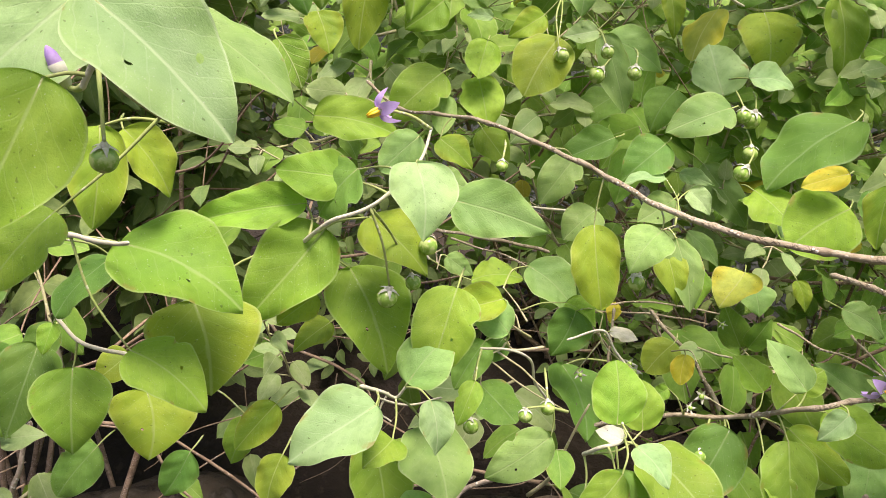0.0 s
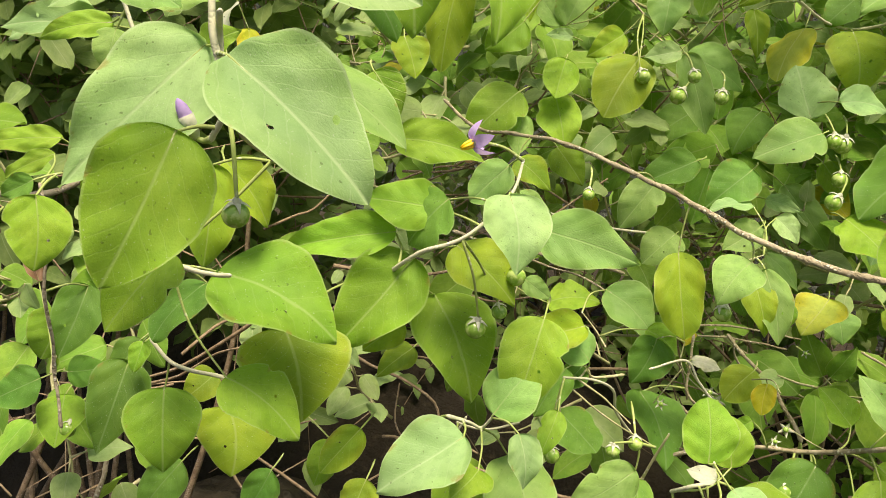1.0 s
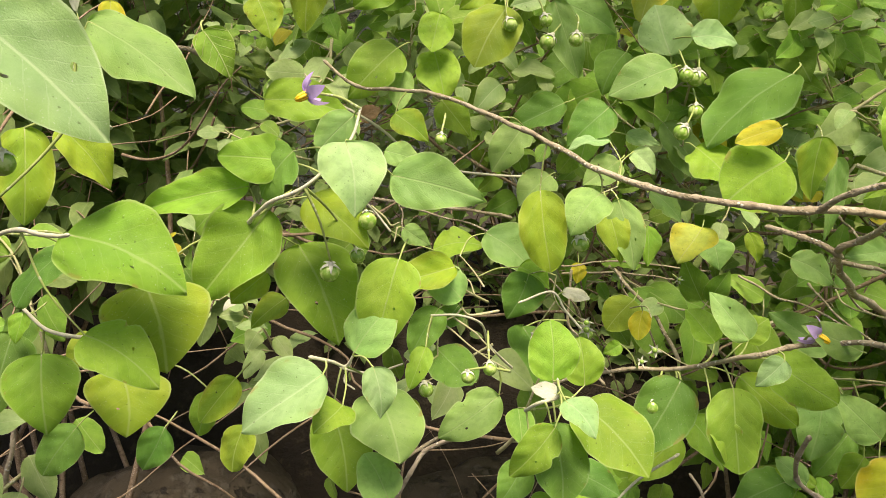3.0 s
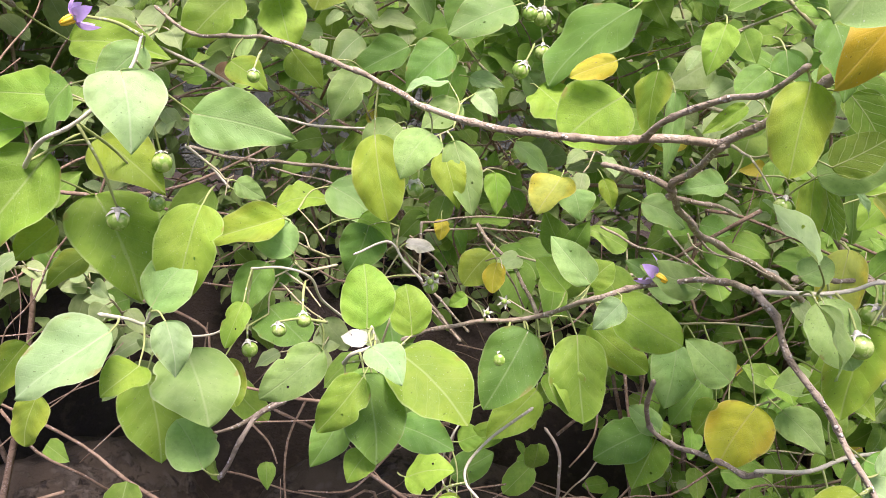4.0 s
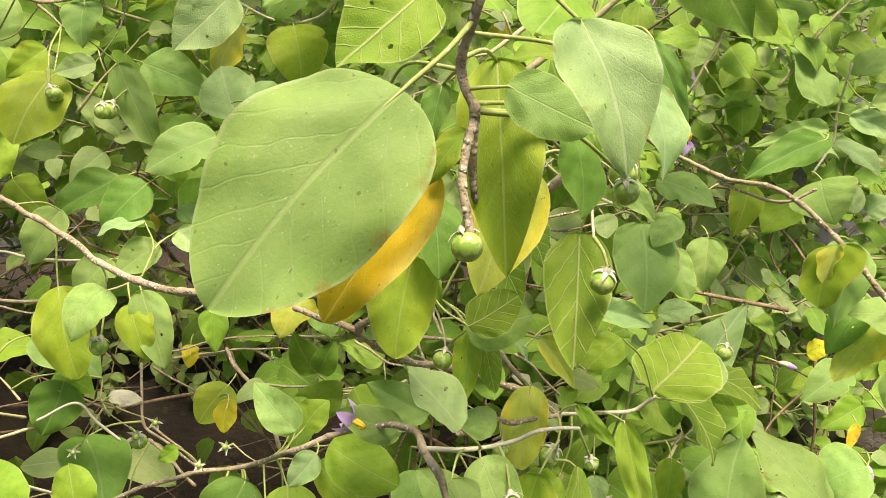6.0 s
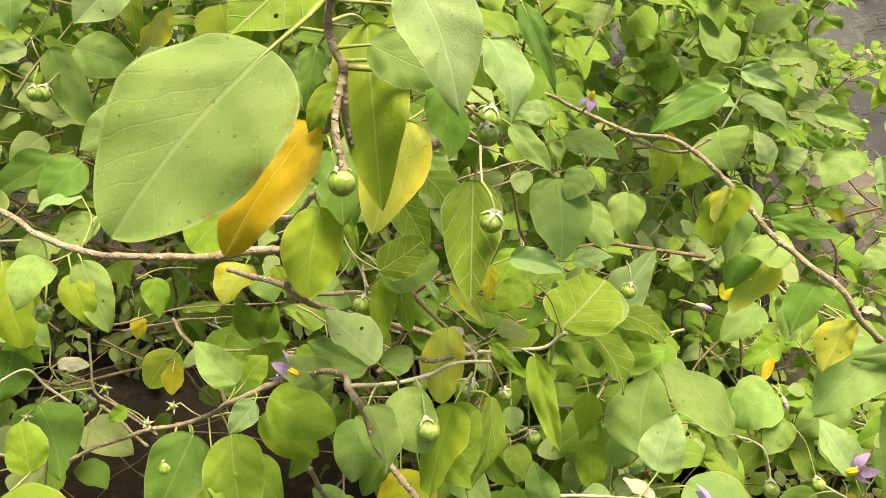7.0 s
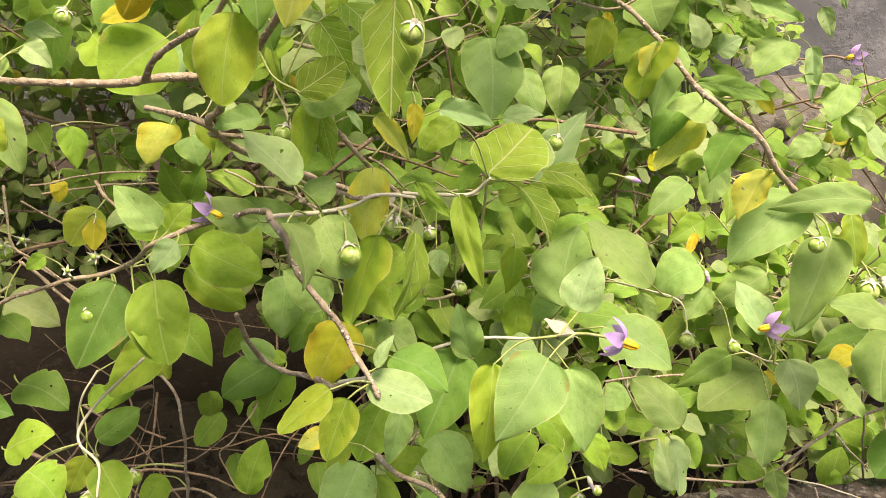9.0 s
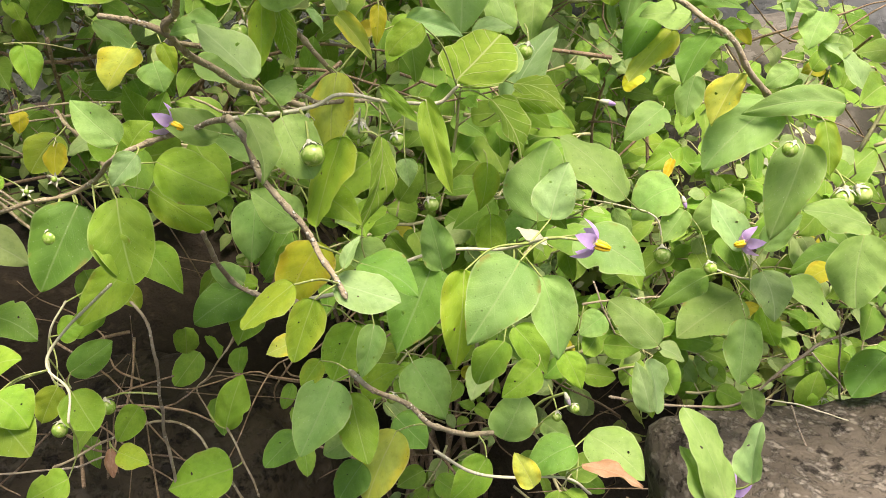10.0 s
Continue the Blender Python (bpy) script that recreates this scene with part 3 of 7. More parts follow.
def flower(place, face, radius):
    """A nodding violet star with petals bent back and a cone of yellow stamens."""
    m = facing(place, face, radius)
    cup = m @ Matrix.Diagonal((0.2, 0.2, 0.22, 1))
    ob = hang("flower", CUP_MESH, owner(place), cup, label="violet star flower with bent-back petals and yellow stamens")
    for k in range(5):
        turn = pose(0, 0, 0, 0, 0, 72 * k + 10)
        hang("petal", PETAL_MESH, ob, m @ turn, cup.inverted())
        hang("stamen", ANTHER_MESH, ob, m @ turn, cup.inverted(), "yellow stamen")
    away = -Vector(face).normalized()
    stalk_line(Vector(place) + away * radius * 0.15, away, 0.016, 0.0007, "stalk", ob, cup.inverted(), reach=0.035)


def bud_mesh():
    line = [Vector((0, 0, z)) for z in (-0.5, -0.3, 0.0, 0.35, 0.7, 0.95, 1.05)]
    return solid("flower_bud", *tube(line, [0.16, 0.22, 0.27, 0.3, 0.24, 0.12, 0.03], 10, 0.1), BUD)


BUD_MESH = bud_mesh()
OPENING_MESH = BUD_MESH.copy()
OPENING_MESH.materials[0] = PETAL
BUD_CALYX = solid("calyx", *tube([Vector((0, 0, z)) for z in (-0.75, -0.55, -0.3, -0.05, 0.3)], [0.1, 0.22, 0.28, 0.32, 0.34], 10, 0.15), CALYX)


def flower_bud(place, face, radius):
    m = facing(place, face, radius)
    opening = radius > 0.005
    ob = hang("flower_bud", OPENING_MESH if opening else BUD_MESH, owner(place), m, label="violet flower bud about to open" if opening else "closed downy lilac-grey flower bud")
    hang("calyx", BUD_CALYX, ob, m, m.inverted())
    away = -Vector(face).normalized()
    stalk_line(Vector(place) + away * radius * 0.7, away, 0.016, 0.0008, "stalk", ob, m.inverted(), reach=0.05)


OPEN_CALYX = star("young_fruit", 5, 0.25, 1.0, 0.15, 0.2, CALYX, 0.45)
PIP_MESH = ball("berry", 0.36, 0.9, BERRY, 10, 8)


def young_fruit(place, face, radius):
    """A spent flower: an open green star of sepals round a swelling berry."""
    m = facing(place, face, radius)
    ob = hang("young_fruit", OPEN_CALYX, owner(place), m, label="open pale green star of sepals round a tiny berry")
    hang("berry", PIP_MESH, ob, m @ Matrix.Translation((0, 0, 0.3)), m.inverted(), "tiny unripe green berry")
    away = -Vector(face).normalized()
    stalk_line(Vector(place), away, 0.014, 0.0006, "stalk", ob, m.inverted(), reach=0.03)


# branches, berries, flowers and leaves of the shrub, each at its place
branch("brown", 1.3, 2.3, (-0.027, 0.540, 1.024), (-0.004, 0.533, 1.010), (0.021, 0.525, 1.010), (0.053, 0.498, 1.009), (0.080, 0.471, 1.002), (0.104, 0.444, 0.995), (0.123, 0.427, 0.988), (0.141, 0.404, 0.981), (0.161, 0.381, 0.977), (0.180, 0.368, 0.975), (0.202, 0.360, 0.975), (0.223, 0.352, 0.976), (0.244, 0.348, 0.977), (0.257, 0.345, 0.976))
branch("brown", 2.2, 2.0, (0.257, 0.345, 0.976), (0.270, 0.329, 0.990), (0.279, 0.314, 1.002), (0.290, 0.298, 1.016), (0.301, 0.289, 1.021), (0.311, 0.279, 1.032))
branch("brown", 2.0, 2.4, (0.257, 0.345, 0.976), (0.255, 0.371, 0.962), (0.250, 0.382, 0.953), (0.273, 0.415, 0.931), (0.301, 0.449, 0.914), (0.343, 0.475, 0.893), (0.393, 0.512, 0.862))
branch("brown", 1.8, 1.3, (0.227, 0.349, 0.977), (0.233, 0.336, 0.986), (0.246, 0.317, 0.994), (0.252, 0.299, 0.997), (0.258, 0.287, 1.006))
branch("brown", 1.6, 1.2, (0.251, 0.387, 0.949), (0.275, 0.404, 0.944), (0.298, 0.427, 0.936))
branch("brown", 1.6, 2.0, (0.223, 0.398, 0.960), (0.234, 0.384, 0.959), (0.250, 0.382, 0.953))
branch("brown", 1.3, 1.9, (0.125, 0.441, 0.852), (0.143, 0.436, 0.862), (0.169, 0.433, 0.870), (0.189, 0.429, 0.873), (0.207, 0.415, 0.883), (0.222, 0.385, 0.900), (0.237, 0.385, 0.905), (0.256, 0.381, 0.911), (0.269, 0.357, 0.918), (0.271, 0.326, 0.923))
branch("brown", 1.9, 1.4, (0.271, 0.326, 0.923), (0.275, 0.317, 0.916), (0.279, 0.311, 0.903), (0.287, 0.301, 0.892), (0.294, 0.297, 0.881), (0.298, 0.289, 0.872), (0.304, 0.280, 0.862))
branch("pale", 1.5, 1.1, (0.271, 0.326, 0.923), (0.284, 0.319, 0.925), (0.303, 0.320, 0.927), (0.313, 0.319, 0.931), (0.332, 0.331, 0.926))
branch("grey", 1.5, 1.9, (0.256, 0.390, 0.858), (0.259, 0.408, 0.840), (0.267, 0.423, 0.820), (0.278, 0.420, 0.813), (0.294, 0.394, 0.817), (0.300, 0.377, 0.819), (0.303, 0.368, 0.825))
branch("pale", 1.6, 1.1, (0.302, 0.368, 0.826), (0.320, 0.359, 0.832), (0.338, 0.360, 0.839), (0.355, 0.351, 0.848), (0.371, 0.347, 0.850), (0.391, 0.343, 0.849), (0.399, 0.308, 0.864))
branch("grey", 1.0, 1.3, (0.214, 0.435, 0.810), (0.221, 0.427, 0.799), (0.222, 0.429, 0.777), (0.221, 0.440, 0.742), (0.220, 0.451, 0.717), (0.221, 0.463, 0.672))
branch("pale", 1.3, 1.0, (0.205, 0.434, 0.822), (0.188, 0.434, 0.808), (0.173, 0.426, 0.794), (0.171, 0.418, 0.786), (0.180, 0.410, 0.777), (0.179, 0.402, 0.763))
branch("brown", 1.5, 2.0, (0.382, 0.468, 1.043), (0.413, 0.487, 1.038), (0.443, 0.498, 1.026), (0.456, 0.465, 1.015), (0.467, 0.436, 1.012), (0.474, 0.414, 1.004), (0.482, 0.398, 0.990), (0.486, 0.381, 0.977), (0.493, 0.365, 0.962), (0.503, 0.337, 0.947), (0.514, 0.334, 0.931), (0.530, 0.336, 0.916))
branch("brown", 1.2, 1.0, (0.456, 0.465, 1.012), (0.472, 0.431, 1.003), (0.485, 0.422, 1.011))
branch("brown", 1.4, 1.2, (0.042, 0.512, 1.115), (0.051, 0.533, 1.113), (0.076, 0.561, 1.108), (0.108, 0.548, 1.111), (0.142, 0.530, 1.113))
branch("brown", 1.2, 0.8, (0.076, 0.561, 1.106), (0.089, 0.557, 1.094))
branch("grey", 1.2, 1.0, (0.032, 0.511, 1.146), (0.046, 0.511, 1.151), (0.065, 0.492, 1.162))
branch("pale", 1.5, 1.3, (0.184, 0.573, 1.115), (0.211, 0.583, 1.104), (0.235, 0.577, 1.106), (0.252, 0.547, 1.119))
branch("pale", 1.6, 1.2, (-0.045, 0.570, 1.005), (-0.023, 0.573, 0.996), (0.006, 0.567, 0.983), (0.030, 0.566, 0.965), (0.051, 0.563, 0.960), (0.079, 0.546, 0.958), (0.128, 0.530, 0.961))
branch("grey", 1.9, 1.6, (-0.197, 0.330, 0.960), (-0.171, 0.342, 0.961), (-0.157, 0.353, 0.970), (-0.145, 0.364, 0.977))
branch("brown", 1.2, 1.0, (-0.163, 0.417, 1.127), (-0.153, 0.418, 1.113), (-0.145, 0.419, 1.089), (-0.135, 0.421, 1.079))
branch("brown", 1.4, 1.6, (-0.092, 0.365, 1.019), (-0.081, 0.376, 1.024), (-0.067, 0.387, 1.025), (-0.055, 0.388, 1.024), (-0.048, 0.409, 1.016))
branch("pale", 1.0, 1.2, (-0.025, 0.180, 1.035), (-0.028, 0.188, 1.031), (-0.028, 0.190, 1.023), (-0.028, 0.194, 1.016), (-0.033, 0.199, 1.008))
branch("pale", 0.6, 1.4, (-0.028, 0.188, 1.063), (-0.032, 0.187, 1.060), (-0.033, 0.186, 1.053), (-0.030, 0.186, 1.047), (-0.028, 0.184, 1.032), (-0.026, 0.184, 1.025))
branch("pale", 1.1, 0.6, (-0.030, 0.186, 1.045), (-0.036, 0.185, 1.048), (-0.040, 0.183, 1.051), (-0.044, 0.180, 1.056))
branch("pale", 1.2, 0.6, (-0.098, 0.282, 1.030), (-0.105, 0.283, 1.045), (-0.111, 0.283, 1.057), (-0.123, 0.282, 1.064))
branch("pale", 0.8, 0.5, (-0.105, 0.283, 1.045), (-0.107, 0.284, 1.060), (-0.103, 0.285, 1.069))
branch("grey", 0.8, 0.9, (-0.145, 0.303, 0.972), (-0.141, 0.304, 0.950), (-0.142, 0.305, 0.930), (-0.144, 0.317, 0.895), (-0.140, 0.318, 0.870))
branch("pale", 1.4, 1.2, (-0.028, 0.194, 1.016), (-0.029, 0.209, 1.009), (-0.031, 0.229, 1.004), (-0.032, 0.260, 0.997))
branch("pale", 0.9, 1.5, (0.034, 0.340, 1.005), (0.032, 0.333, 0.992), (0.022, 0.325, 0.979), (0.012, 0.324, 0.971), (-0.001, 0.329, 0.964), (-0.014, 0.343, 0.952))
branch("pale", 1.3, 1.5, (-0.113, 0.338, 0.906), (-0.105, 0.339, 0.898), (-0.095, 0.340, 0.895), (-0.082, 0.346, 0.892), (-0.076, 0.362, 0.879))
branch("pale", 1.2, 1.5, (-0.056, 0.275, 0.957), (-0.062, 0.280, 0.955), (-0.071, 0.284, 0.954), (-0.088, 0.298, 0.952), (-0.112, 0.317, 0.944))
branch("pale", 0.9, 1.3, (0.037, 0.334, 0.900), (0.033, 0.337, 0.894), (0.028, 0.333, 0.897), (0.020, 0.328, 0.900))
branch("pale", 0.9, 1.1, (0.066, 0.381, 0.907), (0.079, 0.382, 0.908), (0.090, 0.393, 0.901), (0.095, 0.404, 0.887), (0.108, 0.426, 0.868))
branch("pale", 0.9, 1.0, (0.109, 0.414, 0.908), (0.125, 0.415, 0.915), (0.133, 0.416, 0.905), (0.142, 0.417, 0.896))
branch("pale", 1.0, 1.4, (0.124, 0.325, 0.901), (0.125, 0.325, 0.894), (0.117, 0.325, 0.890), (0.113, 0.335, 0.882))
branch("brown", 1.5, 1.2, (0.265, 0.191, 1.077), (0.262, 0.200, 1.067), (0.261, 0.204, 1.062), (0.260, 0.209, 1.055), (0.261, 0.209, 1.049), (0.263, 0.209, 1.045), (0.262, 0.208, 1.039), (0.261, 0.206, 1.030), (0.262, 0.204, 1.020))
branch("brown", 1.4, 1.0, (0.263, 0.209, 1.045), (0.264, 0.212, 1.035), (0.265, 0.215, 1.027))
branch("pale", 1.3, 1.4, (0.330, 0.354, 0.923), (0.352, 0.364, 0.919), (0.370, 0.369, 0.917), (0.377, 0.364, 0.925))
branch("brown", 1.4, 1.3, (0.284, 0.325, 0.929), (0.299, 0.335, 0.929), (0.310, 0.344, 0.924), (0.330, 0.354, 0.923))
branch("brown", 1.5, 1.3, (0.297, 0.350, 0.958), (0.306, 0.355, 0.949), (0.320, 0.361, 0.934), (0.330, 0.354, 0.923))
branch("grey", 1.3, 1.7, (0.551, 0.504, 0.652), (0.607, 0.507, 0.633), (0.645, 0.491, 0.632), (0.661, 0.473, 0.649), (0.684, 0.465, 0.675), (0.718, 0.464, 0.692), (0.769, 0.456, 0.707))
branch("grey", 1.0, 1.3, (0.697, 0.434, 0.733), (0.744, 0.468, 0.649), (0.764, 0.482, 0.582))
branch("brown", 1.7, 1.9, (0.317, 0.354, 0.790), (0.326, 0.346, 0.783), (0.344, 0.348, 0.769), (0.359, 0.349, 0.754), (0.388, 0.369, 0.732), (0.431, 0.390, 0.713))
branch("pale", 0.9, 0.8, (0.478, 0.417, 0.846), (0.491, 0.400, 0.845), (0.505, 0.388, 0.840), (0.509, 0.385, 0.823))
branch("pale", 1.0, 1.1, (0.563, 0.354, 0.804), (0.578, 0.390, 0.791), (0.592, 0.426, 0.779), (0.593, 0.452, 0.777))
branch("pale", 1.2, 1.4, (0.594, 0.552, 1.085), (0.595, 0.563, 1.055), (0.594, 0.564, 1.033), (0.582, 0.566, 1.011))
branch("grey", 1.6, 2.2, (-0.176, 0.428, 0.813), (-0.182, 0.429, 0.790), (-0.188, 0.430, 0.764), (-0.198, 0.441, 0.718))
branch("grey", 1.0, 1.1, (-0.267, 0.450, 0.870), (-0.246, 0.452, 0.872), (-0.212, 0.444, 0.874))
branch("pale", 1.2, 1.0, (0.007, 0.484, 0.948), (0.018, 0.490, 0.937), (0.029, 0.488, 0.926))
branch("grey", 1.6, 1.4, (0.079, 0.387, 0.841), (0.066, 0.390, 0.831), (0.060, 0.383, 0.822), (0.051, 0.383, 0.803))
branch("brown", 1.2, 1.0, (0.071, 0.409, 0.830), (0.058, 0.403, 0.822), (0.038, 0.406, 0.811))
branch("pale", 1.0, 0.8, (0.174, 0.479, 0.799), (0.166, 0.472, 0.787), (0.160, 0.478, 0.767), (0.162, 0.473, 0.753), (0.169, 0.477, 0.745))
branch("pale", 1.0, 0.9, (0.019, 0.401, 0.868), (0.029, 0.411, 0.863), (0.038, 0.418, 0.862), (0.049, 0.417, 0.867))
branch("pale", 0.9, 0.7, (0.022, 0.410, 0.868), (0.019, 0.411, 0.857), (0.026, 0.404, 0.856))
branch("brown", 1.0, 0.9, (0.134, 0.533, 0.856), (0.149, 0.530, 0.844), (0.163, 0.526, 0.832))
branch("grey", 0.9, 0.7, (0.283, 0.443, 0.923), (0.298, 0.457, 0.911), (0.312, 0.452, 0.906))
branch("brown", 0.9, 0.8, (0.180, 0.549, 0.897), (0.184, 0.553, 0.885), (0.199, 0.549, 0.867), (0.211, 0.550, 0.844))
branch("brown", 1.1, 1.0, (0.151, 0.485, 0.689), (0.178, 0.491, 0.696), (0.204, 0.485, 0.707), (0.220, 0.491, 0.704), (0.235, 0.487, 0.696), (0.246, 0.470, 0.683), (0.260, 0.461, 0.656))
branch("grey", 0.9, 0.8, (0.109, 0.512, 0.676), (0.151, 0.514, 0.669), (0.176, 0.505, 0.678))
branch("brown", 0.9, 0.8, (0.255, 0.463, 0.707), (0.263, 0.453, 0.689), (0.270, 0.450, 0.664))
branch("brown", 0.8, 0.7, (0.275, 0.535, 0.752), (0.261, 0.535, 0.728), (0.247, 0.540, 0.708), (0.238, 0.543, 0.696), (0.244, 0.544, 0.676))
branch("pale", 1.3, 1.1, (0.352, 0.329, 0.753), (0.369, 0.327, 0.739), (0.388, 0.322, 0.734), (0.418, 0.318, 0.730), (0.428, 0.311, 0.723))
branch("brown", 1.0, 0.9, (0.493, 0.446, 0.765), (0.524, 0.451, 0.761), (0.554, 0.448, 0.761))
branch("grey", 0.9, 0.8, (0.506, 0.458, 0.774), (0.509, 0.450, 0.758), (0.518, 0.447, 0.739))
branch("grey", 0.8, 0.7, (0.637, 0.404, 0.681), (0.653, 0.403, 0.649), (0.661, 0.394, 0.630))
branch("grey", 0.8, 0.7, (0.664, 0.419, 0.711), (0.675, 0.412, 0.698), (0.694, 0.417, 0.678))
branch("pale", 0.9, 0.8, (0.644, 0.444, 0.666), (0.667, 0.425, 0.665), (0.709, 0.422, 0.646))
branch("brown", 1.0, 0.9, (0.140, 0.480, 0.912), (0.141, 0.475, 0.883), (0.153, 0.476, 0.869), (0.170, 0.480, 0.849))
branch("brown", 0.9, 0.8, (0.338, 0.460, 0.988), (0.360, 0.447, 0.996), (0.389, 0.455, 1.001))
branch("brown", 0.9, 0.8, (0.336, 0.458, 0.992), (0.368, 0.465, 0.985), (0.397, 0.458, 0.996))
branch("pale", 0.9, 0.8, (0.314, 0.290, 1.023), (0.320, 0.294, 1.020), (0.324, 0.289, 1.018))
branch("pale", 0.8, 0.7, (0.318, 0.290, 1.020), (0.316, 0.281, 1.008))
branch("pale", 0.8, 0.7, (0.322, 0.326, 0.923), (0.323, 0.335, 0.908))
branch("brown", 1.0, 0.8, (0.332, 0.427, 0.926), (0.343, 0.431, 0.918), (0.357, 0.434, 0.903))
branch("shoot", 1.08, 0.54, (0.112, 0.443, 0.901), (0.119, 0.443, 0.902), (0.128, 0.444, 0.907))
branch("shoot", 0.81, 0.48, (0.128, 0.444, 0.907), (0.129, 0.446, 0.916))
branch("shoot", 0.72, 0.42, (0.128, 0.444, 0.907), (0.132, 0.442, 0.900), (0.142, 0.439, 0.893))
branch("shoot", 0.72, 0.42, (0.130, 0.438, 0.907), (0.138, 0.451, 0.897), (0.148, 0.464, 0.887))
branch("shoot", 0.72, 0.42, (0.129, 0.442, 0.902), (0.123, 0.440, 0.892), (0.118, 0.439, 0.883))
branch("shoot", 1.26, 0.60, (0.092, 0.446, 0.898), (0.083, 0.435, 0.905), (0.076, 0.425, 0.912))
branch("shoot", 0.81, 0.48, (0.085, 0.427, 0.907), (0.082, 0.429, 0.913), (0.078, 0.429, 0.915))
branch("shoot", 0.99, 0.48, (0.089, 0.450, 0.906), (0.083, 0.452, 0.913), (0.074, 0.455, 0.921))
branch("shoot", 1.17, 0.66, (0.098, 0.429, 0.898), (0.084, 0.424, 0.896), (0.079, 0.420, 0.900), (0.076, 0.415, 0.898), (0.069, 0.410, 0.895))
branch("shoot", 0.81, 0.42, (0.080, 0.416, 0.901), (0.076, 0.417, 0.906))
branch("shoot", 0.90, 0.48, (0.074, 0.422, 0.895), (0.088, 0.398, 0.894), (0.098, 0.374, 0.893))
branch("shoot", 0.81, 0.42, (0.068, 0.428, 0.890), (0.088, 0.385, 0.890), (0.105, 0.344, 0.896))
branch("shoot", 0.81, 0.42, (0.071, 0.416, 0.893), (0.068, 0.411, 0.886), (0.069, 0.405, 0.878))
branch("shoot", 1.08, 0.60, (0.020, 0.471, 0.943), (0.028, 0.469, 0.937), (0.032, 0.468, 0.933), (0.036, 0.468, 0.935))
branch("shoot", 0.72, 0.42, (0.038, 0.451, 0.935), (0.037, 0.449, 0.928))
branch("shoot", 0.90, 0.48, (0.133, 0.425, 0.963), (0.144, 0.425, 0.966), (0.154, 0.425, 0.971))
branch("shoot", 0.81, 0.48, (0.172, 0.460, 0.946), (0.179, 0.495, 0.944), (0.197, 0.527, 0.937))
branch("brown", 1.4, 1.5, (0.177, 0.552, 0.899), (0.184, 0.536, 0.892), (0.195, 0.520, 0.883), (0.205, 0.503, 0.872), (0.211, 0.486, 0.861))
branch("brown", 1.2, 1.1, (0.142, 0.484, 0.868), (0.155, 0.479, 0.857), (0.165, 0.475, 0.846))
branch("brown", 1.5, 1.3, (-0.011, 0.550, 0.939), (0.026, 0.549, 0.934), (0.071, 0.548, 0.933), (0.102, 0.547, 0.930))
branch("brown", 0.9, 0.8, (0.143, 0.565, 0.890), (0.180, 0.574, 0.892), (0.223, 0.580, 0.889))
branch("brown", 0.9, 0.8, (0.140, 0.547, 0.899), (0.180, 0.573, 0.900), (0.252, 0.595, 0.894))
branch("brown", 0.9, 0.8, (0.038, 0.567, 0.927), (0.085, 0.544, 0.921), (0.115, 0.520, 0.905))
branch("brown", 0.8, 0.7, (0.011, 0.607, 0.938), (0.025, 0.566, 0.927), (0.032, 0.525, 0.916))
branch("brown", 0.9, 0.8, (0.133, 0.550, 0.888), (0.154, 0.567, 0.866), (0.165, 0.584, 0.841))
branch("shoot", 0.72, 0.42, (0.179, 0.489, 0.890), (0.185, 0.474, 0.896), (0.186, 0.458, 0.894))
branch("shoot", 0.63, 0.36, (0.190, 0.446, 0.879), (0.197, 0.434, 0.878), (0.205, 0.423, 0.878))
branch("shoot", 1.17, 0.66, (0.281, 0.399, 0.972), (0.280, 0.373, 0.970), (0.281, 0.348, 0.974))
branch("shoot", 0.81, 0.42, (0.279, 0.372, 0.970), (0.282, 0.356, 0.960), (0.281, 0.341, 0.954))
branch("shoot", 0.90, 0.54, (0.290, 0.470, 0.916), (0.291, 0.454, 0.911), (0.293, 0.402, 0.918), (0.302, 0.386, 0.915))
branch("brown", 0.9, 0.8, (0.292, 0.489, 0.956), (0.291, 0.446, 0.948), (0.289, 0.404, 0.945))
branch("shoot", 1.08, 0.60, (0.284, 0.464, 0.865), (0.297, 0.425, 0.879), (0.307, 0.386, 0.890))
branch("brown", 1.0, 0.9, (0.258, 0.544, 0.903), (0.274, 0.522, 0.897), (0.291, 0.501, 0.896), (0.309, 0.479, 0.890))
branch("brown", 0.9, 0.8, (0.295, 0.523, 0.907), (0.298, 0.479, 0.898), (0.305, 0.437, 0.893))
berry((-0.020, 0.185, 0.994), 0.0030)
berry((0.025, 0.335, 0.936), 0.0043)
berry((0.033, 0.356, 0.939), 0.0034)
berry((0.038, 0.348, 0.957), 0.0040)
berry((0.064, 0.392, 0.991), 0.0028)
berry((0.092, 0.525, 1.054), 0.0044)
berry((0.116, 0.540, 1.046), 0.0052)
berry((0.137, 0.411, 0.942), 0.0041)
berry((0.201, 0.492, 1.029), 0.0050)
berry((0.202, 0.487, 1.010), 0.0043)
berry((0.186, 0.442, 1.000), 0.0043)
berry((-0.170, 0.370, 0.841), 0.0039)
berry((0.087, 0.335, 0.895), 0.0030)
berry((0.096, 0.339, 0.898), 0.0030)
berry((0.147, 0.434, 0.888), 0.0040)
berry((0.184, 0.417, 0.856), 0.0045)
berry((0.200, 0.422, 0.850), 0.0036)
berry((0.322, 0.336, 0.913), 0.0042)
berry((0.298, 0.298, 0.912), 0.0045)
berry((0.341, 0.340, 0.907), 0.0032)
berry((0.066, 0.377, 0.870), 0.0037)
berry((0.193, 0.481, 1.030), 0.0041)
berry((0.137, 0.411, 0.942), 0.0039)
berry((0.305, 0.233, 1.031), 0.0036)
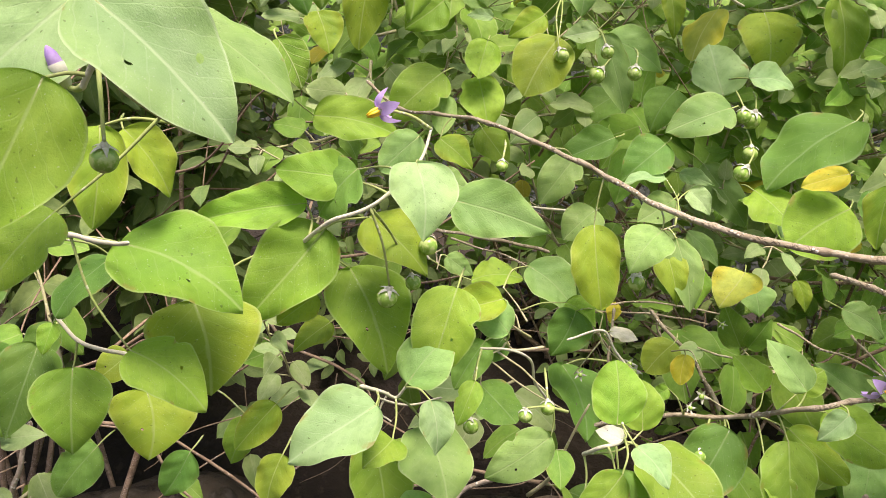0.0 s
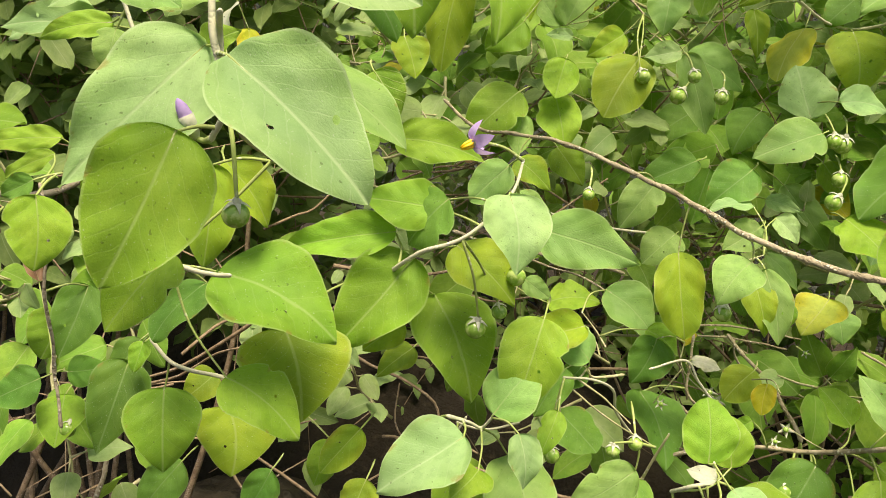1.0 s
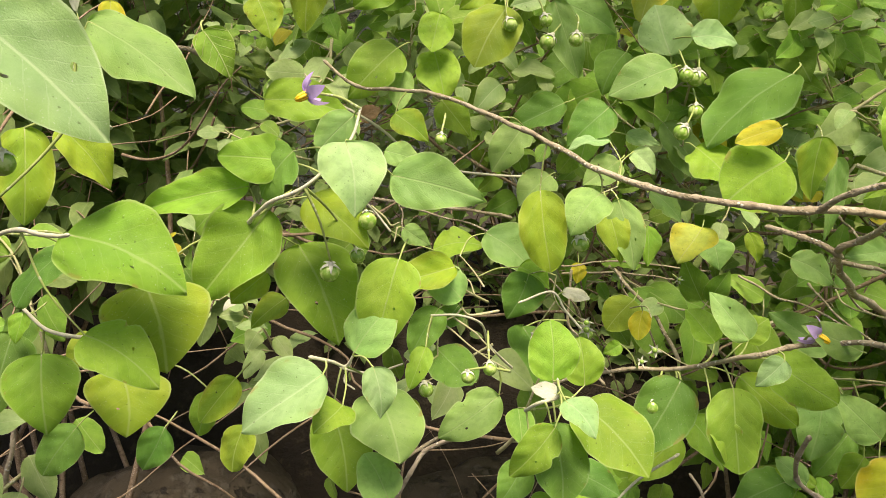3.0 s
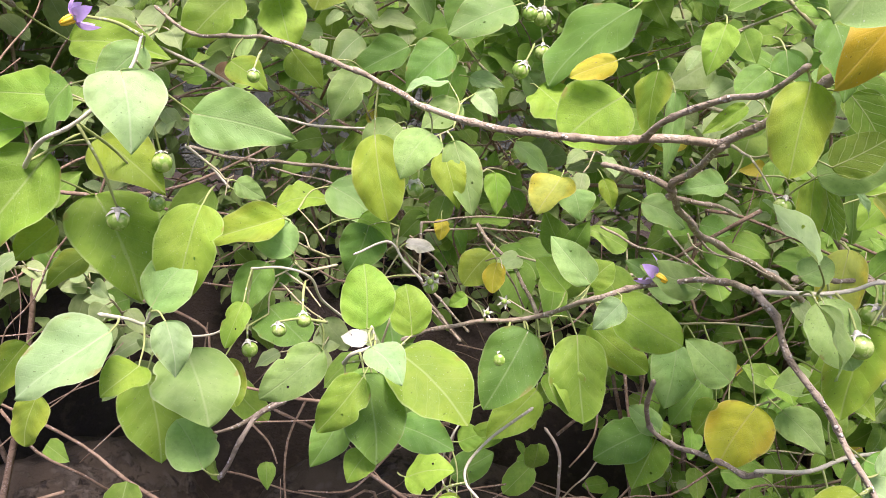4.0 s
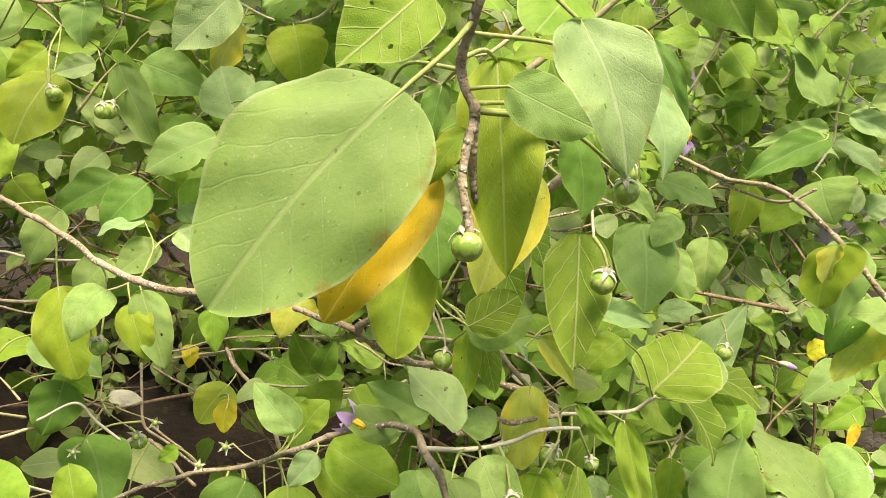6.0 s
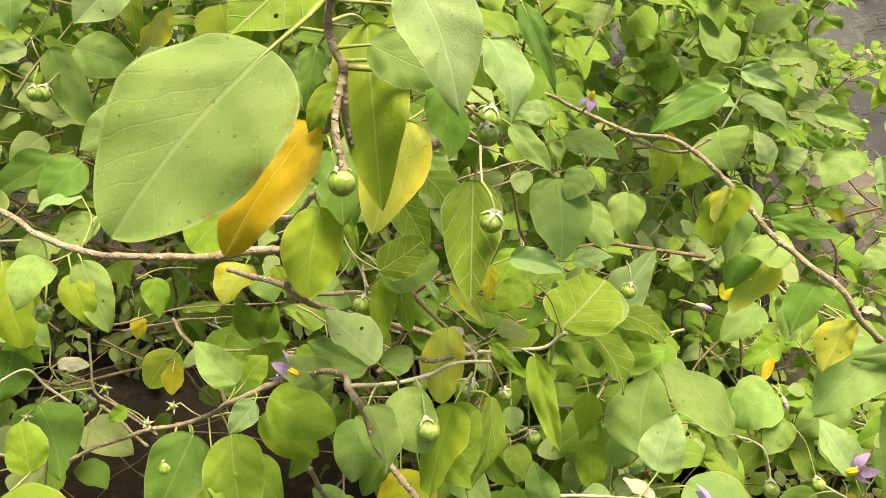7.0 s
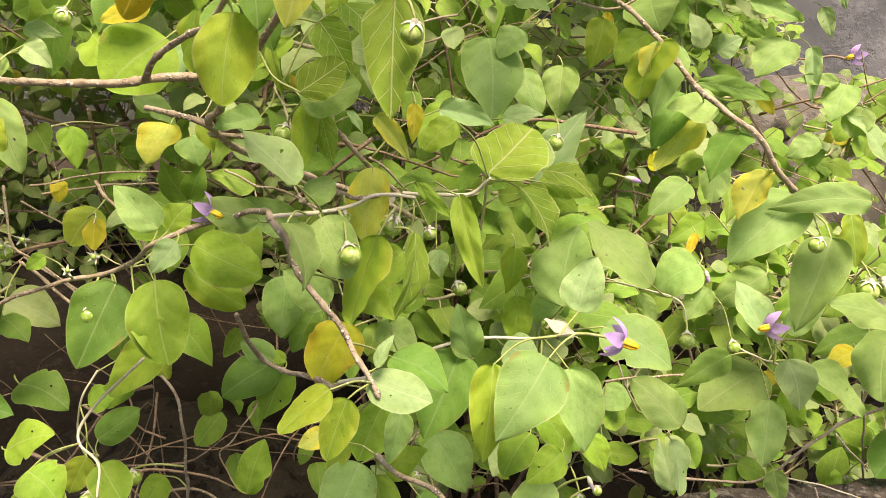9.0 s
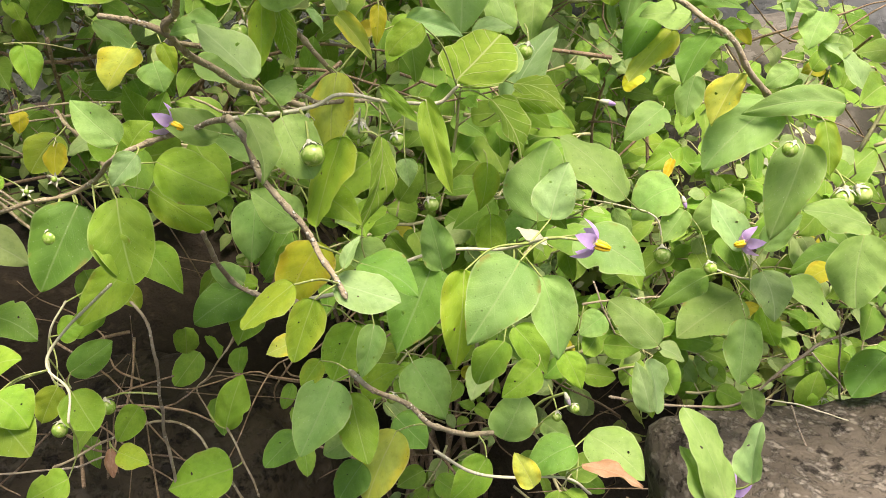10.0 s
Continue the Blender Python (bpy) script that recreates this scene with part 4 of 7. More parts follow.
berry((0.303, 0.226, 1.027), 0.0032)
berry((0.318, 0.277, 0.995), 0.0041)
berry((0.278, 0.332, 0.955), 0.0037)
berry((0.372, 0.393, 0.860), 0.0040)
berry((0.261, 0.204, 1.018), 0.0033)
berry((0.421, 0.386, 0.937), 0.0041)
berry((0.301, 0.332, 0.918), 0.0032)
berry((0.325, 0.344, 0.910), 0.0041)
berry((0.111, 0.457, 1.053), 0.0035)
berry((0.129, 0.472, 1.045), 0.0040)
berry((0.503, 0.375, 0.821), 0.0048)
berry((0.590, 0.446, 0.777), 0.0047)
berry((0.437, 0.369, 0.733), 0.0029)
berry((0.454, 0.380, 0.729), 0.0030)
berry((0.589, 0.338, 0.855), 0.0059)
berry((0.603, 0.339, 0.856), 0.0056)
berry((0.192, 0.445, 0.745), 0.0045)
berry((0.167, 0.437, 0.740), 0.0044)
berry((0.345, 0.389, 0.752), 0.0032)
berry((0.536, 0.322, 0.890), 0.0039)
berry((0.738, 0.474, 0.626), 0.0047)
young_fruit((0.147, 0.431, 0.892), (-0.19, -0.97, -0.15), 0.0048)
young_fruit((0.150, 0.461, 0.887), (-0.04, -0.99, -0.11), 0.0042)
young_fruit((0.187, 0.441, 0.880), (-0.43, -0.90, 0.11), 0.0042)
young_fruit((0.176, 0.422, 0.879), (0.37, -0.84, 0.40), 0.0034)
young_fruit((0.208, 0.499, 0.908), (0.20, -0.97, -0.12), 0.0030)
young_fruit((0.119, 0.427, 0.887), (0.19, -0.98, 0.01), 0.0034)
flower((0.015, 0.329, 1.010), (-0.74, -0.48, -0.47), 0.0087)
flower((0.247, 0.381, 0.914), (0.81, -0.45, -0.38), 0.0094)
flower((0.414, 0.293, 0.865), (0.74, -0.64, -0.23), 0.0112)
flower((0.575, 0.395, 0.814), (-1.00, -0.07, -0.06), 0.0119)
flower((0.963, 0.776, 0.955), (-0.98, -0.10, -0.15), 0.0151)
flower((0.421, 0.437, 1.034), (0.22, -0.38, 0.90), 0.0082)
flower((0.503, 0.298, 0.716), (-0.80, -0.40, -0.44), 0.0116)
flower_bud((-0.039, 0.200, 1.011), (-0.45, -0.21, 0.87), 0.0057)
flower_bud((-0.059, 0.248, 1.025), (-0.79, -0.34, 0.51), 0.0054)
flower_bud((0.011, 0.346, 0.886), (-0.09, -0.49, -0.86), 0.0035)
flower_bud((0.542, 0.518, 0.886), (0.75, -0.63, -0.19), 0.0068)
flower_bud((-0.103, 0.285, 1.069), (0.98, -0.20, 0.05), 0.0036)
flower_bud((-0.045, 0.179, 1.057), (-0.89, -0.41, 0.20), 0.0031)
flower_bud((-0.028, 0.188, 1.064), (0.93, -0.18, 0.32), 0.0027)
flower_bud((-0.118, 0.283, 1.066), (-0.49, -0.28, 0.83), 0.0027)
flower_bud((0.440, 0.363, 0.748), (0.11, -0.68, -0.72), 0.0045)
flower_bud((0.618, 0.524, 0.803), (-0.01, -0.61, -0.79), 0.0059)
flower_bud((-0.124, 0.282, 1.065), (-0.90, -0.43, 0.11), 0.0027)
leaf("green", (-0.0649, 0.3237, 1.1248), (-0.0763, 0.3079, 1.0755), 0.0353, (0.13, -0.95, 0.27))
leaf("soft", (-0.0605, 0.3749, 1.1128), (-0.0851, 0.3628, 1.0843), 0.0228, (-0.23, -0.81, 0.54))
leaf("green", (-0.0395, 0.3663, 1.1058), (-0.0171, 0.3591, 1.0498), 0.0463, (0.39, -0.88, 0.27), 9)
leaf("olive", (-0.0177, 0.4711, 1.0943), (-0.0211, 0.4609, 1.0396), 0.0256, (-0.01, -0.98, 0.18))
leaf("deep", (-0.0616, 0.3926, 1.0751), (-0.0295, 0.3823, 1.0504), 0.0324, (0.31, -0.66, 0.68))
leaf("olive", (-0.0343, 0.4169, 1.0524), (-0.0249, 0.4110, 1.0331), 0.0196, (0.35, -0.83, 0.43))
leaf("soft", (-0.0738, 0.2828, 1.0650), (-0.0931, 0.2741, 1.0495), 0.0167, (0.26, -0.94, 0.20))
leaf("green", (-0.0905, 0.3871, 1.0823), (-0.0852, 0.3772, 1.0616), 0.0233, (0.25, -0.85, 0.47), 2)
leaf("soft", (-0.1156, 0.3497, 1.0936), (-0.1282, 0.3440, 1.0772), 0.0135, (0.36, -0.93, 0.04))
leaf("green", (-0.1321, 0.3611, 1.0912), (-0.1480, 0.3552, 1.0819), 0.0095, (0.22, -0.95, 0.23))
leaf("green", (-0.1270, 0.3634, 1.1033), (-0.1391, 0.3612, 1.1061), 0.0126, (0.27, -0.78, 0.56))
leaf("deep", (-0.1081, 0.3497, 1.1123), (-0.1018, 0.3419, 1.0848), 0.0272, (0.85, -0.42, 0.31))
leaf("pale", (-0.0251, 0.1958, 1.0456), (0.0129, 0.1950, 1.0435), 0.0297, (0.03, -0.65, 0.76), 5)
leaf("pale", (-0.1499, 0.3480, 1.0371), (-0.1890, 0.3361, 1.0318), 0.0173, (0.19, -0.85, 0.49))
leaf("pale", (-0.1455, 0.3459, 1.0509), (-0.1665, 0.3338, 1.0416), 0.0156, (0.08, -0.69, 0.72))
leaf("green", (-0.1089, 0.2859, 1.0352), (-0.1311, 0.2771, 1.0276), 0.0100, (0.26, -0.92, 0.31))
leaf("soft", (-0.0486, 0.1799, 1.0401), (-0.0332, 0.1801, 1.0353), 0.0116, (0.16, -0.86, 0.48))
leaf("soft", (-0.1067, 0.2844, 1.0332), (-0.1080, 0.2801, 1.0188), 0.0132, (0.11, -0.95, 0.28))
leaf("soft", (-0.1026, 0.2935, 1.0427), (-0.0750, 0.2917, 1.0479), 0.0139, (-0.17, -0.76, 0.63))
leaf("green", (-0.0596, 0.2469, 1.0284), (-0.0479, 0.2472, 1.0359), 0.0117, (-0.09, -0.98, 0.19))
leaf("green", (-0.4113, 0.5875, 0.9653), (-0.3455, 0.5810, 0.9676), 0.0376, (-0.09, -0.68, 0.72))
leaf("soft", (-0.0290, 0.2416, 1.0291), (0.0067, 0.2304, 1.0120), 0.0199, (0.11, -0.71, 0.70))
leaf("under", (-0.0251, 0.3207, 1.0313), (-0.0131, 0.3188, 1.0146), 0.0151, (0.33, -0.89, 0.33))
leaf("deep", (-0.0448, 0.4123, 1.1302), (-0.0212, 0.4120, 1.1147), 0.0214, (0.20, -0.92, 0.33))
leaf("soft", (-0.0693, 0.2944, 1.0107), (-0.0526, 0.2957, 1.0177), 0.0096, (-0.09, -0.92, 0.37))
leaf("pale", (-0.0409, 0.2109, 1.0293), (-0.0644, 0.1893, 0.9937), 0.0275, (0.32, -0.89, 0.33), 7)
leaf("pale", (-0.0220, 0.1783, 1.0269), (0.0111, 0.1743, 1.0024), 0.0268, (0.31, -0.77, 0.55), 5)
leaf("green", (-0.0385, 0.1931, 1.0095), (-0.0479, 0.1807, 0.9739), 0.0276, (0.38, -0.90, 0.21), 0)
leaf("green", (-0.0537, 0.2267, 0.9735), (-0.0644, 0.2114, 0.9538), 0.0193, (0.08, -0.81, 0.58))
leaf("olive", (-0.0544, 0.2494, 0.9964), (-0.0494, 0.2400, 0.9676), 0.0177, (0.62, -0.70, 0.34))
leaf("olive", (-0.0689, 0.2945, 0.9928), (-0.0518, 0.3003, 0.9710), 0.0182, (0.67, -0.66, 0.35))
leaf("green", (-0.0690, 0.2976, 0.9519), (-0.0213, 0.2949, 0.9355), 0.0404, (0.22, -0.64, 0.74), 1)
leaf("green", (-0.0055, 0.3465, 0.9589), (-0.0302, 0.3270, 0.9202), 0.0329, (0.08, -0.91, 0.41), 9)
leaf("green", (0.0031, 0.3687, 0.9390), (0.0275, 0.3492, 0.8999), 0.0369, (0.20, -0.82, 0.54), 1)
leaf("olive", (-0.0503, 0.3247, 0.9264), (-0.0353, 0.3076, 0.8956), 0.0445, (0.18, -0.82, 0.54))
leaf("green", (0.0039, 0.3423, 0.9810), (-0.0281, 0.3438, 0.9816), 0.0226, (-0.03, -0.86, 0.51))
leaf("deep", (0.0070, 0.3392, 0.9859), (-0.0096, 0.3425, 0.9651), 0.0292, (-0.54, -0.78, 0.31))
leaf("green", (-0.0138, 0.3459, 0.9685), (-0.0613, 0.3373, 0.9556), 0.0196, (0.04, -0.89, 0.45))
leaf("green", (-0.0374, 0.4427, 1.0017), (0.0110, 0.4442, 0.9978), 0.0262, (0.06, -0.89, 0.45))
leaf("green", (-0.0856, 0.1706, 1.0164), (-0.0701, 0.1702, 0.9992), 0.0206, (0.57, -0.64, 0.52))
leaf("green", (-0.0849, 0.1711, 0.9972), (-0.0700, 0.1658, 0.9801), 0.0228, (0.52, -0.57, 0.63))
leaf("green", (-0.0947, 0.2272, 0.9833), (-0.0908, 0.2216, 0.9633), 0.0178, (0.60, -0.73, 0.32))
leaf("green", (-0.0781, 0.1806, 0.9816), (-0.0768, 0.1726, 0.9598), 0.0143, (0.40, -0.85, 0.34))
leaf("green", (-0.1599, 0.3427, 0.9117), (-0.1629, 0.3350, 0.8896), 0.0233, (0.53, -0.82, 0.22))
leaf("deep", (-0.1387, 0.3299, 0.9285), (-0.1410, 0.3128, 0.9012), 0.0211, (0.34, -0.81, 0.48))
leaf("deep", (-0.1807, 0.3630, 0.8685), (-0.2022, 0.3569, 0.8556), 0.0210, (-0.02, -0.89, 0.46))
leaf("deep", (-0.1703, 0.3680, 0.8720), (-0.1523, 0.3741, 0.8752), 0.0157, (0.26, -0.93, 0.27))
leaf("olive", (-0.0083, 0.3560, 0.9283), (-0.0228, 0.3480, 0.9147), 0.0169, (-0.01, -0.86, 0.51))
leaf("olive", (-0.0044, 0.3747, 0.9112), (-0.0180, 0.3629, 0.8992), 0.0150, (0.02, -0.72, 0.69))
leaf("green", (-0.1590, 0.3376, 0.9879), (-0.1886, 0.3300, 0.9823), 0.0123, (0.15, -0.89, 0.43))
leaf("deep", (-0.1249, 0.2698, 0.9801), (-0.1348, 0.2666, 0.9736), 0.0087, (0.18, -0.96, 0.20))
leaf("green", (-0.1518, 0.3221, 0.9828), (-0.1699, 0.3164, 0.9709), 0.0091, (0.03, -0.92, 0.40))
leaf("green", (-0.0000, 0.4657, 1.1316), (0.0473, 0.4591, 1.1098), 0.0286, (0.05, -0.92, 0.39), 9)
leaf("green", (-0.0086, 0.4539, 1.1161), (0.0124, 0.4341, 1.0573), 0.0498, (0.67, -0.60, 0.44), 9)
leaf("olive", (0.0042, 0.5354, 1.1253), (0.0200, 0.5236, 1.0787), 0.0236, (0.19, -0.93, 0.30))
leaf("green", (0.0173, 0.5093, 1.0762), (-0.0027, 0.5038, 1.0572), 0.0255, (0.10, -0.98, 0.17))
leaf("soft", (0.0383, 0.5797, 1.0836), (0.0218, 0.5870, 1.1021), 0.0211, (0.09, -0.90, 0.43))
leaf("soft", (0.0412, 0.5784, 1.0838), (0.0525, 0.5933, 1.1153), 0.0275, (0.33, -0.89, 0.30))
leaf("green", (0.0450, 0.5573, 1.0610), (0.0417, 0.5436, 1.0355), 0.0243, (0.19, -0.88, 0.45))
leaf("green", (0.0410, 0.5631, 1.0381), (0.0530, 0.5475, 1.0071), 0.0307, (0.17, -0.85, 0.49))
leaf("soft", (0.0232, 0.5522, 1.0227), (0.0230, 0.5417, 0.9967), 0.0170, (0.14, -0.92, 0.37))
leaf("green", (0.0181, 0.5549, 1.0368), (-0.0116, 0.5351, 1.0040), 0.0353, (0.02, -0.86, 0.50), 8)
leaf("olive", (0.0890, 0.5363, 1.0663), (0.0725, 0.5130, 1.0280), 0.0357, (0.13, -0.87, 0.47), 2)
leaf("pale", (0.1120, 0.5332, 1.0725), (0.0907, 0.5273, 1.0656), 0.0146, (0.14, -0.92, 0.37))
leaf("soft", (0.1185, 0.5576, 1.0738), (0.1393, 0.5500, 1.0258), 0.0225, (0.03, -0.99, 0.17), 6)
leaf("soft", (0.1251, 0.5990, 1.0775), (0.1671, 0.5959, 1.0585), 0.0318, (0.06, -0.96, 0.28))
leaf("soft", (0.1028, 0.5552, 1.1087), (0.1009, 0.5458, 1.0823), 0.0267, (-0.32, -0.89, 0.34))
leaf("green", (0.1003, 0.4704, 1.1746), (0.0772, 0.4559, 1.1189), 0.0404, (0.03, -0.97, 0.24))
leaf("olive", (0.1072, 0.4412, 1.1429), (0.0940, 0.4250, 1.1120), 0.0188, (-0.03, -0.88, 0.47))
leaf("olive", (0.1294, 0.5269, 1.1607), (0.1333, 0.5120, 1.1269), 0.0235, (0.14, -0.90, 0.41))
leaf("soft", (0.1255, 0.4435, 1.1686), (0.1366, 0.4321, 1.1219), 0.0276, (0.02, -0.97, 0.24))
leaf("deep", (0.1738, 0.4994, 1.1727), (0.1525, 0.4870, 1.1206), 0.0321, (-0.18, -0.94, 0.29))
leaf("green", (0.1937, 0.4823, 1.1739), (0.1761, 0.4680, 1.1163), 0.0524, (-0.40, -0.85, 0.33))
leaf("olive", (0.1870, 0.5299, 1.1523), (0.1781, 0.5204, 1.1192), 0.0172, (-0.73, -0.58, 0.36))
leaf("olive", (0.1744, 0.5402, 1.1303), (0.1404, 0.5289, 1.1026), 0.0206, (0.06, -0.95, 0.32))
leaf("gold", (0.1890, 0.5655, 1.0987), (0.1744, 0.5528, 1.0638), 0.0297, (-0.64, -0.59, 0.48))
leaf("olive", (0.2209, 0.5764, 1.1011), (0.2253, 0.5571, 1.0627), 0.0384, (-0.18, -0.89, 0.43), 8)
leaf("pale", (0.1908, 0.5211, 1.0421), (0.1797, 0.5336, 1.0737), 0.0334, (0.02, -0.93, 0.37))
leaf("pale", (0.1960, 0.4963, 1.0520), (0.2258, 0.5039, 1.0514), 0.0196, (0.22, -0.83, 0.51))
leaf("soft", (0.1837, 0.4729, 1.0333), (0.1491, 0.4608, 1.0182), 0.0269, (0.02, -0.81, 0.59))
leaf("soft", (0.2525, 0.5422, 1.1334), (0.2040, 0.5169, 1.1075), 0.0380, (-0.15, -0.55, 0.82))
leaf("green", (0.2769, 0.6048, 1.1205), (0.2843, 0.5905, 1.0640), 0.0292, (-0.04, -0.97, 0.24))
leaf("deep", (0.2252, 0.5908, 1.1261), (0.2046, 0.5812, 1.1051), 0.0262, (-0.20, -0.80, 0.56))
leaf("soft", (0.2581, 0.5536, 1.1697), (0.2399, 0.5481, 1.1506), 0.0188, (-0.29, -0.81, 0.51))
leaf("olive", (0.1619, 0.5927, 1.1098), (0.1671, 0.5808, 1.0792), 0.0157, (-0.12, -0.93, 0.34))
leaf("deep", (0.0663, 0.6688, 1.1542), (0.0838, 0.6516, 1.1184), 0.0277, (0.23, -0.83, 0.51))
leaf("soft", (0.0552, 0.6670, 1.1506), (0.0844, 0.6600, 1.1247), 0.0176, (-0.07, -0.98, 0.19))
leaf("deep", (0.1442, 0.6556, 1.0398), (0.1137, 0.6414, 1.0154), 0.0337, (-0.15, -0.76, 0.63))
leaf("deep", (0.1662, 0.5383, 1.0431), (0.1514, 0.5311, 1.0173), 0.0291, (-0.42, -0.78, 0.46))
leaf("olive", (0.0790, 0.5596, 1.0813), (0.0576, 0.5526, 1.0643), 0.0197, (0.13, -0.96, 0.23))
leaf("soft", (-0.0027, 0.4931, 1.1550), (-0.0087, 0.4890, 1.1431), 0.0211, (0.31, -0.94, 0.17))
leaf("pale", (0.0312, 0.3262, 0.9925), (0.0395, 0.3120, 0.9657), 0.0277, (0.30, -0.80, 0.52), 3)
leaf("soft", (0.0453, 0.3648, 0.9757), (0.0885, 0.3602, 0.9680), 0.0267, (-0.03, -0.93, 0.36), 7)
leaf("soft", (0.0281, 0.3593, 1.0014), (0.0154, 0.3469, 0.9852), 0.0166, (0.50, -0.83, 0.24))
leaf("olive", (0.0112, 0.3556, 0.9651), (0.0393, 0.3434, 0.9472), 0.0248, (0.04, -0.80, 0.60))
leaf("soft", (0.0268, 0.4645, 0.9768), (0.0500, 0.4627, 0.9713), 0.0157, (0.04, -0.89, 0.45))
leaf("green", (0.0522, 0.3523, 0.9403), (0.0446, 0.3353, 0.9038), 0.0291, (-0.20, -0.87, 0.45))
leaf("olive", (0.0739, 0.4140, 0.9244), (0.0389, 0.3983, 0.9143), 0.0196, (0.18, -0.79, 0.59))
leaf("soft", (0.0791, 0.4131, 0.9075), (0.0561, 0.4153, 0.9256), 0.0223, (0.32, -0.80, 0.50))
leaf("soft", (0.0409, 0.4561, 0.9346), (0.0568, 0.4530, 0.9260), 0.0120, (-0.05, -0.97, 0.25))
leaf("green", (0.0558, 0.4922, 0.9150), (0.0856, 0.4903, 0.9226), 0.0247, (-0.23, -0.61, 0.76), 8)
leaf("soft", (0.0875, 0.4837, 0.9305), (0.1200, 0.4793, 0.9068), 0.0314, (0.30, -0.77, 0.56))
leaf("soft", (0.1231, 0.4990, 0.9663), (0.1053, 0.4888, 0.9488), 0.0259, (-0.23, -0.72, 0.66))
leaf("olive", (0.1149, 0.4329, 0.9651), (0.1245, 0.4212, 0.9240), 0.0265, (0.13, -0.95, 0.30), 2)
leaf("soft", (0.1434, 0.4029, 0.9699), (0.1286, 0.3931, 0.9509), 0.0247, (-0.31, -0.73, 0.61))
leaf("soft", (0.1543, 0.4195, 0.9652), (0.1646, 0.4078, 0.9318), 0.0183, (0.02, -0.94, 0.33), 4)
leaf("olive", (0.1497, 0.4183, 0.9596), (0.1578, 0.4073, 0.9351), 0.0165, (-0.01, -0.91, 0.41))
leaf("green", (0.2336, 0.4200, 0.9909), (0.2053, 0.4103, 0.9689), 0.0367, (0.02, -0.92, 0.39), 2)
leaf("deep", (0.2420, 0.4534, 1.0342), (0.1997, 0.4446, 0.9950), 0.0458, (-0.54, -0.49, 0.69))
leaf("yellow", (0.2279, 0.4156, 1.0071), (0.2061, 0.4133, 0.9984), 0.0134, (-0.13, -0.82, 0.56))
leaf("soft", (0.2074, 0.6071, 0.9982), (0.2455, 0.6043, 0.9580), 0.0246, (-0.01, -1.00, 0.06), 6)
leaf("green", (0.2304, 0.6081, 1.0168), (0.2485, 0.6058, 0.9940), 0.0200, (-0.13, -0.99, -0.01))
leaf("soft", (0.1048, 0.4800, 0.9954), (0.0873, 0.4739, 0.9689), 0.0237, (-0.29, -0.87, 0.39))
leaf("deep", (0.1279, 0.5015, 1.0099), (0.0955, 0.4942, 0.9915), 0.0217, (-0.09, -0.86, 0.50))
leaf("deep", (0.1502, 0.4641, 1.0101), (0.1283, 0.4570, 0.9880), 0.0259, (-0.19, -0.86, 0.47))
leaf("pale", (0.1510, 0.4516, 0.9923), (0.1285, 0.4495, 0.9879), 0.0154, (-0.14, -0.39, 0.91))
leaf("pale", (0.1625, 0.4745, 0.9952), (0.1813, 0.4700, 0.9910), 0.0101, (-0.15, -0.93, 0.34))
leaf("pale", (0.1647, 0.4574, 0.9873), (0.1769, 0.4510, 0.9765), 0.0128, (-0.08, -0.89, 0.44))
leaf("soft", (0.1565, 0.4504, 0.9822), (0.1380, 0.4413, 0.9685), 0.0181, (0.02, -0.84, 0.54))
leaf("soft", (0.2022, 0.5978, 0.9498), (0.2289, 0.5947, 0.9277), 0.0174, (0.29, -0.83, 0.47))
leaf("gold", (0.2264, 0.5325, 0.9361), (0.2101, 0.5186, 0.9151), 0.0318, (-0.40, -0.59, 0.70))
leaf("soft", (0.2378, 0.5463, 0.9263), (0.2418, 0.5361, 0.9081), 0.0240, (-0.16, -0.88, 0.46))
leaf("green", (0.1080, 0.4436, 0.9204), (0.1264, 0.4413, 0.9105), 0.0162, (0.22, -0.78, 0.59))
leaf("deep", (0.1132, 0.4386, 0.9179), (0.1040, 0.4312, 0.8933), 0.0241, (0.17, -0.96, 0.22))
leaf("white", (0.1327, 0.4397, 0.9091), (0.1483, 0.4389, 0.9072), 0.0081, (0.03, -0.80, 0.60))
leaf("olive", (0.1828, 0.5013, 0.8922), (0.1669, 0.4917, 0.8739), 0.0226, (0.00, -0.89, 0.46), 2)
leaf("yellow", (0.1849, 0.4795, 0.8917), (0.1826, 0.4709, 0.8756), 0.0134, (-0.29, -0.83, 0.48), 2)
leaf("deep", (0.0771, 0.4252, 0.9009), (0.0681, 0.4197, 0.8878), 0.0145, (-0.23, -0.83, 0.50))
leaf("pale", (0.2419, 0.5070, 0.9848), (0.2320, 0.5001, 0.9649), 0.0190, (-0.56, -0.66, 0.51))
leaf("green", (0.0481, 0.5809, 1.0041), (0.0692, 0.5733, 0.9811), 0.0240, (-0.03, -0.96, 0.29))
leaf("olive", (0.0251, 0.5090, 0.9960), (0.0478, 0.5039, 0.9806), 0.0202, (0.13, -0.87, 0.48))
leaf("soft", (0.0373, 0.3328, 0.9023), (0.0543, 0.3469, 0.9244), 0.0245, (-0.21, -0.74, 0.63))
leaf("olive", (-0.0951, 0.3681, 0.8844), (-0.1064, 0.3570, 0.8732), 0.0178, (0.14, -0.77, 0.62))
leaf("green", (0.1224, 0.3259, 0.9001), (0.1193, 0.3351, 0.9238), 0.0216, (-0.07, -0.93, 0.35), 2)
leaf("white", (0.1234, 0.3146, 0.8989), (0.1130, 0.3188, 0.9000), 0.0079, (-0.16, -0.61, 0.78))
leaf("pale", (0.1259, 0.3020, 0.9017), (0.1377, 0.2923, 0.8926), 0.0150, (0.13, -0.59, 0.80))
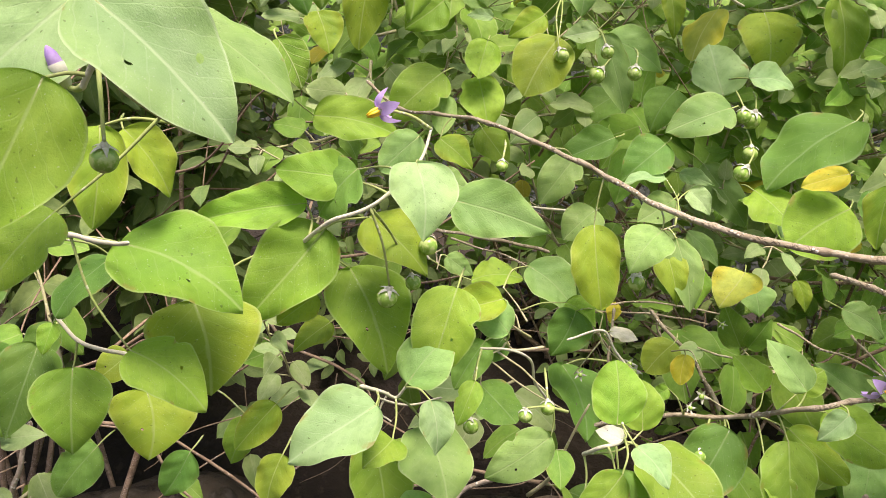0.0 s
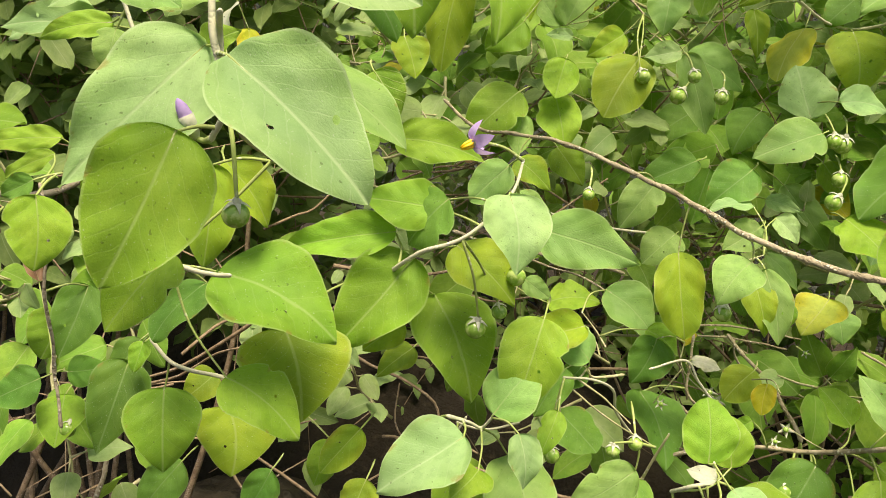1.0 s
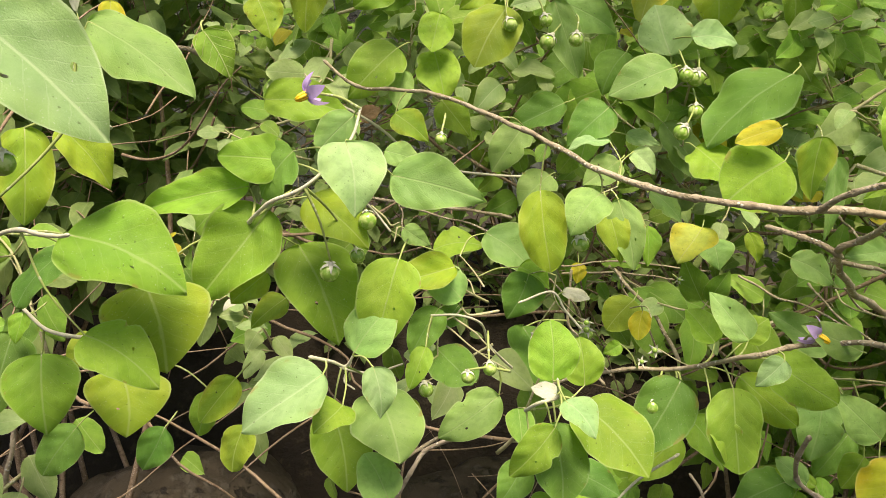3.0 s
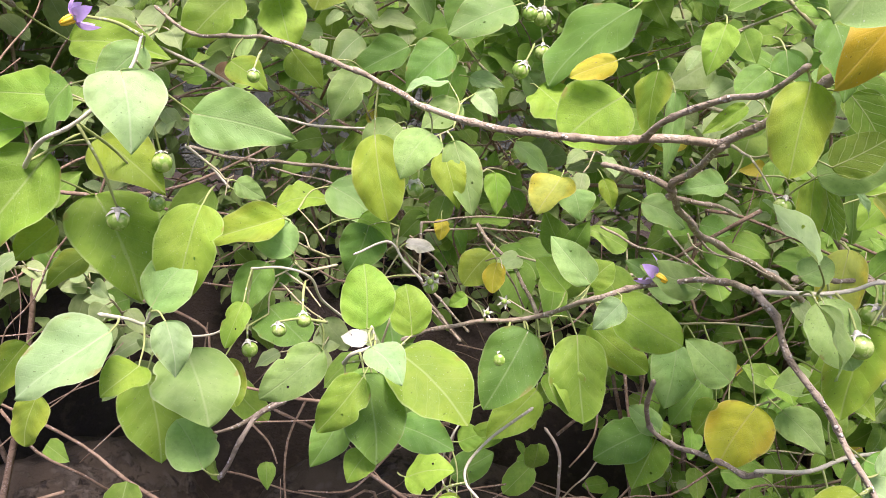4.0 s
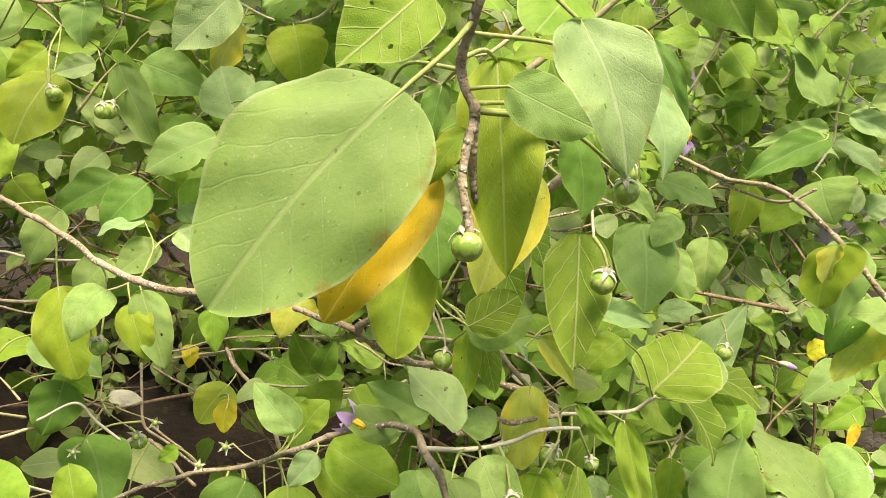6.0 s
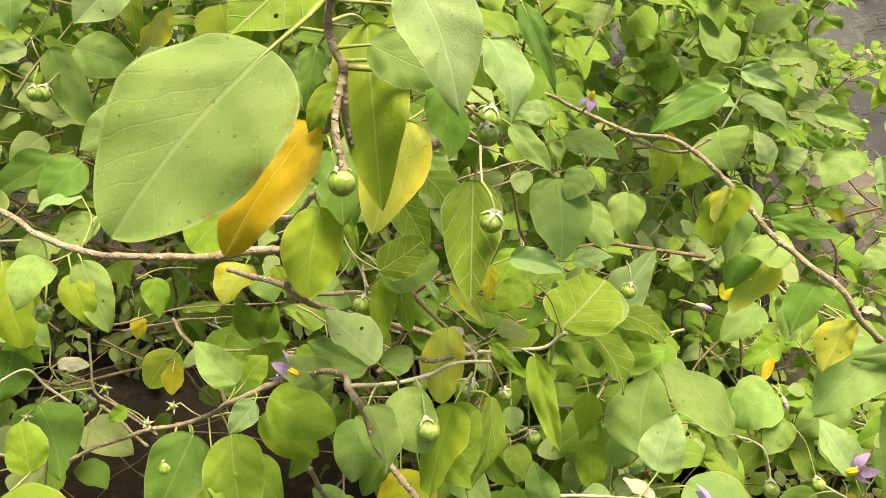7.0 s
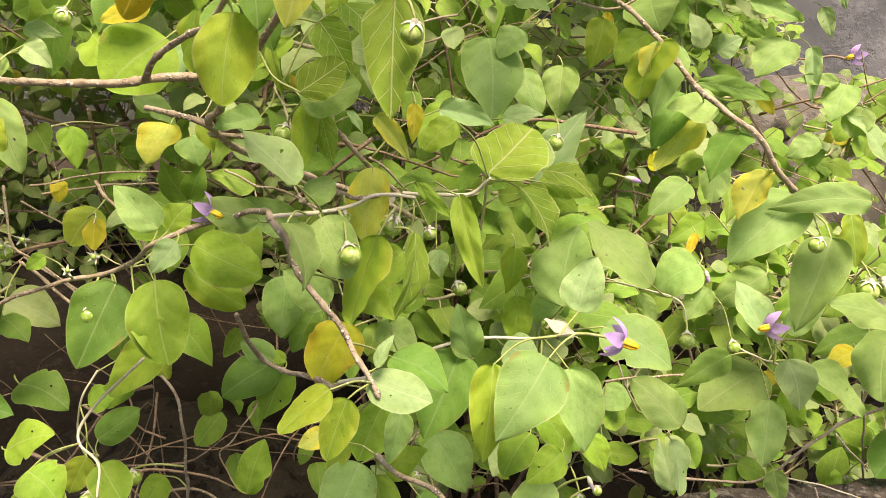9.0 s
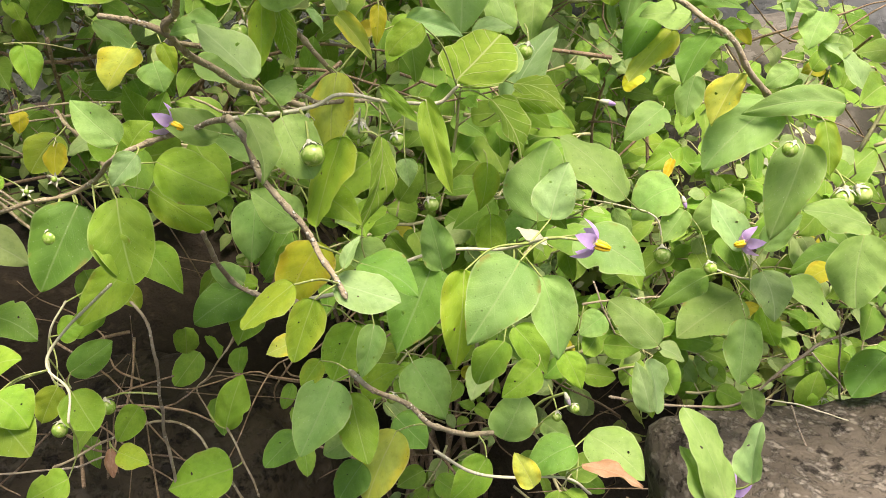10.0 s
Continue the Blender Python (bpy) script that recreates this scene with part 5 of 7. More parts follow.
leaf("green", (0.1350, 0.3269, 0.8910), (0.1628, 0.3072, 0.8715), 0.0324, (0.11, -0.61, 0.78), 0)
leaf("deep", (0.1225, 0.3160, 0.8861), (0.1299, 0.3015, 0.8562), 0.0275, (0.40, -0.78, 0.48), 0)
leaf("green", (0.1232, 0.3044, 0.8894), (0.1067, 0.2990, 0.8688), 0.0158, (-0.06, -0.95, 0.29), 8)
leaf("soft", (0.1016, 0.3587, 0.8782), (0.0746, 0.3525, 0.8570), 0.0204, (-0.07, -0.93, 0.36), 4)
leaf("deep", (0.1132, 0.3227, 0.8634), (0.1037, 0.3109, 0.8492), 0.0157, (0.14, -0.81, 0.58))
leaf("green", (0.1395, 0.3555, 0.8881), (0.1352, 0.3631, 0.9085), 0.0185, (-0.17, -0.94, 0.31), 2)
leaf("deep", (0.0672, 0.4115, 0.8798), (0.0886, 0.3968, 0.8681), 0.0321, (0.25, -0.36, 0.90))
leaf("green", (0.0652, 0.3683, 0.8952), (0.0595, 0.3558, 0.8787), 0.0121, (-0.12, -0.77, 0.63), 4)
leaf("soft", (0.0458, 0.3484, 0.8794), (0.0618, 0.3285, 0.8561), 0.0377, (0.45, -0.50, 0.74), 6)
leaf("olive", (0.0545, 0.3743, 0.8660), (0.0627, 0.3646, 0.8474), 0.0171, (0.21, -0.82, 0.53), 2)
leaf("pale", (0.0486, 0.3156, 0.9030), (0.0543, 0.3098, 0.8833), 0.0152, (0.44, -0.82, 0.37))
leaf("green", (0.0223, 0.3669, 0.8592), (0.0352, 0.3474, 0.8281), 0.0317, (0.39, -0.70, 0.60))
leaf("soft", (0.0559, 0.3360, 0.8322), (0.0421, 0.3465, 0.8493), 0.0224, (0.40, -0.61, 0.69), 6)
leaf("deep", (0.0675, 0.4061, 0.9038), (0.0559, 0.3945, 0.8807), 0.0179, (0.03, -0.90, 0.44))
leaf("deep", (0.1348, 0.3611, 0.8443), (0.1598, 0.3493, 0.8395), 0.0187, (-0.19, -0.69, 0.69))
leaf("green", (0.1394, 0.4090, 0.7922), (0.1626, 0.4000, 0.8025), 0.0229, (-0.50, -0.50, 0.70))
leaf("green", (0.1256, 0.3104, 0.8563), (0.1181, 0.3031, 0.8481), 0.0130, (-0.12, -0.69, 0.72))
leaf("green", (0.1689, 0.4714, 0.7822), (0.1865, 0.4732, 0.7885), 0.0166, (-0.16, -0.75, 0.65))
leaf("yellow", (0.1532, 0.5658, 0.8986), (0.1525, 0.5579, 0.8858), 0.0113, (0.11, -0.85, 0.52))
leaf("green", (0.1657, 0.4290, 0.8857), (0.1566, 0.4274, 0.8799), 0.0085, (-0.05, -0.93, 0.35))
leaf("deep", (0.1982, 0.4215, 0.8709), (0.1763, 0.4059, 0.8332), 0.0326, (-0.13, -0.89, 0.44), 0)
leaf("green", (0.2120, 0.4638, 0.8210), (0.1832, 0.4517, 0.7951), 0.0247, (-0.10, -0.85, 0.51))
leaf("green", (0.2181, 0.3980, 0.8779), (0.2223, 0.3799, 0.8405), 0.0296, (0.14, -0.89, 0.44), 2)
leaf("green", (0.2085, 0.3962, 0.8673), (0.2197, 0.3803, 0.8416), 0.0163, (0.09, -0.83, 0.55))
leaf("pale", (0.2316, 0.3733, 0.9028), (0.2193, 0.3699, 0.8901), 0.0127, (-0.22, -0.87, 0.44))
leaf("green", (0.2373, 0.4100, 0.8911), (0.2690, 0.3948, 0.8763), 0.0270, (-0.12, -0.81, 0.57), 2)
leaf("olive", (0.2317, 0.4334, 0.8717), (0.2606, 0.4173, 0.8530), 0.0208, (-0.11, -0.83, 0.55), 2)
leaf("soft", (0.2226, 0.3994, 0.9031), (0.2037, 0.4093, 0.9242), 0.0177, (-0.00, -0.91, 0.42))
leaf("green", (0.2260, 0.4164, 0.8976), (0.2375, 0.4199, 0.9099), 0.0175, (-0.26, -0.84, 0.48))
leaf("green", (0.2198, 0.4445, 0.8864), (0.2043, 0.4551, 0.9021), 0.0199, (0.13, -0.76, 0.64))
leaf("soft", (0.2685, 0.3804, 0.9079), (0.2402, 0.3811, 0.9186), 0.0167, (0.10, -0.93, 0.35))
leaf("soft", (0.3060, 0.4227, 0.8481), (0.2823, 0.4279, 0.8684), 0.0225, (0.09, -0.94, 0.34))
leaf("soft", (0.2860, 0.4529, 0.8561), (0.2781, 0.4381, 0.8247), 0.0258, (-0.33, -0.82, 0.47), 8)
leaf("deep", (0.3038, 0.4539, 0.8360), (0.2853, 0.4464, 0.8116), 0.0216, (-0.41, -0.73, 0.54), 0)
leaf("deep", (0.2767, 0.4589, 0.8011), (0.2447, 0.4448, 0.7902), 0.0266, (0.07, -0.70, 0.71))
leaf("green", (0.2815, 0.4557, 0.7974), (0.2668, 0.4419, 0.7731), 0.0257, (-0.35, -0.71, 0.61))
leaf("soft", (0.2734, 0.4257, 0.8169), (0.2570, 0.4313, 0.8277), 0.0148, (0.09, -0.82, 0.56))
leaf("yellow", (0.3133, 0.4049, 0.8426), (0.2927, 0.3918, 0.8159), 0.0329, (-0.44, -0.63, 0.64), 6)
leaf("green", (0.3042, 0.4325, 0.8326), (0.2930, 0.4285, 0.8149), 0.0183, (-0.44, -0.77, 0.45))
leaf("soft", (0.3340, 0.4196, 0.8346), (0.3514, 0.4015, 0.8190), 0.0211, (-0.23, -0.75, 0.62))
leaf("soft", (0.3428, 0.4100, 0.8572), (0.3227, 0.4094, 0.8507), 0.0171, (-0.22, -0.66, 0.72))
leaf("olive", (0.3128, 0.3193, 0.9134), (0.2971, 0.3019, 0.8829), 0.0286, (-0.80, -0.25, 0.55))
leaf("green", (0.3556, 0.3438, 0.9231), (0.3605, 0.3238, 0.8849), 0.0118, (-0.42, -0.83, 0.38))
leaf("green", (0.3362, 0.3469, 0.9297), (0.3506, 0.3382, 0.9143), 0.0064, (-0.31, -0.92, 0.23))
leaf("under", (0.3094, 0.3578, 1.0055), (0.3215, 0.3483, 0.9873), 0.0202, (0.27, -0.77, 0.58))
leaf("green", (0.2563, 0.3562, 1.0224), (0.2484, 0.3497, 1.0030), 0.0144, (-0.39, -0.81, 0.43))
leaf("deep", (0.2625, 0.3260, 1.0055), (0.2499, 0.3192, 0.9957), 0.0122, (-0.05, -0.79, 0.61))
leaf("olive", (0.2484, 0.4174, 1.0039), (0.2436, 0.4096, 0.9741), 0.0202, (-0.80, -0.53, 0.27))
leaf("soft", (0.2601, 0.4258, 0.9939), (0.2559, 0.4116, 0.9541), 0.0101, (-0.16, -0.92, 0.35))
leaf("soft", (0.3080, 0.5467, 1.0041), (0.2904, 0.5419, 0.9909), 0.0142, (-0.08, -0.90, 0.43))
leaf("green", (0.2927, 0.4188, 0.9900), (0.2722, 0.4159, 0.9752), 0.0090, (-0.09, -0.94, 0.31))
leaf("green", (0.2763, 0.3535, 0.9894), (0.2798, 0.3455, 0.9686), 0.0053, (-0.28, -0.91, 0.30))
leaf("soft", (0.2727, 0.3794, 0.9570), (0.2515, 0.3754, 0.9537), 0.0130, (0.05, -0.78, 0.62))
leaf("deep", (0.3352, 0.5828, 0.9013), (0.3566, 0.5768, 0.8965), 0.0186, (-0.11, -0.83, 0.54))
leaf("pale", (0.3666, 0.4144, 0.9531), (0.3959, 0.4068, 0.9455), 0.0137, (-0.13, -0.90, 0.42))
leaf("soft", (0.3635, 0.3479, 0.8402), (0.3571, 0.3493, 0.8679), 0.0166, (-0.29, -0.96, -0.02))
leaf("deep", (0.3166, 0.3130, 0.8616), (0.3368, 0.2960, 0.8517), 0.0214, (0.01, -0.50, 0.87))
leaf("pale", (0.3926, 0.3793, 0.8299), (0.4091, 0.3667, 0.8249), 0.0210, (-0.24, -0.61, 0.75))
leaf("soft", (0.4390, 0.4153, 0.8403), (0.4182, 0.4094, 0.8296), 0.0185, (-0.22, -0.60, 0.77))
leaf("soft", (0.2615, 0.4686, 0.9327), (0.2874, 0.4663, 0.9203), 0.0184, (0.12, -0.90, 0.41))
leaf("pale", (0.3042, 0.2842, 0.8708), (0.3123, 0.2891, 0.8818), 0.0054, (-0.34, -0.74, 0.58))
leaf("pale", (0.4100, 0.4350, 0.9446), (0.4324, 0.4283, 0.9479), 0.0130, (-0.30, -0.71, 0.64))
leaf("soft", (0.2462, 0.1902, 1.0484), (0.2136, 0.1770, 1.0125), 0.0328, (0.04, -0.95, 0.31), 2)
leaf("orange", (0.2558, 0.2152, 1.0324), (0.2319, 0.2111, 1.0013), 0.0162, (-0.21, -0.93, 0.29))
leaf("olive", (0.2620, 0.2105, 1.0410), (0.2534, 0.2097, 1.0305), 0.0070, (-0.37, -0.85, 0.38))
leaf("olive", (0.2715, 0.2269, 1.0568), (0.2705, 0.2102, 1.0109), 0.0189, (-0.30, -0.89, 0.33), 0)
leaf("gold", (0.2867, 0.2578, 1.0311), (0.2727, 0.2485, 0.9982), 0.0213, (-0.28, -0.89, 0.37), 0)
leaf("pale", (0.2778, 0.1889, 1.0608), (0.2834, 0.1769, 1.0346), 0.0179, (-0.09, -0.91, 0.40), 1)
leaf("pale", (0.3016, 0.2187, 1.0520), (0.3058, 0.2090, 1.0316), 0.0159, (0.38, -0.80, 0.46))
leaf("deep", (0.2720, 0.3353, 1.0132), (0.2759, 0.3284, 0.9881), 0.0149, (-0.09, -0.96, 0.25))
leaf("deep", (0.2581, 0.2204, 1.0506), (0.2539, 0.2148, 1.0359), 0.0064, (-0.30, -0.86, 0.41))
leaf("pale", (0.2486, 0.2480, 1.0501), (0.2546, 0.2414, 1.0356), 0.0069, (-0.15, -0.92, 0.36))
leaf("under", (0.2578, 0.2489, 1.0741), (0.2364, 0.2383, 1.0550), 0.0228, (0.05, -0.90, 0.44))
leaf("pale", (0.2792, 0.2992, 0.9410), (0.2604, 0.3078, 0.9615), 0.0252, (0.55, -0.47, 0.70))
leaf("soft", (0.2851, 0.3234, 0.9302), (0.2968, 0.3239, 0.9371), 0.0132, (-0.33, -0.71, 0.62))
leaf("soft", (0.2955, 0.4798, 0.8771), (0.2608, 0.4844, 0.8961), 0.0215, (0.08, -0.93, 0.37))
leaf("soft", (0.2888, 0.3118, 0.9248), (0.2979, 0.2984, 0.9034), 0.0210, (-0.07, -0.86, 0.51), 2)
leaf("soft", (0.2732, 0.2835, 0.9308), (0.2785, 0.2707, 0.9102), 0.0172, (0.69, -0.52, 0.50))
leaf("under", (0.3774, 0.3643, 0.9277), (0.4024, 0.3727, 0.9485), 0.0410, (-0.44, -0.51, 0.74), 2)
leaf("pale", (0.4301, 0.4315, 0.9047), (0.4686, 0.4469, 0.9471), 0.0247, (-0.39, -0.70, 0.60))
leaf("under", (0.4249, 0.4081, 0.9184), (0.4476, 0.3913, 0.9081), 0.0271, (0.11, -0.41, 0.90))
leaf("green", (0.4386, 0.4376, 0.9005), (0.4538, 0.4228, 0.8905), 0.0139, (-0.30, -0.73, 0.62))
leaf("under", (0.4045, 0.3909, 0.9136), (0.4188, 0.3785, 0.8850), 0.0257, (0.46, -0.71, 0.54))
leaf("soft", (0.4285, 0.3830, 0.8473), (0.4441, 0.4016, 0.8885), 0.0377, (-0.58, -0.64, 0.51), 1)
leaf("pale", (0.4102, 0.3282, 0.8661), (0.4215, 0.3342, 0.8912), 0.0212, (-0.60, -0.68, 0.43))
leaf("soft", (0.4776, 0.3750, 0.8576), (0.4514, 0.4033, 0.8895), 0.0325, (0.11, -0.69, 0.71))
leaf("gold", (0.5162, 0.3408, 0.9261), (0.4979, 0.3345, 0.9026), 0.0221, (-0.76, -0.17, 0.63))
leaf("pale", (0.5794, 0.4026, 0.8061), (0.5682, 0.4240, 0.8363), 0.0239, (-0.06, -0.82, 0.56))
leaf("soft", (0.5795, 0.4799, 0.8289), (0.5510, 0.4942, 0.8072), 0.0473, (-0.66, -0.25, 0.71))
leaf("olive", (0.4081, 0.4049, 0.8771), (0.4020, 0.3993, 0.8515), 0.0158, (0.02, -0.98, 0.21))
leaf("green", (0.4114, 0.4097, 0.8462), (0.4099, 0.4017, 0.8193), 0.0180, (-0.36, -0.89, 0.28))
leaf("green", (0.3767, 0.4262, 0.9542), (0.3575, 0.4207, 0.9325), 0.0194, (-0.32, -0.81, 0.49))
leaf("soft", (0.3494, 0.3546, 1.0251), (0.3642, 0.3435, 1.0056), 0.0115, (-0.14, -0.90, 0.41))
leaf("soft", (0.4283, 0.4591, 0.9939), (0.4145, 0.4554, 0.9772), 0.0188, (-0.40, -0.77, 0.50))
leaf("soft", (0.4045, 0.4323, 1.0156), (0.4280, 0.4135, 1.0038), 0.0181, (-0.30, -0.75, 0.59))
leaf("deep", (0.3284, 0.2733, 1.0673), (0.3357, 0.2610, 1.0386), 0.0080, (-0.29, -0.90, 0.31))
leaf("soft", (0.4322, 0.4509, 1.0881), (0.4256, 0.4459, 1.0718), 0.0191, (-0.27, -0.89, 0.38))
leaf("soft", (0.6568, 0.7708, 1.0541), (0.5992, 0.7639, 1.0280), 0.0296, (-0.14, -0.84, 0.52))
leaf("soft", (0.5489, 0.5075, 1.0415), (0.4974, 0.5024, 1.0320), 0.0154, (0.00, -0.89, 0.47))
leaf("deep", (0.5227, 0.4687, 1.0364), (0.4706, 0.4613, 1.0152), 0.0211, (-0.14, -0.77, 0.62))
leaf("soft", (0.5715, 0.5423, 1.0569), (0.5569, 0.5644, 1.0994), 0.0293, (0.11, -0.87, 0.49))
leaf("pale", (0.5204, 0.4479, 1.0493), (0.5452, 0.4372, 1.0365), 0.0134, (-0.34, -0.93, 0.11))
leaf("pale", (0.6233, 0.6088, 1.0314), (0.6567, 0.5851, 1.0042), 0.0226, (0.03, -0.74, 0.68))
leaf("soft", (0.5972, 0.5323, 1.0583), (0.6347, 0.5343, 1.0587), 0.0167, (0.04, -0.82, 0.57))
leaf("soft", (0.6015, 0.5529, 1.0770), (0.6354, 0.5594, 1.1024), 0.0302, (-0.52, -0.34, 0.78))
leaf("soft", (0.5047, 0.4439, 1.0147), (0.5031, 0.4301, 0.9926), 0.0364, (-0.80, -0.48, 0.36))
leaf("olive", (0.5697, 0.6270, 0.9978), (0.5528, 0.6159, 0.9594), 0.0269, (-0.36, -0.84, 0.40))
leaf("olive", (0.4829, 0.3898, 0.9881), (0.4643, 0.3829, 0.9601), 0.0361, (-0.82, -0.08, 0.56))
leaf("gold", (0.4793, 0.3903, 0.9870), (0.4685, 0.3836, 0.9686), 0.0142, (-0.85, -0.07, 0.52))
leaf("soft", (0.5144, 0.3817, 0.9525), (0.4910, 0.3948, 0.9535), 0.0261, (-0.23, -0.48, 0.84))
leaf("deep", (0.5257, 0.4202, 0.9633), (0.5580, 0.3954, 0.9548), 0.0129, (-0.49, -0.77, 0.40))
leaf("soft", (0.5075, 0.5691, 0.9648), (0.4993, 0.5579, 0.9279), 0.0284, (-0.59, -0.73, 0.35))
leaf("soft", (0.4525, 0.5150, 0.9664), (0.4587, 0.4944, 0.9384), 0.0207, (-0.24, -0.81, 0.54))
leaf("pale", (0.6793, 0.6484, 0.9720), (0.6697, 0.6541, 1.0030), 0.0230, (0.00, -0.98, 0.18))
leaf("deep", (0.2897, 0.2291, 1.0426), (0.2917, 0.2212, 1.0215), 0.0152, (0.42, -0.84, 0.35))
leaf("pale", (0.7352, 0.7072, 0.9653), (0.7576, 0.6991, 0.9802), 0.0263, (-0.54, -0.74, 0.40))
leaf("soft", (0.6022, 0.6408, 0.9252), (0.5954, 0.6121, 0.8785), 0.0264, (0.23, -0.84, 0.49))
leaf("green", (0.2211, 0.4815, 0.8256), (0.2397, 0.4578, 0.8047), 0.0233, (-0.10, -0.70, 0.71))
leaf("deep", (0.1314, 0.4834, 0.7949), (0.1587, 0.4654, 0.7857), 0.0269, (-0.03, -0.49, 0.87))
leaf("green", (0.1520, 0.3895, 0.7897), (0.1659, 0.3788, 0.7759), 0.0238, (0.16, -0.69, 0.70))
leaf("green", (0.1485, 0.3879, 0.7821), (0.1653, 0.3742, 0.7627), 0.0256, (0.19, -0.72, 0.67))
leaf("green", (0.1956, 0.4707, 0.7904), (0.1692, 0.4735, 0.7804), 0.0161, (-0.31, -0.71, 0.63))
leaf("deep", (0.1669, 0.4959, 0.7463), (0.1934, 0.4992, 0.7620), 0.0204, (-0.13, -0.90, 0.42), 10)
leaf("olive", (0.1685, 0.4457, 0.7625), (0.1579, 0.4410, 0.7433), 0.0162, (-0.05, -0.96, 0.26))
leaf("green", (0.1774, 0.4323, 0.7643), (0.1881, 0.4199, 0.7451), 0.0247, (0.43, -0.63, 0.65), 10)
leaf("green", (0.2068, 0.4633, 0.7330), (0.1923, 0.4594, 0.7138), 0.0177, (-0.31, -0.86, 0.41), 10)
leaf("olive", (0.1936, 0.4410, 0.7177), (0.2103, 0.4307, 0.7130), 0.0152, (-0.12, -0.56, 0.82))
leaf("dead", (0.1571, 0.6599, 0.5937), (0.1579, 0.6457, 0.5732), 0.0108, (-0.14, -0.82, 0.56))
leaf("green", (0.1712, 0.4151, 0.7217), (0.1484, 0.4143, 0.7140), 0.0213, (-0.23, -0.61, 0.75))
leaf("green", (0.2559, 0.4573, 0.6818), (0.2153, 0.4595, 0.6759), 0.0349, (-0.15, -0.57, 0.81), 1)
leaf("green", (0.2544, 0.5386, 0.6634), (0.2695, 0.5545, 0.6980), 0.0262, (-0.38, -0.77, 0.52))
leaf("olive", (0.2827, 0.2581, 0.8771), (0.2639, 0.2538, 0.8653), 0.0154, (-0.45, -0.33, 0.83), 10)
leaf("olive", (0.2919, 0.2791, 0.8621), (0.2817, 0.2733, 0.8406), 0.0152, (-0.49, -0.75, 0.44), 10)
leaf("gold", (0.2859, 0.3022, 0.8356), (0.2738, 0.3013, 0.8325), 0.0098, (-0.13, -0.70, 0.70))
leaf("green", (0.3283, 0.3918, 0.7984), (0.3118, 0.3823, 0.7719), 0.0262, (-0.09, -0.92, 0.39), 10)
leaf("pale", (0.3011, 0.2869, 0.8647), (0.3238, 0.2742, 0.8580), 0.0186, (-0.10, -0.60, 0.80), 10)
leaf("deep", (0.3602, 0.3536, 0.8410), (0.3350, 0.3359, 0.8069), 0.0318, (-0.38, -0.68, 0.63))
leaf("soft", (0.3097, 0.3619, 0.7830), (0.2870, 0.3414, 0.7569), 0.0283, (-0.20, -0.68, 0.71), 0)
leaf("green", (0.3180, 0.3664, 0.7717), (0.3200, 0.3399, 0.7455), 0.0215, (-0.09, -0.70, 0.70), 10)
leaf("gold", (0.3442, 0.3775, 0.7382), (0.3222, 0.3630, 0.7057), 0.0268, (-0.31, -0.77, 0.55))
leaf("soft", (0.3285, 0.3485, 0.8168), (0.3191, 0.3383, 0.7948), 0.0138, (-0.04, -0.90, 0.43))
leaf("green", (0.3243, 0.3713, 0.7702), (0.3450, 0.3646, 0.7837), 0.0174, (-0.55, -0.66, 0.51))
leaf("soft", (0.3799, 0.4737, 0.7280), (0.3970, 0.4529, 0.6911), 0.0343, (-0.02, -0.88, 0.48))
leaf("soft", (0.3241, 0.3793, 0.7405), (0.3035, 0.3778, 0.7310), 0.0175, (-0.23, -0.75, 0.62))
leaf("deep", (0.3232, 0.3711, 0.7259), (0.3074, 0.3645, 0.7100), 0.0205, (-0.41, -0.62, 0.67))
leaf("olive", (0.3043, 0.3686, 0.7921), (0.2934, 0.3637, 0.7812), 0.0114, (-0.20, -0.80, 0.57))
leaf("deep", (0.2927, 0.3991, 0.7339), (0.2724, 0.3898, 0.7227), 0.0205, (-0.26, -0.46, 0.85))
leaf("deep", (0.3492, 0.3998, 0.7331), (0.3642, 0.3863, 0.7177), 0.0215, (0.11, -0.70, 0.71))
leaf("soft", (0.3806, 0.2943, 0.8608), (0.3525, 0.2808, 0.8334), 0.0301, (-0.26, -0.74, 0.63), 3)
leaf("soft", (0.4036, 0.3222, 0.8406), (0.4040, 0.3004, 0.8081), 0.0227, (-0.14, -0.82, 0.55))
leaf("olive", (0.3617, 0.3106, 0.8535), (0.3513, 0.2953, 0.8142), 0.0196, (-0.33, -0.85, 0.42))
leaf("green", (0.3814, 0.3131, 0.8152), (0.3645, 0.3033, 0.8014), 0.0179, (-0.40, -0.43, 0.81))
leaf("green", (0.4148, 0.3808, 0.7883), (0.4299, 0.3658, 0.7635), 0.0199, (-0.03, -0.86, 0.50))
leaf("green", (0.4517, 0.3907, 0.7614), (0.4577, 0.3788, 0.7412), 0.0168, (-0.23, -0.87, 0.44))
leaf("green", (0.4857, 0.4320, 0.7214), (0.5063, 0.4230, 0.7184), 0.0159, (-0.24, -0.76, 0.60))
leaf("green", (0.4167, 0.3522, 0.7766), (0.3943, 0.3476, 0.7656), 0.0188, (-0.19, -0.71, 0.68))
leaf("soft", (0.4038, 0.3691, 0.7249), (0.4205, 0.3806, 0.7450), 0.0280, (-0.48, -0.53, 0.70))
leaf("soft", (0.5358, 0.4941, 0.7302), (0.5160, 0.4947, 0.7172), 0.0232, (-0.45, -0.59, 0.67))
leaf("soft", (0.5247, 0.4040, 0.7482), (0.5044, 0.4334, 0.7717), 0.0275, (-0.22, -0.70, 0.68))
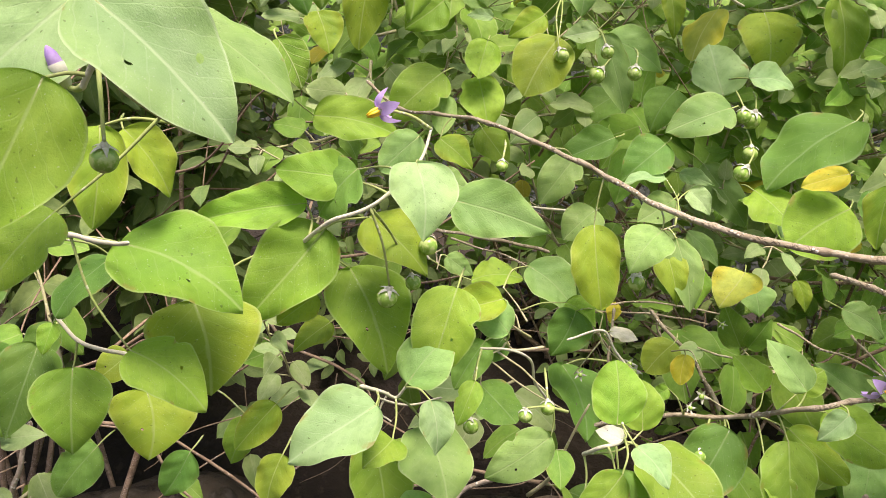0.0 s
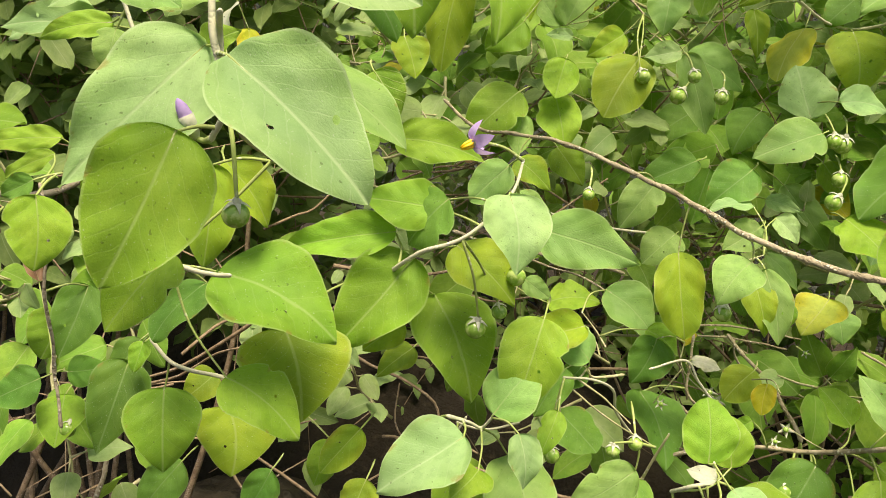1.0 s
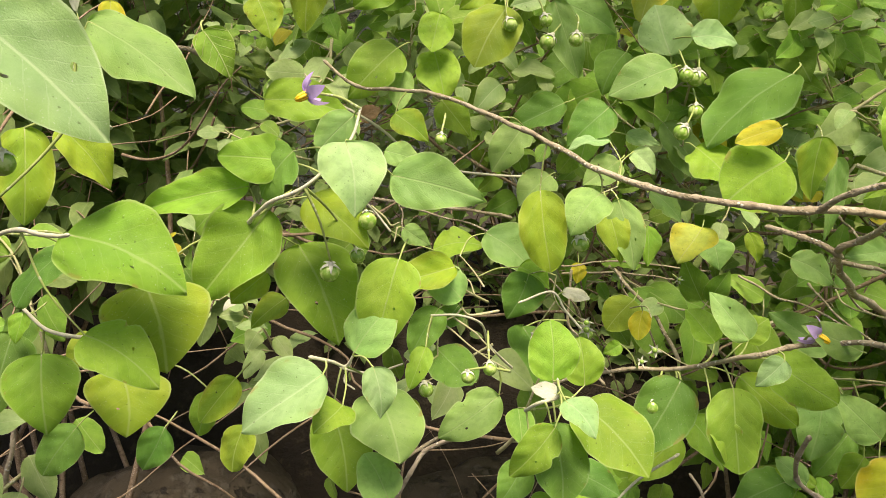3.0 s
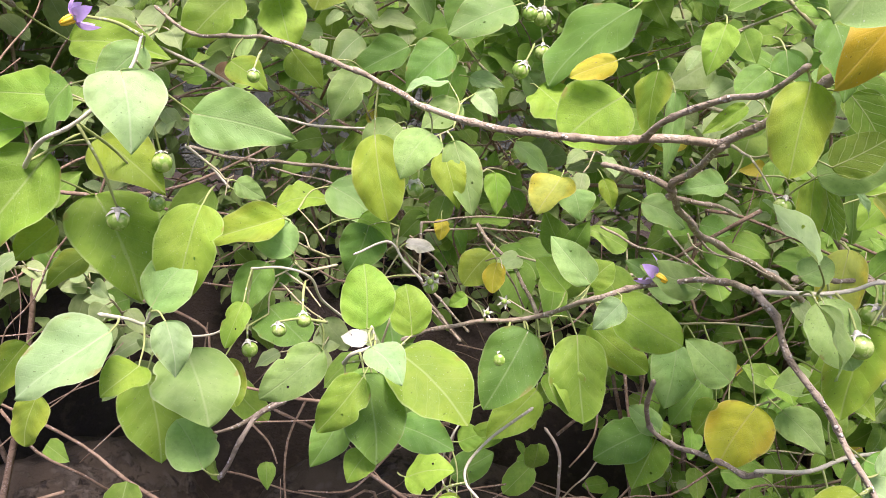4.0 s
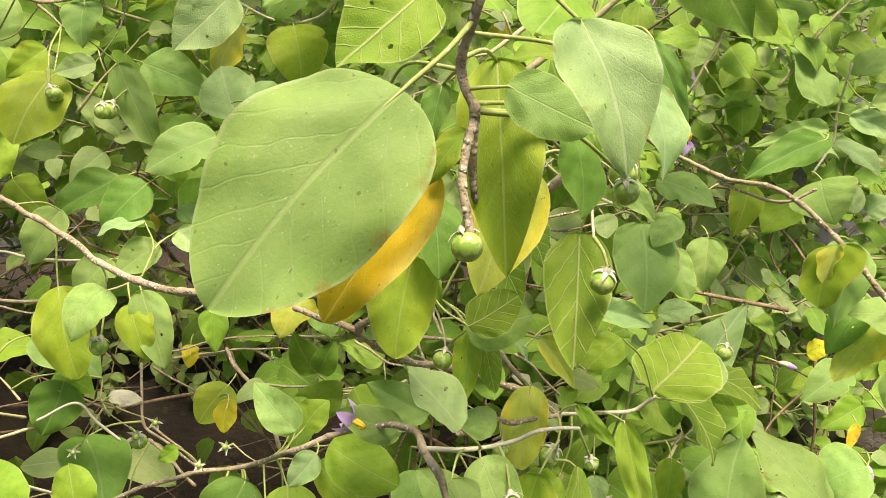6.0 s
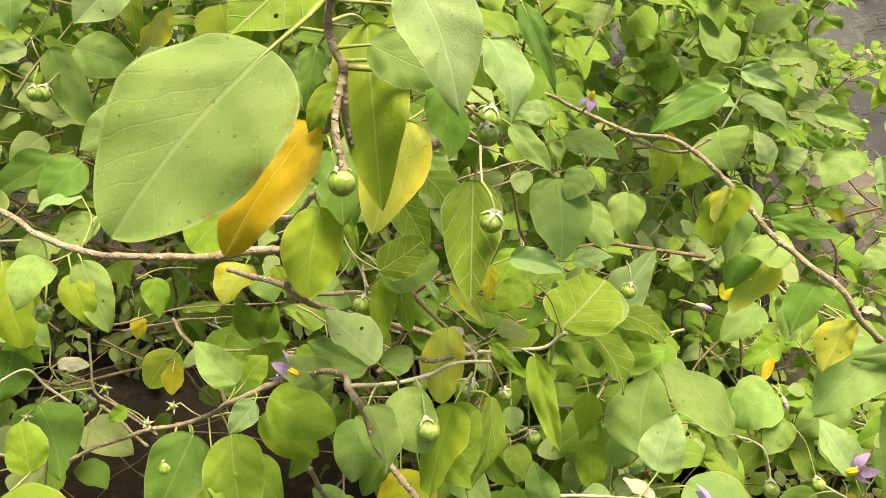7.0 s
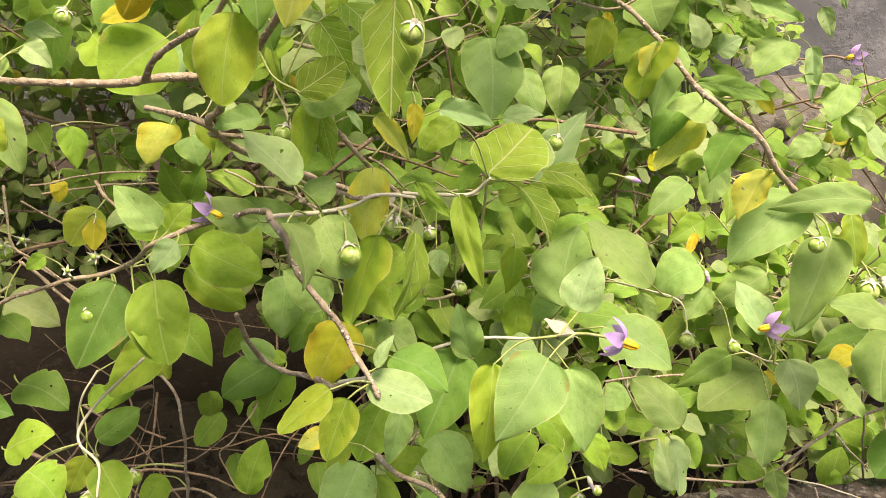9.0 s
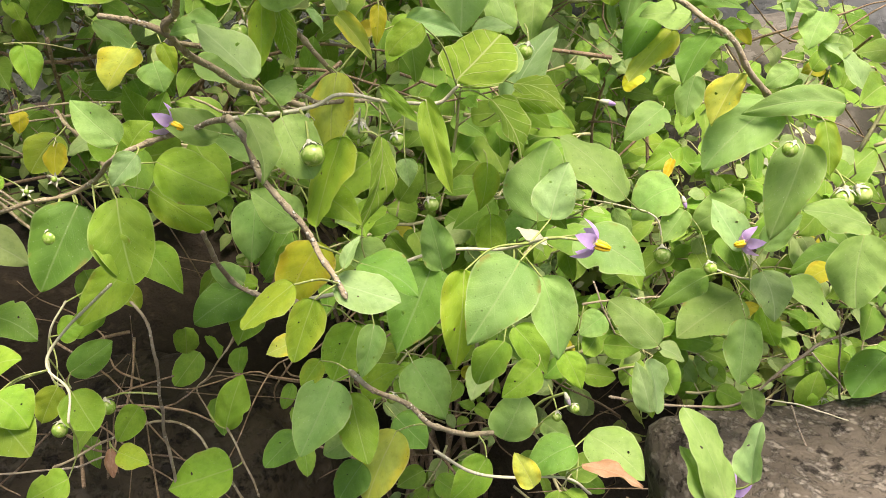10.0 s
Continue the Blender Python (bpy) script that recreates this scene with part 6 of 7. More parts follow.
leaf("pale", (0.5205, 0.4080, 0.7374), (0.5181, 0.3889, 0.7077), 0.0197, (0.45, -0.77, 0.46))
leaf("deep", (0.6247, 0.5609, 0.6441), (0.6334, 0.5463, 0.6149), 0.0212, (-0.31, -0.88, 0.35))
leaf("soft", (0.6475, 0.5701, 0.6427), (0.6645, 0.5487, 0.6187), 0.0241, (-0.21, -0.80, 0.56))
leaf("soft", (0.7346, 0.5991, 0.5837), (0.7135, 0.6222, 0.6052), 0.0270, (-0.21, -0.76, 0.61))
leaf("soft", (0.6852, 0.5315, 0.7102), (0.6257, 0.5304, 0.6835), 0.0552, (-0.37, -0.38, 0.85))
leaf("deep", (0.5820, 0.4382, 0.7759), (0.5386, 0.4335, 0.7614), 0.0201, (-0.14, -0.74, 0.65))
leaf("pale", (0.5554, 0.3536, 0.8125), (0.5575, 0.3408, 0.7860), 0.0237, (-0.30, -0.87, 0.40))
leaf("soft", (0.6042, 0.3892, 0.7866), (0.6290, 0.3658, 0.7590), 0.0245, (0.15, -0.69, 0.71))
leaf("soft", (0.6016, 0.4186, 0.7489), (0.5852, 0.3971, 0.7131), 0.0258, (-0.38, -0.71, 0.60))
leaf("green", (0.6132, 0.4171, 0.7562), (0.6178, 0.4053, 0.7314), 0.0177, (-0.71, -0.68, 0.19))
leaf("soft", (0.5993, 0.3295, 0.8366), (0.5840, 0.3131, 0.8016), 0.0314, (-0.77, -0.38, 0.51))
leaf("deep", (0.7686, 0.4496, 0.6788), (0.7265, 0.4385, 0.6541), 0.0373, (-0.40, -0.37, 0.84))
leaf("green", (0.7527, 0.4956, 0.6226), (0.7391, 0.4832, 0.5980), 0.0229, (-0.32, -0.76, 0.56))
leaf("soft", (0.6106, 0.4154, 0.6946), (0.6119, 0.4070, 0.6741), 0.0164, (-0.63, -0.73, 0.26))
leaf("soft", (0.4644, 0.2525, 0.7500), (0.4564, 0.2750, 0.7876), 0.0243, (0.28, -0.79, 0.54))
leaf("soft", (0.4549, 0.2540, 0.7500), (0.4529, 0.2714, 0.7704), 0.0168, (0.22, -0.73, 0.65))
leaf("pale", (0.4751, 0.2506, 0.7580), (0.4877, 0.2638, 0.7795), 0.0181, (-0.89, 0.13, 0.44))
leaf("soft", (0.4395, 0.3352, 0.7412), (0.4580, 0.3074, 0.7269), 0.0272, (-0.19, -0.55, 0.82))
leaf("gold", (0.3936, 0.3029, 0.7402), (0.3858, 0.3094, 0.7566), 0.0125, (-0.27, -0.93, 0.24))
leaf("deep", (0.4252, 0.3236, 0.7443), (0.3975, 0.3240, 0.7340), 0.0219, (-0.31, -0.48, 0.82))
leaf("dead", (0.4209, 0.3069, 0.7437), (0.4430, 0.2858, 0.7412), 0.0133, (0.07, -0.05, 1.00))
leaf("green", (0.3877, 0.3519, 0.7273), (0.3650, 0.3464, 0.7083), 0.0202, (-0.09, -0.92, 0.37))
leaf("soft", (0.4341, 0.3820, 0.7224), (0.4457, 0.3660, 0.7145), 0.0139, (-0.34, -0.60, 0.73))
leaf("yellow", (0.6520, 0.4018, 0.7852), (0.6277, 0.4012, 0.7774), 0.0170, (-0.24, -0.55, 0.80))
leaf("pale", (0.7595, 0.4499, 0.6089), (0.7720, 0.4377, 0.5914), 0.0118, (-0.25, -0.87, 0.42))
leaf("green", (0.5493, 0.4508, 0.6833), (0.5500, 0.4426, 0.6677), 0.0093, (-0.49, -0.78, 0.39))
leaf("soft", (0.4256, 0.3313, 0.8561), (0.4507, 0.3076, 0.8413), 0.0289, (-0.18, -0.65, 0.74))
leaf("soft", (0.5673, 0.3229, 0.9105), (0.5179, 0.3348, 0.9101), 0.0182, (-0.19, -0.78, 0.60))
leaf("soft", (0.5405, 0.3410, 0.9108), (0.4972, 0.3367, 0.8812), 0.0307, (-0.41, -0.60, 0.68))
leaf("soft", (0.5666, 0.3456, 0.8858), (0.5378, 0.3309, 0.8414), 0.0274, (-0.56, -0.60, 0.56))
leaf("olive", (0.5863, 0.3555, 0.8955), (0.5819, 0.3410, 0.8691), 0.0148, (-0.35, -0.79, 0.49))
leaf("pale", (0.8970, 0.6398, 0.8587), (0.8685, 0.6682, 0.9064), 0.0309, (0.08, -0.84, 0.54))
leaf("gold", (0.5145, 0.3984, 0.9436), (0.4852, 0.3933, 0.9185), 0.0237, (-0.61, -0.22, 0.76))
leaf("deep", (0.5016, 0.3447, 0.9454), (0.4798, 0.3363, 0.9236), 0.0245, (-0.66, -0.18, 0.73))
leaf("deep", (0.5141, 0.4130, 0.9569), (0.4887, 0.4051, 0.9299), 0.0209, (-0.47, -0.62, 0.63))
leaf("soft", (0.5877, 0.3151, 0.8469), (0.5490, 0.3212, 0.8585), 0.0200, (0.09, -0.73, 0.68))
leaf("soft", (0.5934, 0.4005, 0.8060), (0.6162, 0.3950, 0.8283), 0.0175, (-0.61, -0.65, 0.46))
leaf("green", (0.7083, 0.6951, 0.8098), (0.6667, 0.6920, 0.8086), 0.0335, (0.02, -0.59, 0.80))
leaf("soft", (0.5469, 0.4212, 0.9149), (0.5358, 0.4108, 0.8926), 0.0172, (-0.60, -0.57, 0.56))
leaf("deep", (0.6826, 0.4227, 0.7859), (0.6396, 0.4252, 0.7779), 0.0218, (-0.18, -0.53, 0.83))
leaf("soft", (0.8171, 0.7052, 0.9753), (0.7766, 0.6984, 0.9430), 0.0416, (-0.44, -0.59, 0.68))
leaf("pale", (0.8392, 0.6992, 0.9688), (0.8277, 0.6762, 0.9178), 0.0167, (-0.51, -0.74, 0.45))
leaf("soft", (0.8628, 0.6820, 0.9344), (0.8098, 0.6883, 0.9392), 0.0166, (-0.05, -0.85, 0.53))
leaf("soft", (0.8742, 0.6823, 0.9328), (0.8441, 0.6646, 0.9005), 0.0353, (-0.38, -0.61, 0.69))
leaf("soft", (0.7810, 0.7257, 1.0138), (0.8265, 0.6992, 0.9950), 0.0227, (-0.35, -0.86, 0.37))
leaf("olive", (0.8615, 0.7079, 1.0398), (0.8309, 0.7079, 1.0173), 0.0271, (-0.48, -0.58, 0.65))
leaf("pale", (0.8676, 0.7093, 1.0383), (0.8678, 0.6914, 1.0057), 0.0167, (-0.68, -0.64, 0.35))
leaf("pale", (0.8496, 0.7032, 1.0077), (0.8541, 0.6900, 0.9787), 0.0160, (-0.62, -0.74, 0.24))
leaf("deep", (0.7707, 0.7188, 0.9942), (0.7899, 0.7090, 0.9797), 0.0167, (-0.45, -0.89, 0.01))
leaf("soft", (0.8369, 0.6704, 0.8814), (0.8049, 0.6727, 0.8647), 0.0252, (-0.34, -0.77, 0.54))
leaf("soft", (0.8832, 0.6664, 0.9113), (0.8665, 0.6612, 0.8823), 0.0312, (-0.65, -0.59, 0.48))
leaf("green", (-0.1062, 0.3389, 0.8857), (-0.0991, 0.3266, 0.8519), 0.0324, (0.37, -0.85, 0.38))
leaf("olive", (-0.0985, 0.3975, 0.8560), (-0.0871, 0.3794, 0.8285), 0.0432, (0.47, -0.63, 0.61))
leaf("green", (-0.0619, 0.2949, 0.9130), (-0.0298, 0.2892, 0.8980), 0.0248, (0.22, -0.65, 0.72))
leaf("deep", (-0.1409, 0.3721, 0.8816), (-0.1435, 0.3497, 0.8415), 0.0285, (0.31, -0.84, 0.45))
leaf("pale", (0.0279, 0.3172, 0.8975), (-0.0014, 0.2994, 0.8772), 0.0284, (-0.06, -0.70, 0.71))
leaf("olive", (-0.0189, 0.3469, 0.8797), (-0.0332, 0.3400, 0.8590), 0.0159, (0.10, -0.96, 0.25))
leaf("green", (-0.0327, 0.3557, 0.8674), (-0.0387, 0.3492, 0.8474), 0.0159, (-0.21, -0.91, 0.36))
leaf("olive", (-0.0130, 0.3416, 0.8594), (-0.0162, 0.3327, 0.8403), 0.0186, (-0.32, -0.84, 0.44))
leaf("deep", (-0.1143, 0.3803, 0.8304), (-0.1289, 0.3705, 0.8056), 0.0222, (0.05, -0.94, 0.34))
leaf("deep", (-0.0686, 0.3827, 0.8336), (-0.0784, 0.3770, 0.8105), 0.0181, (0.16, -0.97, 0.17))
leaf("olive", (0.2604, 0.2865, 1.0023), (0.2545, 0.2768, 0.9729), 0.0204, (-0.01, -0.95, 0.32), 2)
leaf("under", (0.3173, 0.2979, 1.0073), (0.3097, 0.2781, 0.9674), 0.0222, (-0.40, -0.79, 0.47), 0)
leaf("under", (0.2936, 0.3255, 0.9983), (0.3028, 0.3135, 0.9802), 0.0149, (-0.29, -0.86, 0.42))
leaf("under", (0.2831, 0.3095, 0.9734), (0.2994, 0.3061, 0.9851), 0.0164, (-0.43, -0.83, 0.35), 2)
leaf("soft", (0.2845, 0.3215, 0.9688), (0.3068, 0.3138, 0.9766), 0.0193, (-0.44, -0.73, 0.53), 2)
leaf("olive", (0.2874, 0.3293, 0.9669), (0.2837, 0.3186, 0.9432), 0.0109, (-0.31, -0.85, 0.43), 10)
leaf("under", (0.2934, 0.3322, 0.9639), (0.2959, 0.3212, 0.9449), 0.0099, (-0.31, -0.84, 0.44))
leaf("pale", (0.3046, 0.3324, 0.9634), (0.3100, 0.3274, 0.9542), 0.0043, (0.17, -0.82, 0.54))
leaf("gold", (0.3178, 0.3402, 0.9601), (0.3292, 0.3283, 0.9431), 0.0088, (-0.21, -0.86, 0.46))
leaf("yellow", (0.3394, 0.3566, 0.9628), (0.3356, 0.3491, 0.9466), 0.0077, (-0.27, -0.85, 0.46))
leaf("green", (0.3574, 0.3545, 0.9550), (0.3416, 0.3522, 0.9429), 0.0156, (-0.35, -0.72, 0.60), 6)
leaf("soft", (0.4137, 0.4701, 0.9884), (0.4056, 0.4396, 0.9445), 0.0388, (-0.10, -0.81, 0.58), 0)
leaf("soft", (0.3229, 0.4153, 1.0093), (0.3315, 0.4068, 0.9887), 0.0148, (-0.14, -0.94, 0.33))
leaf("deep", (0.2656, 0.2888, 1.0213), (0.2671, 0.2756, 0.9974), 0.0168, (0.05, -0.87, 0.49))
leaf("olive", (0.3102, 0.3772, 1.0116), (0.3055, 0.3715, 0.9937), 0.0102, (-0.27, -0.89, 0.36))
leaf("green", (0.3312, 0.3504, 0.8968), (0.3030, 0.3391, 0.8785), 0.0199, (-0.06, -0.80, 0.59))
leaf("under", (0.3318, 0.3309, 0.9103), (0.3192, 0.3142, 0.8757), 0.0148, (0.49, -0.84, 0.23))
leaf("gold", (0.3189, 0.3549, 0.9356), (0.3123, 0.3429, 0.9045), 0.0194, (-0.29, -0.87, 0.40))
leaf("orange", (0.5914, 0.6655, 1.0032), (0.5889, 0.6521, 0.9685), 0.0111, (-0.44, -0.83, 0.35))
leaf("green", (0.6030, 0.6148, 0.9867), (0.5746, 0.6114, 0.9625), 0.0302, (-0.43, -0.67, 0.60))
leaf("soft", (0.6071, 0.5448, 0.8739), (0.5682, 0.5340, 0.8558), 0.0277, (-0.17, -0.64, 0.75))
leaf("green", (0.6392, 0.5652, 0.8365), (0.6031, 0.5612, 0.8217), 0.0239, (-0.13, -0.83, 0.54))
leaf("orange", (0.6082, 0.5294, 0.8365), (0.5957, 0.5211, 0.8207), 0.0078, (-0.42, -0.62, 0.66))
leaf("soft", (0.6404, 0.4826, 0.8152), (0.6092, 0.4981, 0.7904), 0.0274, (-0.64, -0.67, 0.38))
leaf("soft", (0.5784, 0.4655, 0.8156), (0.5584, 0.4610, 0.7947), 0.0206, (-0.55, -0.53, 0.64))
leaf("soft", (0.4811, 0.3932, 0.8464), (0.4867, 0.3829, 0.8308), 0.0098, (-0.30, -0.84, 0.45))
leaf("green", (0.035, 0.325, 0.881), (0.027, 0.308, 0.876), 0.018, (0.24, -0.38, 0.89))
leaf("green", (-0.179, 0.381, 0.854), (-0.172, 0.362, 0.835), 0.024, (0.12, -0.67, 0.73))
leaf("deep", (-0.160, 0.419, 0.876), (-0.171, 0.406, 0.852), 0.019, (0.09, -0.89, 0.45))
leaf("green", (-0.131, 0.365, 0.895), (-0.131, 0.357, 0.882), 0.010, (0.17, -0.86, 0.49))
leaf("deep", (-0.086, 0.328, 0.939), (-0.101, 0.311, 0.917), 0.020, (-0.26, -0.67, 0.69))
leaf("green", (-0.130, 0.303, 1.000), (-0.120, 0.296, 0.974), 0.019, (0.90, -0.17, 0.40))
leaf("pale", (-0.171, 0.377, 1.043), (-0.206, 0.364, 1.028), 0.026, (-0.06, -0.70, 0.71))
leaf("green", (-0.070, 0.268, 1.022), (-0.081, 0.262, 1.014), 0.011, (0.33, -0.92, 0.22))
leaf("yellow", (-0.123, 0.442, 1.048), (-0.117, 0.435, 1.030), 0.014, (0.45, -0.79, 0.41))
leaf("pale", (0.047, 0.542, 1.074), (0.030, 0.541, 1.074), 0.009, (0.04, -0.91, 0.42))
leaf("pale", (0.348, 0.354, 0.895), (0.348, 0.348, 0.883), 0.010, (-0.23, -0.87, 0.44))
leaf("green", (0.294, 0.359, 0.962), (0.299, 0.351, 0.947), 0.012, (-0.01, -0.90, 0.43))
leaf("olive", (0.245, 0.496, 0.941), (0.251, 0.489, 0.924), 0.011, (-0.07, -0.92, 0.39))
leaf("green", (0.179, 0.467, 0.945), (0.181, 0.460, 0.923), 0.015, (0.20, -0.93, 0.32))
leaf("soft", (0.269, 0.207, 1.050), (0.286, 0.201, 1.042), 0.013, (-0.14, -0.93, 0.34))
leaf("green", (0.291, 0.236, 1.059), (0.277, 0.236, 1.058), 0.010, (-0.04, -0.59, 0.81))
leaf("pale", (0.216, 0.209, 1.066), (0.205, 0.207, 1.055), 0.012, (-0.07, -0.98, 0.20))
leaf("pale", (0.400, 0.359, 0.927), (0.402, 0.382, 0.944), 0.024, (-0.32, -0.55, 0.77))
leaf("soft", (0.495, 0.402, 0.987), (0.474, 0.381, 0.950), 0.024, (-0.36, -0.71, 0.60))
leaf("under", (0.429, 0.423, 0.909), (0.457, 0.411, 0.906), 0.016, (-0.31, -0.82, 0.49))
leaf("yellow", (0.732, 0.476, 0.615), (0.744, 0.462, 0.605), 0.017, (-0.27, -0.70, 0.66))
leaf("olive", (0.203, 0.493, 0.801), (0.214, 0.475, 0.792), 0.016, (0.02, -0.46, 0.89))
leaf("green", (0.281, 0.431, 0.813), (0.262, 0.442, 0.817), 0.011, (-0.27, -0.69, 0.68))
leaf("deep", (0.282, 0.466, 0.847), (0.283, 0.450, 0.819), 0.025, (0.11, -0.86, 0.49))
leaf("green", (0.329, 0.366, 0.864), (0.343, 0.377, 0.868), 0.014, (0.18, -0.52, 0.83))
leaf("white", (0.011, 0.726, 0.969), (-0.001, 0.730, 0.985), 0.013, (0.72, -0.27, 0.64))
leaf("white", (0.015, 0.811, 0.966), (0.023, 0.817, 0.984), 0.013, (-0.72, -0.50, 0.49))
leaf("white", (-0.116, 0.395, 1.039), (-0.114, 0.399, 1.058), 0.012, (-0.62, -0.76, 0.20))
leaf("white", (-0.201, 0.593, 1.017), (-0.212, 0.596, 1.034), 0.014, (0.81, -0.10, 0.58))
leaf("white", (0.408, 0.326, 0.855), (0.396, 0.335, 0.862), 0.010, (0.23, -0.38, 0.89))
leaf("white", (0.533, 0.589, 0.743), (0.532, 0.600, 0.760), 0.013, (0.45, -0.75, 0.49))
leaf("pale", (0.527, 0.572, 0.745), (0.512, 0.571, 0.732), 0.010, (-0.41, -0.73, 0.55))
leaf("pale", (0.719, 0.560, 0.713), (0.705, 0.570, 0.721), 0.013, (0.12, -0.55, 0.83))
leaf("white", (0.685, 0.517, 0.739), (0.683, 0.526, 0.756), 0.012, (0.32, -0.80, 0.51))
leaf("dead", (-0.026, 0.671, 0.981), (-0.011, 0.678, 0.992), 0.015, (0.16, -0.91, 0.38))
leaf("dead", (-0.169, 0.341, 0.923), (-0.179, 0.344, 0.940), 0.013, (0.85, 0.15, 0.51))
leaf("white", (-0.026, 0.185, 1.047), (-0.027, 0.188, 1.056), 0.006, (-0.72, -0.65, 0.23))
leaf("pale", (-0.028, 0.187, 1.048), (-0.034, 0.187, 1.049), 0.004, (0.08, -0.89, 0.44))
leaf("soft", (0.596, 0.421, 0.609), (0.586, 0.449, 0.666), 0.041, (0.25, -0.85, 0.46))
leaf("pale", (0.542, 0.434, 0.679), (0.540, 0.452, 0.711), 0.020, (-0.35, -0.82, 0.45))
leaf("pale", (0.531, 0.509, 1.034), (0.555, 0.499, 1.026), 0.019, (0.03, -0.60, 0.80))
leaf("green", (0.879, 0.701, 1.070), (0.837, 0.699, 1.032), 0.035, (-0.52, -0.61, 0.60))
leaf("yellow", (0.544, 0.500, 0.899), (0.555, 0.490, 0.906), 0.014, (-0.71, -0.53, 0.46))
leaf("pale", (0.404, 0.455, 1.026), (0.385, 0.462, 1.030), 0.015, (-0.23, -0.90, 0.38))
leaf("green", (0.341, 0.446, 0.844), (0.343, 0.426, 0.836), 0.020, (-0.23, -0.40, 0.88))
leaf("deep", (0.114, 0.466, 0.879), (0.130, 0.431, 0.852), 0.034, (0.22, -0.54, 0.81))
leaf("deep", (0.133, 0.463, 0.844), (0.148, 0.447, 0.835), 0.017, (0.09, -0.42, 0.90))
leaf("yellow", (0.103, 1.202, 0.203), (0.101, 1.192, 0.200), 0.011, (0.03, -0.27, 0.96))
leaf("green", (0.302, 0.326, 0.891), (0.318, 0.312, 0.879), 0.016, (-0.22, -0.77, 0.61))
leaf("green", (0.197, 0.453, 0.992), (0.212, 0.424, 0.978), 0.025, (-0.36, -0.56, 0.74))
leaf("pale", (0.300, 0.608, 0.988), (0.312, 0.625, 1.000), 0.021, (0.01, -0.58, 0.82))
leaf("deep", (0.250, 0.428, 0.984), (0.249, 0.440, 1.000), 0.014, (-0.16, -0.79, 0.60))


# ---- the inside of the shrub: further leaves and dry twigs, past counting ----
FRONT = Vector((0.16, 0.02, 1.01))
SEEN = np.array([[*((p - FRONT).normalized()), (p - FRONT).length] for p in LEAVES])


def behind(p, spare):
    """How far p lies behind the counted leaves in front of it; None where there are none."""
    d = p - FRONT
    far = d.length
    near = SEEN[:, :3] @ np.array(d / far) > math.cos(radians(5.0))
    if near.sum() < 2:
        return None
    return far - float(np.percentile(SEEN[near, 3], 75)) - spare


def open_side(p):
    """The gap on the left, where the dark shrubs on the bank show."""
    d = p - FRONT
    return d.x < -0.38 * d.y and d.z > -0.2 * d.y


def stone_side(p):
    """The gap on the right, where bare rock shows."""
    d = p - FRONT
    return d.x > 0.86 * d.y and d.z > -0.14 * d.y


def gather(name, blades, mat):
    verts = np.concatenate([b[0] for b in blades])
    uvs = np.concatenate([b[1] for b in blades])
    faces, at = [], 0
    for v, _, f in blades:
        faces += [tuple(i + at for i in q) for q in f]
        at += len(v)
    return blade_mesh(name, verts.tolist(), uvs, faces, mat)


def posed(shape, base, way, up, width, length):
    verts, uvs, faces = shape
    up = (up - way * up.dot(way)).normalized()
    x = way.cross(up)
    m = np.array([[*(x * width)], [*(way * length)], [*(up * length * 0.8)]])
    return np.array(verts) @ m + np.array(base), np.array(uvs), faces


SMALL = [blade(s[:4] + (0, 0), 6, 4, i * 1.3) for i, s in enumerate(SHAPES)]
FINE = [blade(s[:4] + (0, 0), 12, 6, i * 1.7 + 0.2) for i, s in enumerate(SHAPES)]
rng = random.Random(77)
SPRIG_LEAVES = {"inner": [], "sage": [], "turning": [], "white": []}
SPRIG_STEMS = [[], []]


def add_tube(store, line, radii, sides=5):
    v, f = tube(line, radii, sides, 0.12, len(store[0]) * 0.01)
    store[1].extend(tuple(i + len(store[0]) for i in q) for q in f)
    store[0].extend(v)


def hidden(p, spare):
    gap = behind(p, spare)
    return gap is None or gap > 0


